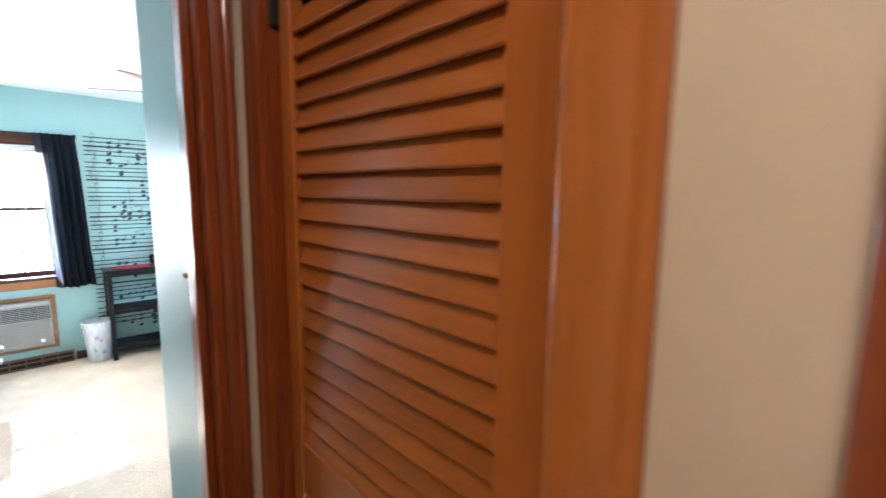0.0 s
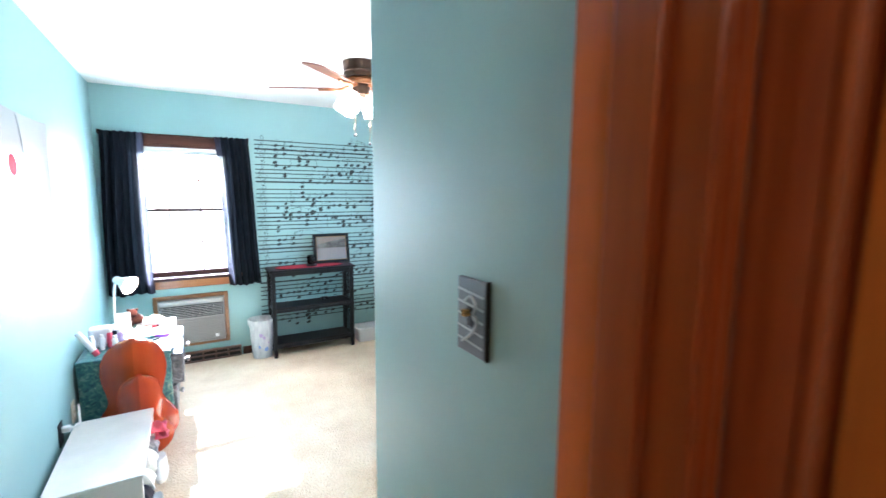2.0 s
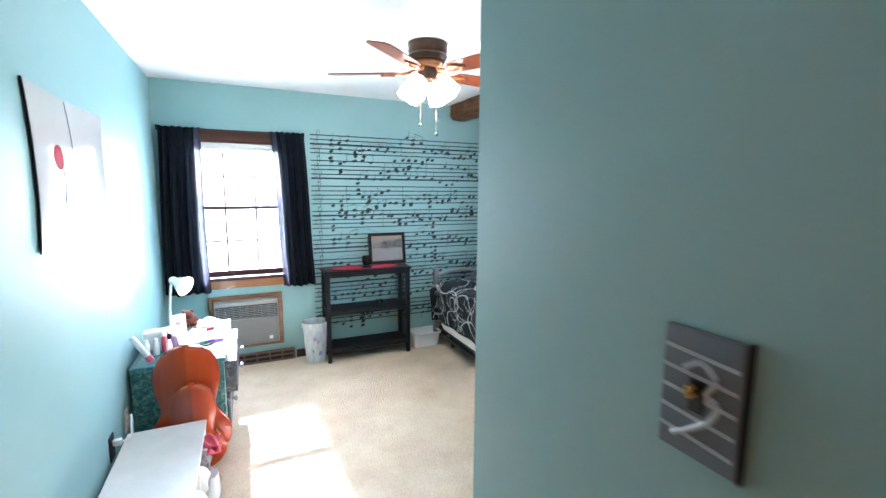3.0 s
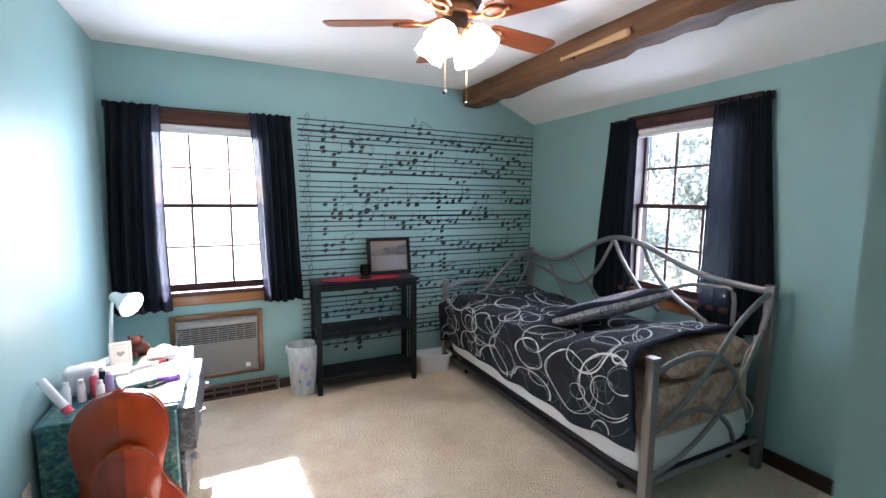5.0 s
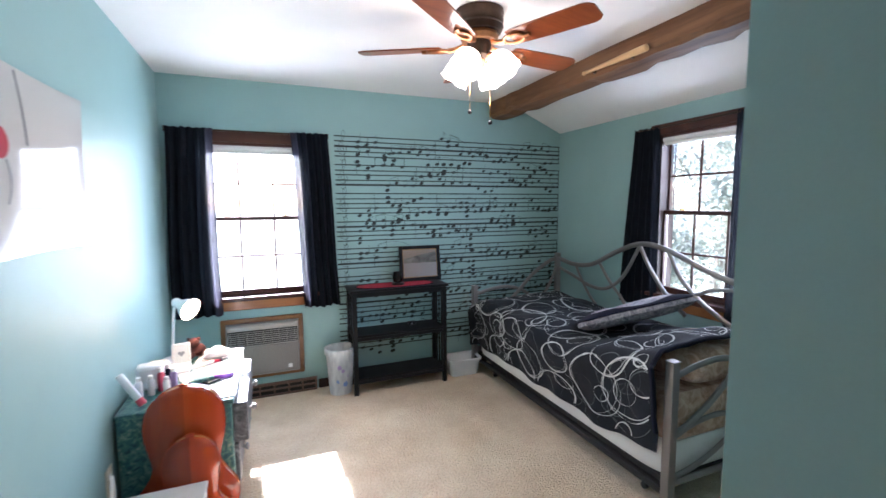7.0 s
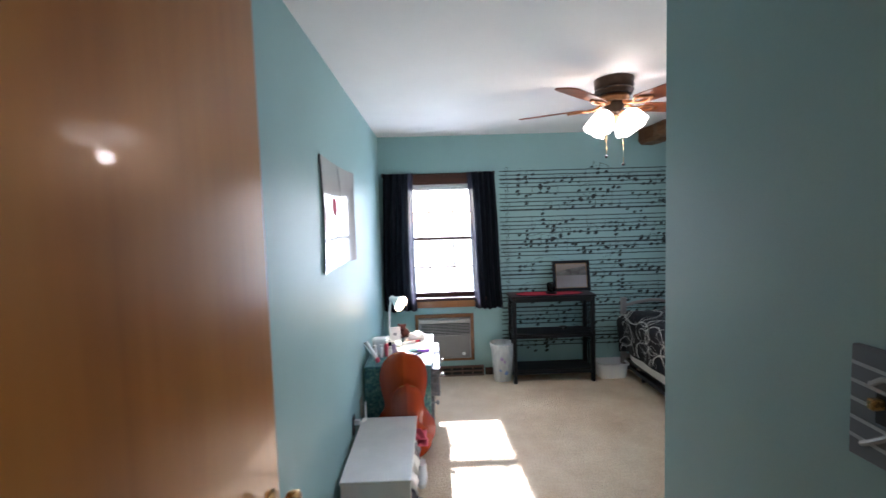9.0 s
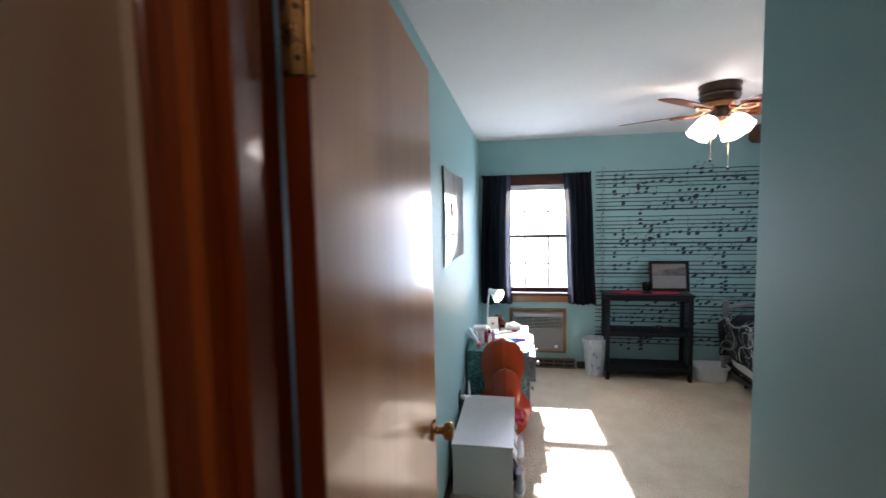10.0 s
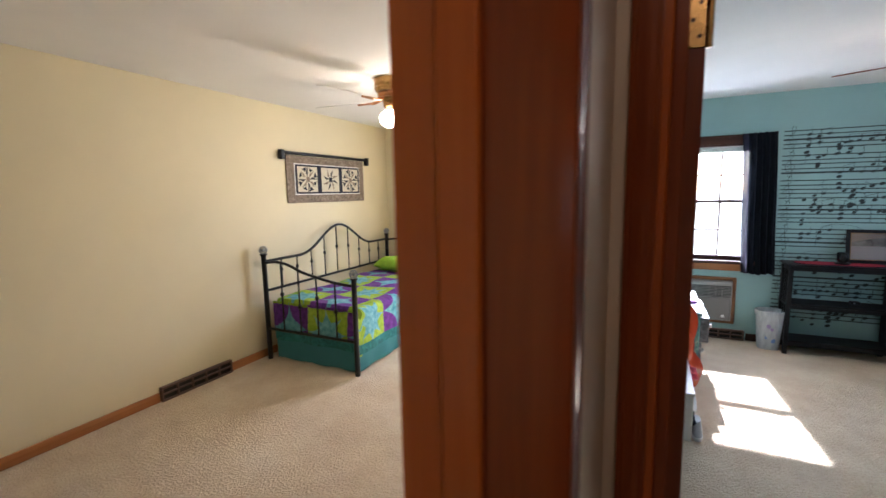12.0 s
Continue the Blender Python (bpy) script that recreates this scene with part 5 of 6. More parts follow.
part("body", loft([rsq(2.875, 3.82, 0.425, 0.985, 0.337, 60, 0.16), rsq(2.875, 3.82, 0.438, 0.998, 0.37, 60, 0.16), rsq(2.875, 3.82, 0.438, 0.998, 0.53, 60, 0.16), rsq(2.875, 3.82, 0.41, 0.97, 0.575, 60, 0.16)], True, True), M_FLORAL, mt_, "", True)
pil = thing("bed_pillow", (2.93, 3.0, 0.576), "puffed taupe floral pillow under the bedcover", "pillow")


def cushion(cx, cy, cz, a, b, h, n=28, sag=0.0):
    """A stuffed pillow with pinched corners."""
    bm = bmesh.new()
    top, bot = [], []
    for i in range(n + 1):
        rt, rb = [], []
        for j in range(n + 1):
            u, v = 2 * i / n - 1, 2 * j / n - 1
            e = ((1 - u ** 4) * (1 - v ** 4)) ** 0.55 if abs(u) < 1 and abs(v) < 1 else 0
            pin = 1 - 0.07 * (1 - u * u) * 0 - 0.06 * (v * v) * (1 - u * u)
            pin2 = 1 - 0.06 * (u * u) * (1 - v * v)
            w = 0.012 * math.sin(5 * u + 3 * v) * e
            rt.append(bm.verts.new((cx + a * u * pin2, cy + b * v * pin, cz + h * e * 0.62 + w)))
            rb.append(rt[-1] if e == 0 else bm.verts.new((cx + a * u * pin2, cy + b * v * pin, cz - h * e * 0.38)))
        top.append(rt)
        bot.append(rb)
    for i in range(n):
        for j in range(n):
            bm.faces.new((top[i][j], top[i + 1][j], top[i + 1][j + 1], top[i][j + 1]))
            q = (bot[i][j], bot[i][j + 1], bot[i + 1][j + 1], bot[i + 1][j])
            if len(set(q)) > 2:
                try:
                    bm.faces.new(q)
                except ValueError:
                    pass
    return bm


part("case", cushion(2.93, 3.02, 0.650, 0.36, 0.21, 0.20), M_FLORAL, pil, "", True)


def cover(u, v):
    """The bedcover: u runs along the bed, v from the wall side over the top and down the open side."""
    y = 2.812 + (4.862 - 2.812) * u
    near = max(0.0, 1 - u / 0.30)
    bulge = 0.175 * near ** 1.2 * (1 - 0.3 * near)
    top = 0.675 + bulge + 0.016 * math.sin(9 * u + 2.1 * v) + 0.010 * math.sin(21 * u - 6 * v)
    s = v * 1.42
    flat = 0.86
    if s < flat:
        x, z = 3.27 - s, top + 0.02 * math.sin(math.pi * s / flat)
        if s < 0.08:
            z -= (0.08 - s) * 0.9
    else:
        k = s - flat
        a = min(k / 0.14, 1) * math.pi / 2
        fall = max(0, k - 0.14)
        x = 3.27 - flat - 0.085 * math.sin(a) - 0.010 * math.sin(17 * u + 1.3) * min(1, fall * 4) - 0.012 * math.sin(39 * u) * min(1, fall * 3)
        z = top - 0.085 * (1 - math.cos(a)) - fall * 0.75 * (1 + 0.05 * math.sin(13 * u)) - near * fall * 0.22
        x += 0.05 * min(1, fall * 3) * (1 - u * 0.3)
    if u < 0.10:
        y += 0.075 * (1 - u / 0.10) * min(1, max(0, (flat + 0.06 - s) / 0.22)) * (0.75 + 0.25 * math.sin(v * 11))
    if u > 0.93:
        z -= (u - 0.93) * 1.2 * (1 if s < flat else 0.3)
    w = noise.noise(Vector((y * 4.5, s * 5.0, 2.3))) * 0.016 + noise.noise(Vector((y * 11, s * 10, 7.3))) * 0.006
    return (x - (w if s > flat + 0.1 else 0), y, z + (w if s <= flat + 0.1 else 0))


cv = thing("bedcover", (2.87, 3.8, 0.58), "black bedcover with white and grey rings, turned back at the pillow", "bedcover")
part("cloth", sheet(cover, 130, 90), M_COVER, cv, "", True)
LEN, WID = 2.05, 1.42


def on_cover(a, b, lift=0.003):
    """A place on the cloth, a metres along it and b metres across, a little proud of it."""
    u, v = a / LEN, b / WID
    p = Vector(cover(u, v))
    n = (Vector(cover(u + 0.004, v)) - p).cross(Vector(cover(u, v + 0.004)) - p).normalized()
    if n.x - n.z > 0:
        n = -n
    return p + n * lift


def ring_band(a, b, r, w, seed, lift):
    """A brush-drawn ring printed on the cloth, cut off at the cloth's edges."""
    q = random.Random(seed)
    ph, k2, k3 = q.uniform(0, 6.28), q.uniform(0.0, 0.05), q.uniform(0.0, 0.02)
    bm = bmesh.new()
    n = 56
    rows = []
    for i in range(n):
        t = 2 * math.pi * i / n
        rr = r * (1 + k2 * math.cos(2 * t + ph) + k3 * math.cos(3 * t - ph))
        hw = w * (0.62 + 0.38 * math.sin(t + ph) + 0.15 * math.sin(5 * t + ph))
        ends = [(a + (rr + e * hw) * math.cos(t), b + (rr + e * hw) * math.sin(t)) for e in (-0.5, 0.5)]
        ok = all(0.03 < x < LEN - 0.02 and 0.03 < y < WID - 0.02 for x, y in ends)
        rows.append([bm.verts.new(on_cover(x, y, lift)) for x, y in ends] if ok else None)
    for i in range(n):
        p, g = rows[i], rows[(i + 1) % n]
        if p and g:
            bm.faces.new((p[0], g[0], g[1], p[1]))
    return bm


rnd = random.Random(23)
spots = []
for count, r0, r1, gap, w0, w1, mat_r, strokes, lift in ((44, 0.06, 0.17, 0.10, 0.004, 0.007, M_RING_GREY, 1, 0.0034), (30, 0.11, 0.215, 0.19, 0.008, 0.013, M_RING_WHITE, 2, 0.0042), (44, 0.04, 0.085, 0.12, 0.006, 0.010, M_RING_WHITE, 1, 0.0050)):
    spots = []
    tries = 0
    while len(spots) < count and tries < 4000:
        tries += 1
        a, b = rnd.uniform(0.0, LEN), rnd.uniform(0.02, WID)
        if any(math.hypot(a - x, b - y) < gap for x, y in spots):
            continue
        spots.append((a, b))
        r = rnd.uniform(r0, r1)
        for k in range(strokes):
            band = ring_band(a + k * 0.006, b - k * 0.005, r * (1 - 0.05 * k), rnd.uniform(w0, w1) * (1 - 0.5 * k), len(spots) * 7 + k, lift + 0.0004 * k)
            if len(band.faces) > 4:
                part("printed_ring", band, mat_r, cv)
            else:
                band.free()
part("turned_edge", tube(bmesh.new(), [tuple(Vector(cover(0.004, k / 70)) + Vector((0, 0.006, -0.006))) for k in range(4, 66)], 0.013, 8), M_NAVYCLOTH, cv, "thick rolled edge of the cover", True)
tp = thing("throw_pillow", (2.95, 3.62, 0.69), "flat navy pillow with grey patterned edge leaning on the rail", "pillow")
PILLOW_AT = Matrix.Translation((2.87, 3.50, 0.80)) @ Matrix.Rotation(radians(-25), 4, "Z") @ Matrix.Rotation(radians(-14), 4, "Y") @ Matrix.Rotation(radians(-19), 4, "X")
cb = cushion(0, 0, 0.006, 0.35, 0.19, 0.055)
bmesh.ops.transform(cb, matrix=PILLOW_AT @ Matrix.Translation((0, 0, 0.005)), verts=cb.verts[:])
part("case", cb, M_NAVYCLOTH, tp, "", True)
cb = cushion(0, 0, -0.022, 0.358, 0.196, 0.12)
bmesh.ops.transform(cb, matrix=PILLOW_AT, verts=cb.verts[:])
part("underside", cb, M_GREYPATTERN, tp, "grey patterned underside", True)
cd = thing("white_cable", (3.2, 2.83, 0.2), "loose white cable hanging at the end of the daybed", "cable")
part("cord", tube(bmesh.new(), spline([(3.30, 2.83, 0.72), (3.18, 2.815, 0.66), (3.14, 2.81, 0.5), (3.22, 2.80, 0.40), (3.27, 2.80, 0.33), (3.22, 2.81, 0.27), (3.08, 2.83, 0.335), (2.95, 2.86, 0.345)], 7), 0.005, 6), M_WHITE, cd, "", True)
part("plug", B(3.285, 3.315, 2.82, 2.84, 0.71, 0.75, 0.004), M_WHITE, cd)

# ---- ceiling fan ----
def ceiling_fan(cx, cy, first, blade_mat, label, house_mat, r_tip=0.60):
    f = thing("ceiling_fan", (cx, cy, H), label, "ceiling fan", "ceiling fans")
    part("canopy", lathe(bmesh.new(), (cx, cy, H), [(0.001, -0.0005), (0.118, -0.0005), (0.120, -0.012), (0.114, -0.030), (0.118, -0.045), (0.112, -0.062), (0.118, -0.075), (0.105, -0.100), (0.001, -0.102)], 32), house_mat, f, "dark ribbed motor housing", True)
    part("motor_band", lathe(bmesh.new(), (cx, cy, H), [(0.001, -0.103), (0.088, -0.103), (0.094, -0.120), (0.085, -0.140), (0.001, -0.141)], 32), M_COPPER, f, "", True)
    part("switch_cup", lathe(bmesh.new(), (cx, cy, H), [(0.001, -0.142), (0.060, -0.142), (0.058, -0.168), (0.050, -0.190), (0.052, -0.205), (0.040, -0.222), (0.001, -0.224)], 28), house_mat, f, "", True)
    part("finial", lathe(bmesh.new(), (cx, cy, H), [(0.001, -0.225), (0.030, -0.225), (0.026, -0.25), (0.018, -0.272), (0.001, -0.274)], 20), M_COPPER, f, "", True)
    zb = H - 0.165
    for k in range(5):
        m = Matrix.Translation((cx, cy, zb)) @ Matrix.Rotation(radians(first + 72 * k), 4, "Z") @ Matrix.Rotation(radians(-11), 4, "X")
        bm = bmesh.new()
        out = [(0.185, -0.050), (0.21, -0.058), (0.40, -0.068), (0.56, -0.070), (0.585, -0.060), (r_tip, -0.040), (r_tip, 0.040), (0.585, 0.060), (0.56, 0.070), (0.40, 0.068), (0.21, 0.058), (0.185, 0.050)]
        lo_ = [bm.verts.new((x, y, -0.003)) for x, y in out]
        hi_ = [bm.verts.new((x, y, 0.003)) for x, y in out]
        bm.faces.new(hi_)
        bm.faces.new(lo_[::-1])
        for i in range(len(out)):
            bm.faces.new((lo_[i], lo_[(i + 1) % len(out)], hi_[(i + 1) % len(out)], hi_[i]))
        bmesh.ops.transform(bm, matrix=m, verts=bm.verts[:])
        bl = part("blade", bm, blade_mat, f)
        ir = bmesh.new()
        tube(ir, [(0.075, 0, 0.012), (0.12, 0, -0.004), (0.155, 0, -0.009)], 0.012, 8)
        ring = [(0.205 + 0.052 * math.cos(a), 0.034 * math.sin(a), -0.0085) for a in (2 * math.pi * i / 20 for i in range(21))]
        tube(ir, ring, 0.008, 6)
        tube(ir, [(0.25, 0, -0.0085), (0.285, 0, -0.008)], 0.010, 6)
        bmesh.ops.transform(ir, matrix=m, verts=ir.verts[:])
        part("blade_iron", ir, M_COPPER, bl, "open scroll blade bracket", True)
    return f


FX, FY = 1.680, 3.352
fan = ceiling_fan(FX, FY, 7, M_BLADE, "bronze ceiling fan with cherry blades and lit tulip shades", M_BRONZE)
for k in range(4):
    a = radians(35 + 90 * k)
    d = Vector((math.cos(a), math.sin(a), 0))
    c = Vector((FX, FY, H - 0.215))
    arm = part("lamp_arm", tube(bmesh.new(), spline([c + d * 0.035, c + d * 0.06 + Vector((0, 0, 0.010)), c + d * 0.082 + Vector((0, 0, -0.004))], 6), 0.009, 8), M_COPPER, fan, "", True)
    m = (Vector((0, 0, -1)) * 0.80 + d * 0.62).to_track_quat("Z", "Y").to_matrix()
    b = bmesh.new()
    n, prof = 30, [(0.022, 0.0), (0.040, 0.010), (0.056, 0.028), (0.065, 0.055), (0.068, 0.080), (0.069, 0.098), (0.073, 0.110)]
    rings = []
    for i, (r, z) in enumerate(prof):
        fl = 0.018 * (i / (len(prof) - 1)) ** 3
        rings.append([tuple(c + d * 0.082 + m @ Vector((r * (1 + fl * math.cos(6 * t)) * math.cos(t), r * (1 + fl * math.cos(6 * t)) * math.sin(t), z + 0.003 * (i == len(prof) - 1) * math.cos(6 * t)))) for t in (2 * math.pi * q / n for q in range(n))])
    part("tulip_shade", loft(rings, True, False), M_LAMPGLASS, arm, "glowing frosted glass tulip shade", True)
for dx, dy, l in ((0.045, -0.03, 0.30), (-0.03, 0.045, 0.24)):
    cbm = cyl(bmesh.new(), (FX + dx, FY + dy, H - 0.215), (FX + dx, FY + dy, H - 0.215 - l), 0.0016, n=6)
    chn = part("pull_chain", cbm, M_BRASS, fan)
    part("pull_knob", ball(bmesh.new(), (FX + dx, FY + dy, H - 0.225 - l), 0.011), M_BLACK, chn, "small dark ball", True)

# ---- desk along the west wall ----
DZ, DX1, DY0, DY1 = 0.595, 0.492, 3.60, 4.37
dk = thing("covered_desk", (0.25, 3.98, 0), "small desk covered in green marbled paper with a white top", "desk")
part("body", B(0.016, DX1 - 0.012, DY0 + 0.012, DY1 - 0.012, 0.10, DZ - 0.026, 0.004), M_MARBLE, dk, "marbled green panels")
part("top", B(0.016, DX1, DY0, DY1, DZ - 0.025, DZ, 0.004), M_MARBLE, dk)
part("plinth", B(0.03, DX1 - 0.05, DY0 + 0.05, DY1 - 0.05, 0.0, 0.0995), M_PALE, dk, "pale wooden plinth")
for z0, z1, pull in ((0.13, 0.33, 0.0), (0.345, 0.545, 0.045)):
    dr = part("drawer", B(DX1 - 0.0115, DX1 + 0.010 + pull, DY0 + 0.06, DY1 - 0.05, z0, z1, 0.003), M_DRAWER, dk, "dark printed drawer front")
    for y in (DY0 + 0.22, DY1 - 0.22):
        part("pull_knob", lathe(bmesh.new(), (DX1 + 0.0105 + pull, y, (z0 + z1) / 2), [(0.006, 0), (0.006, 0.012), (0.017, 0.020), (0.017, 0.030), (0.001, 0.036)], 16, Matrix.Rotation(radians(90), 3, "Y")), M_SILVER, dr, "round metal knob", True)
ws = thing("white_board_sheet", (0.40, 4.0, DZ), "large white sheet lying over the desk top", "sheet")
part("sheet", B(0.255, 0.500, DY0 + 0.02, DY1 + 0.02, DZ + 0.001, DZ + 0.008, 0.002), M_PALEMARBLE, ws)
part("folded_edge", B(0.4935, 0.5005, DY0 + 0.30, DY1 + 0.01, DZ - 0.12, DZ + 0.0005, 0.002), M_PAPER, ws, "edge hanging over the side")

lamp = thing("desk_lamp", (0.13, 4.30, DZ), "white gooseneck desk lamp, switched on", "lamp")
part("base", lathe(bmesh.new(), (0.130, 4.30, DZ + 0.0005), [(0.001, 0), (0.070, 0), (0.070, 0.012), (0.045, 0.022), (0.018, 0.030), (0.001, 0.031)], 28), M_WHITE, lamp, "", True)
neck = part("neck", tube(bmesh.new(), spline([(0.130, 4.30, DZ + 0.03), (0.128, 4.31, DZ + 0.12), (0.135, 4.31, DZ + 0.24), (0.150, 4.30, DZ + 0.325), (0.178, 4.285, DZ + 0.345)], 8), 0.008, 10), M_WHITE, lamp, "", True)
ld_ = Vector((0.76, -0.55, -0.34)).normalized()
lm = ld_.to_track_quat("Z", "Y").to_matrix()
hd = part("shade", lathe(bmesh.new(), (0.165, 4.292, DZ + 0.352), [(0.001, -0.022), (0.022, -0.020), (0.027, -0.010), (0.028, 0.025), (0.048, 0.055), (0.066, 0.098), (0.068, 0.102), (0.065, 0.102), (0.046, 0.058), (0.025, 0.028), (0.001, 0.026)], 28, lm), M_WHITE, lamp, "thin white cone shade", True)
part("bulb", ball(bmesh.new(), Vector((0.165, 4.292, DZ + 0.352)) + ld_ * 0.078, 0.044), M_BULB, hd, "glowing bulb", True)

pfm = thing("small_heart_frame", (0.19, 4.22, DZ), "small white picture frame with a grey heart", "picture frame")
fm = Matrix.Translation((0.185, 4.205, DZ + 0.0085)) @ Matrix.Rotation(radians(12), 4, "Z") @ Matrix.Rotation(radians(-12), 4, "X")
for b in ((-0.048, -0.034, 0, 0.118), (0.034, 0.048, 0, 0.118), (-0.034, 0.034, 0, 0.014), (-0.034, 0.034, 0.104, 0.118)):
    part("frame_bar", lean(B(b[0], b[1], -0.007, 0.005, b[2], b[3], 0.002), fm), M_PAPER, pfm)
part("print", lean(B(-0.034, 0.034, -0.001, 0.003, 0.014, 0.104), fm), M_PAPER, pfm)
hb = bmesh.new()
for k in range(1):
    vs = [hb.verts.new((0.017 * 16 * math.sin(t) ** 3 / 16, -0.0022, 0.058 + 0.017 * (13 * math.cos(t) - 5 * math.cos(2 * t) - 2 * math.cos(3 * t) - math.cos(4 * t)) / 16)) for t in (2 * math.pi * i / 30 for i in range(30))]
    ext = bmesh.ops.extrude_face_region(hb, geom=[hb.faces.new(vs)])
    bmesh.ops.translate(hb, verts=[v for v in ext["geom"] if isinstance(v, bmesh.types.BMVert)], vec=(0, 0.001, 0))
part("heart", lean(hb, fm), M_GREYITEM, pfm, "grey heart shape")

bear = bmesh.new()
for c, r, sc in (((0.255, 4.32, DZ + 0.048), 0.040, (1.1, 0.9, 1.0)), ((0.235, 4.305, DZ + 0.098), 0.032, (1.05, 0.95, 0.95)), ((0.210, 4.305, DZ + 0.122), 0.011, (1, 0.7, 1)), ((0.262, 4.305, DZ + 0.120), 0.011, (1, 0.7, 1)), ((0.305, 4.30, DZ + 0.030), 0.024, (1.7, 1, 0.9)), ((0.225, 4.275, DZ + 0.028), 0.02, (1, 1.4, 0.9))):
    ball(bear, c, r, *sc)
solid("plush_toy", bear, M_PLUSH, "brown plush toy slumped on the desk", "toy", at=(0.245, 4.33, DZ), smooth=True)
wbx = thing("white_pouch", (0.36, 4.22, DZ), "soft white zipped pouch on the desk", "pouch")
part("body", cushion(0.365, 4.225, DZ + 0.032, 0.075, 0.045, 0.065), M_PLASTIC, wbx, "", True)
part("zip", tube(bmesh.new(), [(0.30, 4.178, DZ + 0.03), (0.43, 4.178, DZ + 0.03)], 0.003, 6), M_GREYITEM, wbx)


def small_box(name, label, cat, b, turn, mat_, strip=None):
    """A small boxy item on the desk with a contrasting end."""
    w, d, h = b[3], b[4], b[5]
    t = thing(name, (b[0], b[1], b[2]), label, cat, "items on the desk")
    m = Matrix.Translation((b[0], b[1], b[2])) @ Matrix.Rotation(radians(turn), 4, "Z")
    part("body", lean(B(-w / 2, w / 2, -d / 2, d / 2, 0.0005, h, min(w, d, h) * 0.2, 2), m), mat_, t)
    if strip:
        part("end", lean(B(w / 2 + 0.0005, w / 2 + 0.012, -d / 2 * 0.9, d / 2 * 0.9, 0.001, h * 0.95, min(d, h) * 0.15), m), strip, t)
    return t


T0 = DZ + 0.0085
small_box("marker", "red and white marker lying on papers", "marker", (0.29, 4.105, T0, 0.15, 0.022, 0.020), 28, M_PAPER, M_RED)
small_box("marker", "red marker on the desk", "marker", (0.335, 4.14, T0, 0.11, 0.018, 0.018), 18, M_RED, M_NAVYCLOTH)
small_box("notebook", "pale notebook lying on the desk", "notebook", (0.30, 3.95, T0, 0.17, 0.12, 0.014), 14, M_PAPER)
small_box("pencil_case", "dark green pencil case on the desk", "pencil case", (0.31, 3.845, T0 + 0.0, 0.15, 0.05, 0.028), 20, M_MARBLE)
small_box("phone", "black phone lying on the desk", "phone", (0.375, 3.84, T0, 0.075, 0.05, 0.012), 40, M_BLACK)
small_box("purple_brush", "bright purple brush on the white sheet", "brush", (0.425, 3.88, T0, 0.085, 0.032, 0.026), 12, M_PURPLE, M_LILAC)
small_box("paper_stack", "stack of white cards on the desk", "cards", (0.19, 4.08, DZ + 0.001, 0.11, 0.14, 0.03), 5, M_PAPER)
small_box("cream_box", "small cream cardboard box on the desk", "box", (0.105, 4.02, DZ + 0.001, 0.10, 0.08, 0.095), -4, M_CREAM)
small_box("white_box", "white lidded box against the wall", "box", (0.10, 3.90, DZ + 0.001, 0.12, 0.09, 0.125), 6, M_PLASTIC)
for x, y, h, mt2, lb in ((0.075, 3.775, 0.105, M_PLASTIC, "white"), (0.12, 3.80, 0.10, M_PLASTIC, "white"), (0.155, 3.84, 0.12, M_PINK, "pink"), (0.185, 3.80, 0.085, M_PAPER, "white"), (0.205, 3.86, 0.105, M_LILAC, "lilac"), (0.17, 3.91, 0.11, M_NAVYCLOTH, "dark blue")):
    bt2 = thing("bottle", (x, y, DZ), lb + " plastic cosmetic bottle on the desk", "bottle", "bottles on the desk")
    part("body", lathe(bmesh.new(), (x, y, DZ + 0.0005), [(0.001, 0), (0.014, 0.001), (0.016, 0.01), (0.016, h * 0.7), (0.010, h * 0.8), (0.001, h * 0.81)], 18), mt2, bt2, "", True)
    part("cap", lathe(bmesh.new(), (x, y, DZ + h * 0.815), [(0.001, 0), (0.011, 0), (0.011, h * 0.17), (0.001, h * 0.185)], 14), M_WHITE, bt2, "", True)
tb2 = thing("rolled_tube", (0.07, 3.66, DZ), "white tube with a pink cap leaning on the wall", "tube")
part("tube", cyl(bmesh.new(), (0.022, 3.70, 0.745), (0.100, 3.662, 0.637), 0.016, n=18), M_PLASTIC, tb2, "", True)
part("cap", cyl(bmesh.new(), (0.1005, 3.6617, 0.6363), (0.117, 3.653, 0.612), 0.017, n=18), M_PINK, tb2, "pink cap", True)
for k, (y0, y1, z, th) in enumerate(((4.0, 4.16, 0.0, 0.0), (3.70, 3.80, 0.0, 0.0))):
    small_box("loose_papers", "loose white papers spread on the desk", "papers", (0.42 - 0.06 * k, (y0 + y1) / 2, T0, 0.10, y1 - y0, 0.004), 9 - 30 * k, M_PAPER)


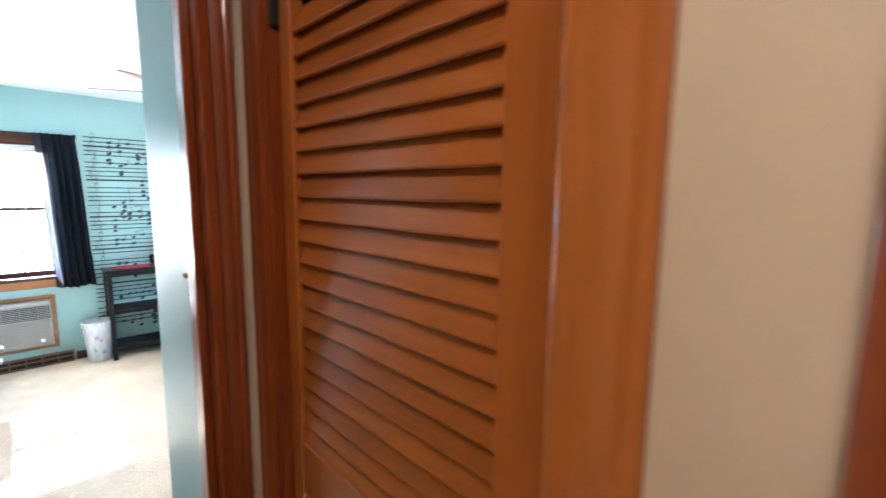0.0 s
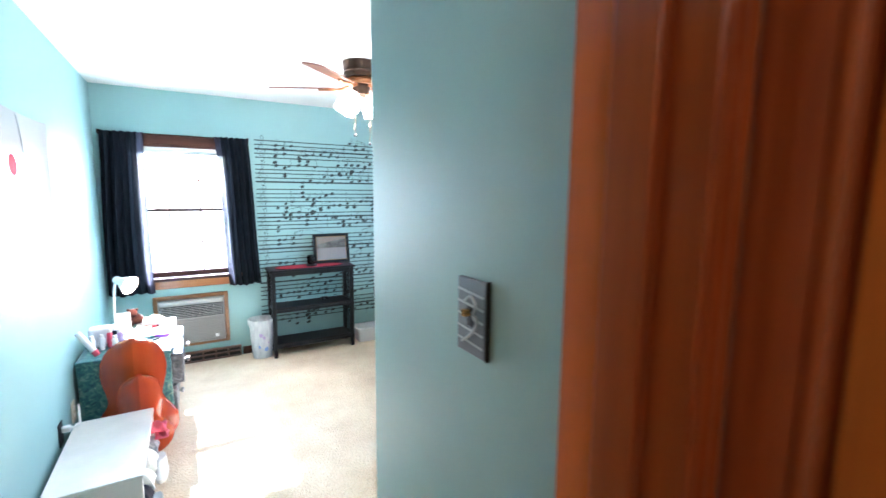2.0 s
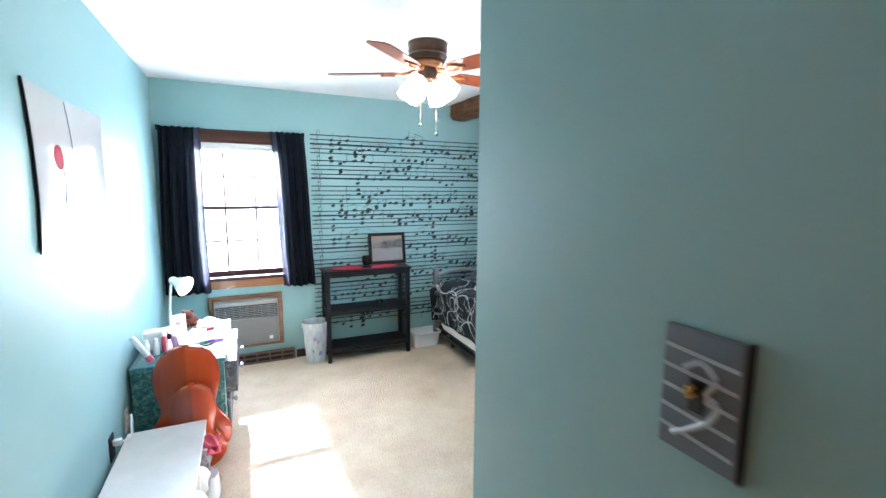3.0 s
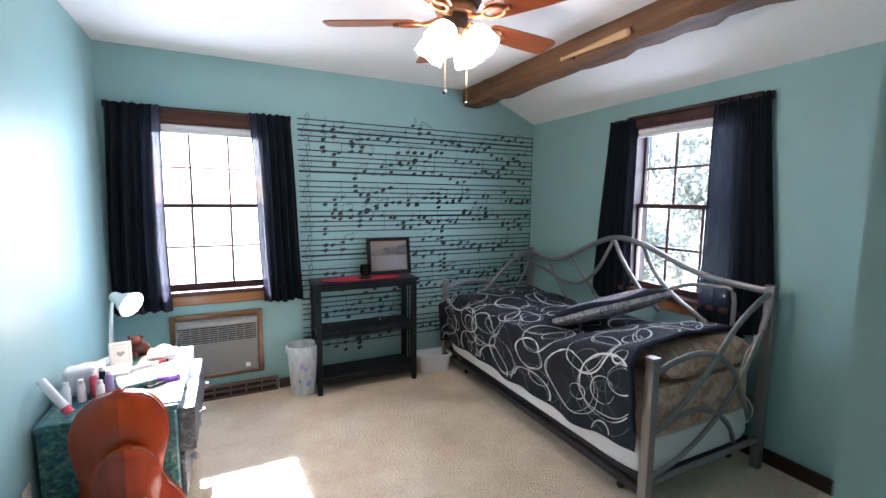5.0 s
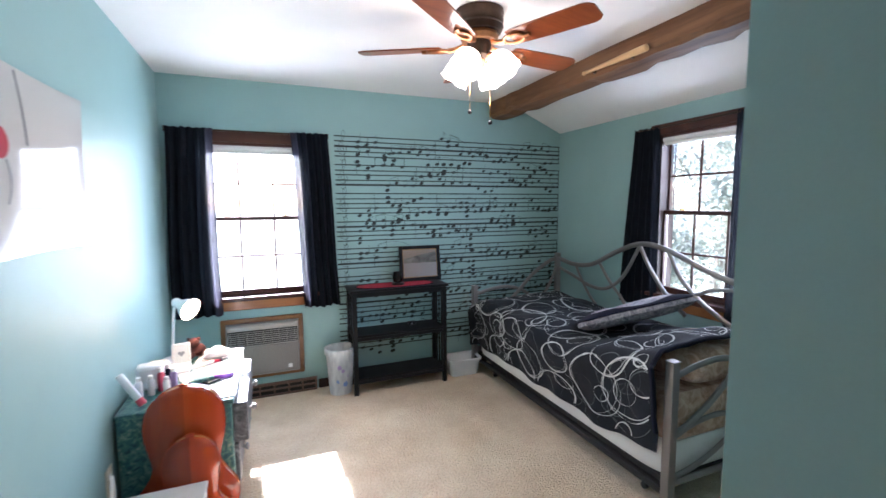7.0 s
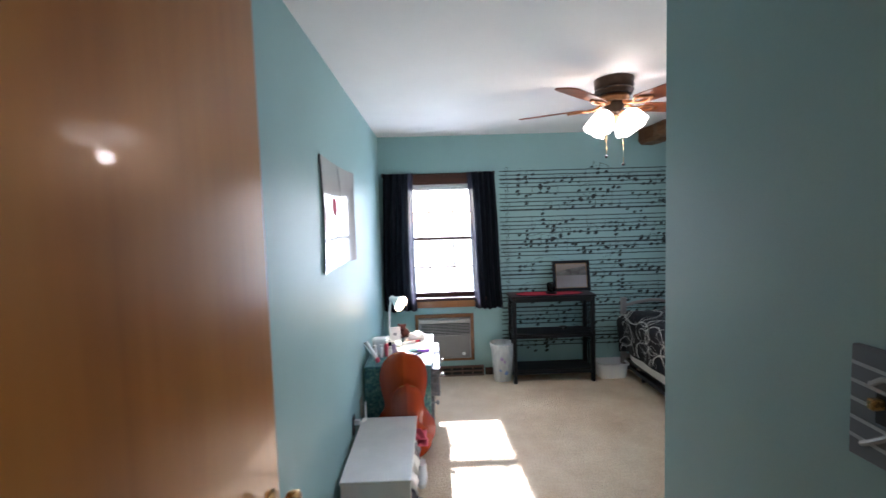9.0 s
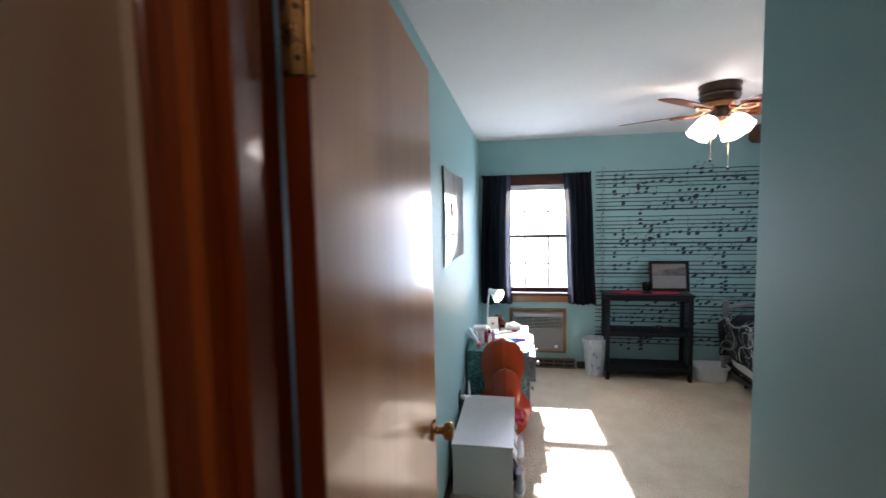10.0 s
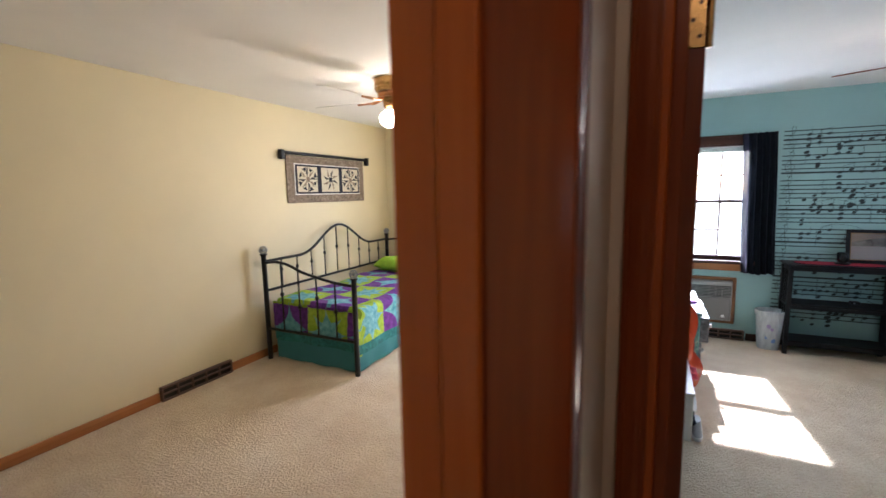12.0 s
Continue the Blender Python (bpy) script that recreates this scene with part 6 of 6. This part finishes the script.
# ---- cello bodies leaning on the desk ----
def cello(cx, y0, y1, h, wl, ww, wu, depth, label):
    t = thing("cello_body", (cx, (y0 + y1) / 2, 0), label, "cello", "cello bodies")

    def half(s):
        if s < 0.26:
            return wl * math.sqrt(max(0, 1 - ((0.26 - s) / 0.26) ** 2))
        if s < 0.50:
            k = (s - 0.26) / 0.24
            return wl + (ww - wl) * (0.5 - 0.5 * math.cos(math.pi * k))
        if s < 0.74:
            k = (s - 0.50) / 0.24
            return ww + (wu - ww) * (0.5 - 0.5 * math.cos(math.pi * k)) ** 0.8
        return wu * max(0, 1 - ((s - 0.74) / 0.26) ** 2.3) ** 0.5

    def slab(grow, d0, d1, arch):
        bm = bmesh.new()
        rings = []
        ns, nx = 60, 18
        front, back = [], []
        for i in range(ns + 1):
            s = i / ns
            w = max(0.004, half(s) + grow)
            z = 0.004 + h * s + (grow if i == ns else 0)
            yy = y0 + (y1 - y0) * s
            fr, bk = [], []
            for j in range(nx + 1):
                q = 2 * j / nx - 1
                a = arch * (1 - q ** 4) * min(1, w / 0.08)
                fr.append(bm.verts.new((cx + w * q, yy + d0 - a, z)))
                bk.append(bm.verts.new((cx + w * q, yy + d1, z)))
            front.append(fr)
            back.append(bk)
        for i in range(ns):
            for j in range(nx):
                bm.faces.new((front[i][j], front[i][j + 1], front[i + 1][j + 1], front[i + 1][j]))
                bm.faces.new((back[i][j], back[i + 1][j], back[i + 1][j + 1], back[i][j + 1]))
            for g in (0, nx):
                bm.faces.new((front[i][g], front[i + 1][g], back[i + 1][g], back[i][g]))
        bm.faces.new(front[-1] + back[-1][::-1])
        bm.faces.new(front[0] + back[0][::-1])
        return bm

    for sg, mt_c, lb in ((-1, M_CELLO_DARK, "darker half of the two-piece back"), (1, M_CELLO, "")):
        half_b = slab(0.004, 0.0, 0.005, 0.014)
        bmesh.ops.bisect_plane(half_b, geom=half_b.verts[:] + half_b.edges[:] + half_b.faces[:], plane_co=(cx, 0, 0), plane_no=(sg, 0, 0), clear_inner=True)
        part("back_plate", half_b, mt_c, t, lb, True)
    part("ribs", slab(0.0, 0.0055, depth - 0.0055, 0.0), M_CELLO_SIDE, t, "lighter bent ribs", True)
    part("front_plate", slab(0.004, depth - 0.005, depth, 0.0), M_CELLO, t, "", True)
    part("heel_button", B(cx - 0.018, cx + 0.018, y1 + 0.001, y1 + 0.030, h - 0.004, h + 0.014, 0.006, 2), M_CELLO, t)
    part("edge_bead", tube(bmesh.new(), [(cx + sg * (half(s) + 0.004), y0 + (y1 - y0) * s + 0.002, 0.006 + h * s) for sg, s in [(-1, i / 40) for i in range(1, 40)] + [(1, 1 - i / 40) for i in range(1, 40)]], 0.0035, 6), M_CELLO, t, "", True)
    return t


cello(0.296, 3.505, 3.555, 0.700, 0.205, 0.128, 0.157, 0.040, "large reddish-brown varnished cello body leaning on the desk")
cello(0.322, 3.442, 3.468, 0.497, 0.152, 0.092, 0.107, 0.034, "small orange-brown varnished cello body in front of another")

# ---- low white cabinet ----
wc = thing("low_white_cabinet", (0.21, 3.07, 0), "low white cabinet with open shelves along the wall", "cabinet")
cx0, cx1, cy0, cy1, ctz = 0.030, 0.382, 2.722, 3.425, 0.313
part("top", B(cx0 - 0.004, cx1 + 0.006, cy0 - 0.006, cy1 + 0.006, ctz - 0.018, ctz, 0.003), M_WHITETOP, wc)
part("end_panel", B(cx0, cx1, cy0, cy0 + 0.018, 0.0, ctz - 0.0185, 0.002), M_WHITE, wc)
part("end_panel", B(cx0, cx1, cy1 - 0.018, cy1, 0.0, ctz - 0.0185, 0.002), M_WHITE, wc)
part("divider", B(cx0 + 0.013, cx1 - 0.004, 3.06, 3.078, 0.0385, ctz - 0.0185), M_WHITE, wc)
part("bottom", B(cx0 + 0.013, cx1 - 0.002, cy0 + 0.0185, cy1 - 0.0185, 0.02, 0.038), M_WHITE, wc)
part("back", B(cx0, cx0 + 0.012, cy0 + 0.0185, cy1 - 0.0185, 0.0, ctz - 0.0185), M_WHITE, wc)
for y0, y1, lb, mt3 in ((2.76, 2.90, "dark folded cloth stuffed in the cabinet", M_NAVYCLOTH), (2.92, 3.04, "white crumpled cloth hanging from the cabinet", M_SHEET), (3.10, 3.24, "white crumpled cloth in the cabinet", M_SHEET), (3.27, 3.39, "grey cloth in the cabinet", M_GREYPATTERN)):
    cl = thing("folded_cloth", (0.25, (y0 + y1) / 2, 0.04), lb, "cloth", "cloths in the cabinet")
    part("fold", cushion(0.245, (y0 + y1) / 2, 0.105, 0.165, (y1 - y0) / 2, 0.16), mt3, cl, "", True)
pk = thing("pink_cloth", (0.40, 3.33, 0.22), "pink ribbon cloth hanging out of the cabinet", "cloth")
part("fold", cushion(0.402, 3.34, 0.225, 0.05, 0.055, 0.035), M_PINK, pk, "", True)
part("end", cushion(0.425, 3.32, 0.185, 0.035, 0.04, 0.03), M_PINK, pk, "", True)
for y, s in ((3.22, 1.0), (2.83, -1.0)):
    so = thing("shoe", (0.44, y, 0), "white sneaker on the carpet beside the cabinet" if s > 0 else "grey sneaker on the carpet beside the cabinet", "shoe", "shoes by the cabinet")
    mu = M_PLASTIC if s > 0 else M_GREYITEM
    part("sole", loft([rsq(0.418, y, 0.030, 0.095, 0.0, 28, 0.8), rsq(0.418, y, 0.033, 0.100, 0.012, 28, 0.8), rsq(0.418, y, 0.031, 0.097, 0.024, 28, 0.8)], True, True), M_WHITE, so, "white rubber sole", True)
    part("upper", loft([rsq(0.418, y, 0.030, 0.095, 0.0245, 28, 0.8), rsq(0.418, y + 0.012, 0.028, 0.080, 0.05, 28, 0.8), rsq(0.418, y + 0.035, 0.024, 0.052, 0.075, 28, 0.8), rsq(0.418, y + 0.04, 0.022, 0.045, 0.09, 28, 0.8)], True, True), mu, so, "", True)


# ---- wall things ----
def plate(name, label, f, u0, u1, z0, z1, material):
    t = thing(name, f((u0 + u1) / 2, 0, z0), label, "outlet", "wall plates")
    part("plate", mbox(f, u0, u1, -0.006, -0.0005, z0, z1, 0.002), material, t)
    for z in ((z0 * 2 + z1) / 3, (z0 + z1 * 2) / 3):
        part("socket", mbox(f, (u0 + u1) / 2 - 0.014, (u0 + u1) / 2 + 0.014, -0.0085, -0.0062, z - 0.012, z + 0.012, 0.001), M_WHITE if material is M_CREAM else M_BLACK, t)
    return t


west = lambda u, d, z: (-d, u, z)
o1 = plate("power_outlet", "dark power outlet with a white plug in it", west, 3.21, 3.285, 0.29, 0.41, M_BLACKWOOD)
part("plug", B(0.009, 0.045, 3.235, 3.262, 0.355, 0.385, 0.004), M_WHITE, o1, "white plug")
part("cord", tube(bmesh.new(), spline([(0.045, 3.248, 0.37), (0.07, 3.30, 0.36), (0.06, 3.37, 0.39), (0.05, 3.42, 0.42), (0.045, 3.45, 0.36), (0.035, 3.47, 0.2), (0.03, 3.48, 0.02)], 7), 0.0055, 6), M_WHITE, o1, "", True)
plate("power_outlet", "cream power outlet beside the desk", west, 3.50, 3.575, 0.28, 0.40, M_CREAM)

sw = thing("light_switch", (1.09, 1.1310, 1.28), "black switch plate with white stave lines and a brass toggle", "switch")
part("plate", B(1.0785, 1.0895, 1.0860, 1.1760, 1.282, 1.428, 0.002), surface("slate_plate", (0.115, 0.135, 0.155), 0.4), sw)
part("rim", B(1.0795, 1.0893, 1.0820, 1.0855, 1.280, 1.430, 0.001), M_BLACK, sw)
for k in range(5):
    m = Matrix.Translation((1.0775, 1.1310, 1.402 - 0.024 * k)) @ Matrix.Rotation(radians(4), 4, "X")
    part("stave_line", lean(B(-0.0004, 0.0008, -0.042, 0.042, -0.0022, 0.0022), m), M_STAVE, sw)
part("motif", tube(bmesh.new(), spline([(1.0772, y, z) for y, z in ((1.148, 1.384), (1.129, 1.395), (1.112, 1.380), (1.122, 1.362), (1.108, 1.355), (1.116, 1.334), (1.138, 1.315), (1.157, 1.302))], 6), 0.0036, 5), M_STAVE, sw, "pale curling ornament")
part("slot", B(1.0765, 1.0784, 1.1240, 1.1400, 1.338, 1.375), M_BLACK, sw)
part("toggle", B(1.060, 1.0763, 1.1270, 1.1370, 1.358, 1.372, 0.002), M_BRASS, sw, "small brass toggle")

# framed print with curved sides
ar = thing("curved_wall_print", (0.0, 3.12, 1.36), "glossy white flower print with inward-curving edges on the wall", "wall art")


def print_place(u, v, d=0.0):
    """u along the wall, v upwards; the sides curve inwards, the middle of the sheet bows off the wall."""
    a, b = 2 * u - 1, 2 * v - 1
    y = 3.138 + a * (0.425 - 0.030 * (1 - b * b))
    z = 1.645 + b * (0.287 - 0.012 * (1 - a * a))
    return (0.013 + 0.016 * (1 - a * a) * (1 - b * b) + d, y, z)


M_PRINT = surface("glossy_print", (0.55, 0.54, 0.52), 0.09, vary=0.02, scale=2, bump=0, spec=0.35)
part("sheet", sheet(lambda u, v: print_place(u, v), 30, 24), M_PRINT, ar, "", True)
part("backing", sheet(lambda u, v: print_place(u, v, -0.006), 20, 16), M_BLACK, ar, "dark backing", True)
for pts in ([(0, k / 20) for k in range(21)], [(1, k / 20) for k in range(21)], [(k / 20, 0) for k in range(21)], [(k / 20, 1) for k in range(21)]):
    part("edge", tube(bmesh.new(), [print_place(u, v, -0.005) for u, v in pts], 0.0025, 6), M_BLACK, ar, "", True)
part("flower", sheet(lambda u, v: print_place(0.22 + 0.055 * (u * 2 - 1) * math.sqrt(max(0, 1 - (2 * v - 1) ** 2)), 0.58 + 0.085 * (2 * v - 1), 0.0012), 10, 12), M_RED, ar, "red poppy shape")
part("stalk", tube(bmesh.new(), [print_place(0.25 + 0.02 * math.sin(k * 0.4), 0.50 - 0.028 * k, 0.001) for k in range(9)], 0.0022, 5), M_GREYITEM, ar)
part("upright_line", tube(bmesh.new(), [print_place(0.40, 0.98 - 0.03 * k, 0.001) for k in range(14)], 0.0022, 5), M_GREYITEM, ar)
part("hanger", B(0.0005, 0.006, 3.10, 3.14, 1.80, 1.83), M_BRONZE, ar)

# unseen glowing dome added on the hall ceiling behind the camera as fill light
hl = thing("added_hall_light", (0.45, -0.35, H), "unseen round glowing dome added to light the hall", "ceiling lamp")
part("base", lathe(bmesh.new(), (0.45, -0.35, H), [(0.001, -0.0005), (0.20, -0.0005), (0.20, -0.02), (0.001, -0.021)], 32), M_BRASS, hl, "", True)
part("dome", lathe(bmesh.new(), (0.45, -0.35, H), [(0.188, -0.0215), (0.184, -0.055), (0.140, -0.095), (0.075, -0.116), (0.001, -0.122)], 32), M_HALL_FILL, hl, "glowing frosted dome", True)

# ---- side room ----
b2 = thing("black_daybed", (-2.65, 3.75, 0), "black wrought-metal daybed with ball finials", "daybed")
bx_b, bx_f, by_n, by_f = -3.155, -2.125, 2.70, 4.80


def rod(name, pts, r, parent=b2, n=8):
    return part(name, tube(bmesh.new(), pts, r, n), M_BLACK, parent, "", True)


for x, y, z in ((bx_b, by_n, 1.005), (bx_b, by_f, 1.005), (bx_f, by_n, 0.845), (bx_f, by_f, 0.845)):
    p = part("post", cyl(bmesh.new(), (x, y, 0), (x, y, z), 0.023, n=14), M_BLACK, b2, "", True)
    part("collar", cyl(bmesh.new(), (x, y, z), (x, y, z + 0.012), 0.034, n=16), M_BLACK, p, "", True)
    fb = bmesh.new()
    for k in range(4):
        a = math.pi * k / 4
        tube(fb, [(x + 0.034 * math.cos(t) * math.cos(a), y + 0.034 * math.cos(t) * math.sin(a), z + 0.048 + 0.034 * math.sin(t)) for t in (2 * math.pi * i / 16 for i in range(17))], 0.005, 5)
    ball(fb, (x, y, z + 0.048), 0.018)
    part("finial", fb, M_GREYITEM, p, "open wire ball finial", True)
for y in (by_n, by_f):
    top = lambda x: 0.93 - 0.14 * (0.5 - 0.5 * math.cos(math.pi * (x - bx_b) / (bx_f - bx_b))) + 0.03 * math.sin(math.pi * min(1, (x - bx_b) / 0.45))
    rod("end_rail", [(bx_b + (bx_f - bx_b) * k / 20, y, top(bx_b + (bx_f - bx_b) * k / 20)) for k in range(21)], 0.013)
    rod("end_rail", [(bx_b, y, 0.30), (bx_f, y, 0.30)], 0.013)
    for k in range(1, 5):
        x = bx_b + (bx_f - bx_b) * k / 5
        s = rod("spindle", [(x, y, 0.30), (x, y, top(x))], 0.008)
        part("knuckle", ball(bmesh.new(), (x, y, 0.55 + 0.10 * (k % 2)), 0.018, 1, 1, 1.3, 10, 7), M_BLACK, s, "", True)
arch = lambda y: 0.945 + 0.27 * max(0, math.cos(math.pi * min(1, abs(y - 3.80) / 0.66)) * 0.5 + 0.5) ** 1.15
rod("back_rail", [(bx_b, by_n + (by_f - by_n) * k / 50, arch(by_n + (by_f - by_n) * k / 50)) for k in range(51)], 0.014)
rod("back_rail", [(bx_b, by_n, 0.665), (bx_b, by_f, 0.665)], 0.013)
for k in range(1, 10):
    y = by_n + (by_f - by_n) * k / 10
    s = rod("spindle", [(bx_b, y, 0.665), (bx_b, y, arch(y))], 0.007)
    part("knuckle", ball(bmesh.new(), (bx_b, y, (0.665 + arch(y)) / 2 + 0.03), 0.016, 1, 1, 1.4, 10, 7), M_BLACK, s, "", True)
part("mattress", loft([rsq(-2.64, 3.75, 0.47, 1.0, 0.20, 60, 0.14), rsq(-2.64, 3.75, 0.485, 1.012, 0.24, 60, 0.14), rsq(-2.64, 3.75, 0.485, 1.012, 0.50, 60, 0.14), rsq(-2.64, 3.75, 0.46, 0.99, 0.53, 60, 0.14)], True, True), M_SHEET, b2, "", True)


def draped(u, v):
    """The patchwork quilt: over the top and down the front and the foot."""
    y = 2.725 + 2.05 * u
    s = v * 1.28
    drop = 0.0
    top = 0.575 + 0.012 * math.sin(11 * u + 4 * v) + noise.noise(Vector((y * 5, s * 5, 1))) * 0.012
    if u < 0.02:
        top -= 0.06
    if s < 0.93:
        return (-3.10 + s, y, top)
    k = s - 0.93
    return (-3.10 + 0.93 + 0.05 * min(1, k / 0.06) + 0.012 * math.sin(23 * u), y, top - max(0, k - 0.02) * 1.05)


q2 = thing("patchwork_quilt", (-2.6, 3.75, 0.55), "purple, lime and teal star patchwork quilt over the daybed", "quilt")
part("patchwork", sheet(draped, 70, 44, lambda u, v: (u * 2.05, v * 1.28)), M_QUILT, q2, "", True)
part("foot_drop", sheet(lambda u, v: (-3.10 + 0.96 * u, 2.722 - 0.012 * math.sin(15 * u) * v, 0.57 - 0.27 * v), 40, 10, lambda u, v: (-0.27 * v, u * 0.93)), M_QUILT, q2, "", True)
part("border", sheet(lambda u, v: (-3.09 + 0.95 * u, 2.721 - 0.012 * math.sin(15 * u), 0.299 - 0.10 * v), 40, 4), M_TEALCLOTH, q2, "teal batik border", True)
part("front_border", sheet(lambda u, v: (-2.117 + 0.012 * math.sin(23 * u), 2.725 + 2.05 * u, 0.262 - 0.085 * v), 40, 4), M_TEALCLOTH, q2, "teal batik border", True)
sk = thing("bed_skirt", (-2.6, 3.75, 0), "plain teal bed skirt below the quilt", "bed skirt")
part("foot_side", sheet(lambda u, v: (-3.09 + 0.94 * u, 2.735 + 0.01 * math.sin(19 * u) * v, 0.30 - 0.285 * v), 40, 6), M_SKIRT, sk, "", True)
part("front_side", sheet(lambda u, v: (-2.142 + 0.01 * math.sin(37 * u) * v, 2.735 + 2.03 * u, 0.30 - 0.285 * v), 60, 6), M_SKIRT, sk, "", True)
lp = thing("lime_pillow", (-2.8, 4.45, 0.57), "lime green pillow at the head of the daybed", "pillow")
part("case", cushion(-2.75, 4.50, 0.66, 0.30, 0.20, 0.17), M_LIME, lp, "", True)

wq = thing("quilted_wall_hanging", (-3.24, 3.78, 1.48), "navy and cream quilted wall hanging with three star blocks", "wall hanging")
W = lambda y0, y1, d0, d1, z0, z1, bev=0.0: B(-3.249 + d0, -3.249 + d1, y0, y1, z0, z1, bev)
part("border", W(3.13, 4.43, 0.0, 0.016, 1.475, 1.965, 0.004), M_TAUPE_PATCH, wq, "brown patterned border")
part("inner_edge", W(3.235, 4.33, 0.0165, 0.019, 1.56, 1.885), M_WHITE, wq)
part("field", W(3.245, 4.32, 0.0192, 0.022, 1.57, 1.875), M_NAVYPATCH, wq, "navy ground")
part("rod", cyl(bmesh.new(), (-3.222, 3.06, 1.985), (-3.222, 4.50, 1.985), 0.016, n=12), M_BLACK, wq, "", True)
for y in (3.07, 4.49):
    part("bracket", W(y - 0.025, y + 0.025, 0.0, 0.05, 1.915, 2.01, 0.006), M_BLACK, wq, "dark wooden bracket")


def patch_poly(corners, d0, d1):
    """A flat cloth patch from its corners on the wall (y, z)."""
    pb = bmesh.new()
    low = [pb.verts.new((-3.249 + d0, y, z)) for y, z in corners]
    high = [pb.verts.new((-3.249 + d1, y, z)) for y, z in corners]
    pb.faces.new(high)
    pb.faces.new(low[::-1])
    for q in range(len(corners)):
        w = (q + 1) % len(corners)
        pb.faces.new((low[q], low[w], high[w], high[q]))
    return pb


for c, mode in ((3.42, 0), (3.785, 1), (4.145, 2)):
    zc, s = 1.7225, 0.133
    part("block", W(c - s * 1.12, c + s * 1.12, 0.0222, 0.0242, zc - s, zc + s), M_CREAM, wq, "cream patch")
    for k in range(8):
        a = math.pi / 4 * k + (0.0 if mode != 1 else math.pi / 8)
        r = s * (1.0 if k % 2 == 0 else 0.92)
        at = lambda t, q: (c + 1.1 * q * math.cos(t), zc + q * math.sin(t))
        part("patch", patch_poly([at(a, s * 0.22), at(a + 0.42, s * 0.50), at(a, r)], 0.0244, 0.0262), (M_NAVYPATCH, M_TAUPE_PATCH)[(k + mode) % 2], wq)
        if mode != 1:
            part("patch", patch_poly([at(a + 0.12, r * 0.98), at(a + 0.40, s * 0.62), at(a + 0.62, r)], 0.0244, 0.0262), M_NAVYPATCH, wq)
    part("patch", W(c - s * 0.2, c + s * 0.2, 0.0264, 0.0280, zc - s * 0.2, zc + s * 0.2), (M_TAUPE_PATCH, M_NAVYPATCH)[mode % 2], wq)
fan2 = ceiling_fan(-1.775, 2.80, 42, M_WHITE, "white ceiling fan with a lit round globe", M_BRASS, 0.66)
part("globe", ball(bmesh.new(), (-1.775, 2.80, H - 0.30), 0.085, 1, 1, 0.8, 24, 14), M_LAMPGLASS2, fan2, "glowing round globe", True)

# ---- outdoors ----
gr = B(-300, 300, 5.6, 500, -3.2, -3.0)
box(gr, 4.0, 300, -300, 5.6, -3.2, -3.0)
solid("ground", gr, M_GRASS, "sunlit lawn far below the windows", "ground", "structure")


def tree(x, y, h, spread, seed, leaves):
    r = random.Random(seed)
    t = thing("tree", (x, y, -3.0), "leafy garden tree seen through the window", "tree", "garden trees")
    bm = bmesh.new()
    trunk = [Vector((x + 0.15 * math.sin(k * 0.8 + seed), y + 0.15 * math.cos(k * 0.7), -3.0 + h * 0.62 * k / 6)) for k in range(7)]
    tube(bm, trunk, 0.2, 8, 1.0, [0.24 - 0.026 * k for k in range(7)])
    tips = []
    for k in range(13):
        a, b = r.uniform(0, 6.28), trunk[r.randint(2, 6)]
        e = b + Vector((math.cos(a) * spread * r.uniform(0.5, 1), math.sin(a) * spread * r.uniform(0.5, 1), h * r.uniform(0.08, 0.36)))
        mid = (b + e) / 2 + Vector((0, 0, 0.25))
        tube(bm, [b, mid, e], 0.05, 6, 1.0, [0.075, 0.045, 0.015])
        tips += [mid, e, (mid + e) / 2]
        for q in range(3):
            e2 = mid.lerp(e, r.random()) + Vector((r.uniform(-1, 1), r.uniform(-1, 1), r.uniform(-0.3, 0.7))) * spread * 0.4
            tube(bm, [mid.lerp(e, 0.4), e2], 0.02, 5, 1.0, [0.025, 0.008])
            tips.append(e2)
    part("trunk", bm, M_BARK, t, "", True)
    verts, faces = [], []
    for k in range(leaves):
        c = r.choice(tips) + Vector((r.gauss(0, 0.34), r.gauss(0, 0.34), r.gauss(0, 0.28)))
        n = Vector((r.uniform(-1, 1), r.uniform(-1, 1), r.uniform(-0.2, 1))).normalized()
        u = n.orthogonal().normalized()
        v = n.cross(u)
        s = r.uniform(0.03, 0.075)
        i = len(verts)
        verts += [tuple(c + u * s), tuple(c + v * s * 0.55), tuple(c - u * s), tuple(c - v * s * 0.55)]
        faces.append((i, i + 1, i + 2, i + 3))
    o = Vector((x, y, -3.0))
    me = bpy.data.meshes.new("crown")
    me.from_pydata([tuple(Vector(v) - o) for v in verts], [], faces)
    me.materials.append(M_LEAF)
    cr = new("crown", me)
    cr.parent = t
    return t


tree(9.5, 5.6, 7.2, 2.3, 3, 24000)
tree(12.0, 9.5, 8.0, 2.6, 4, 24000)
tree(8.5, 9.3, 6.4, 1.9, 6, 16000)
tree(15.0, 7.6, 8.6, 2.8, 5, 20000)
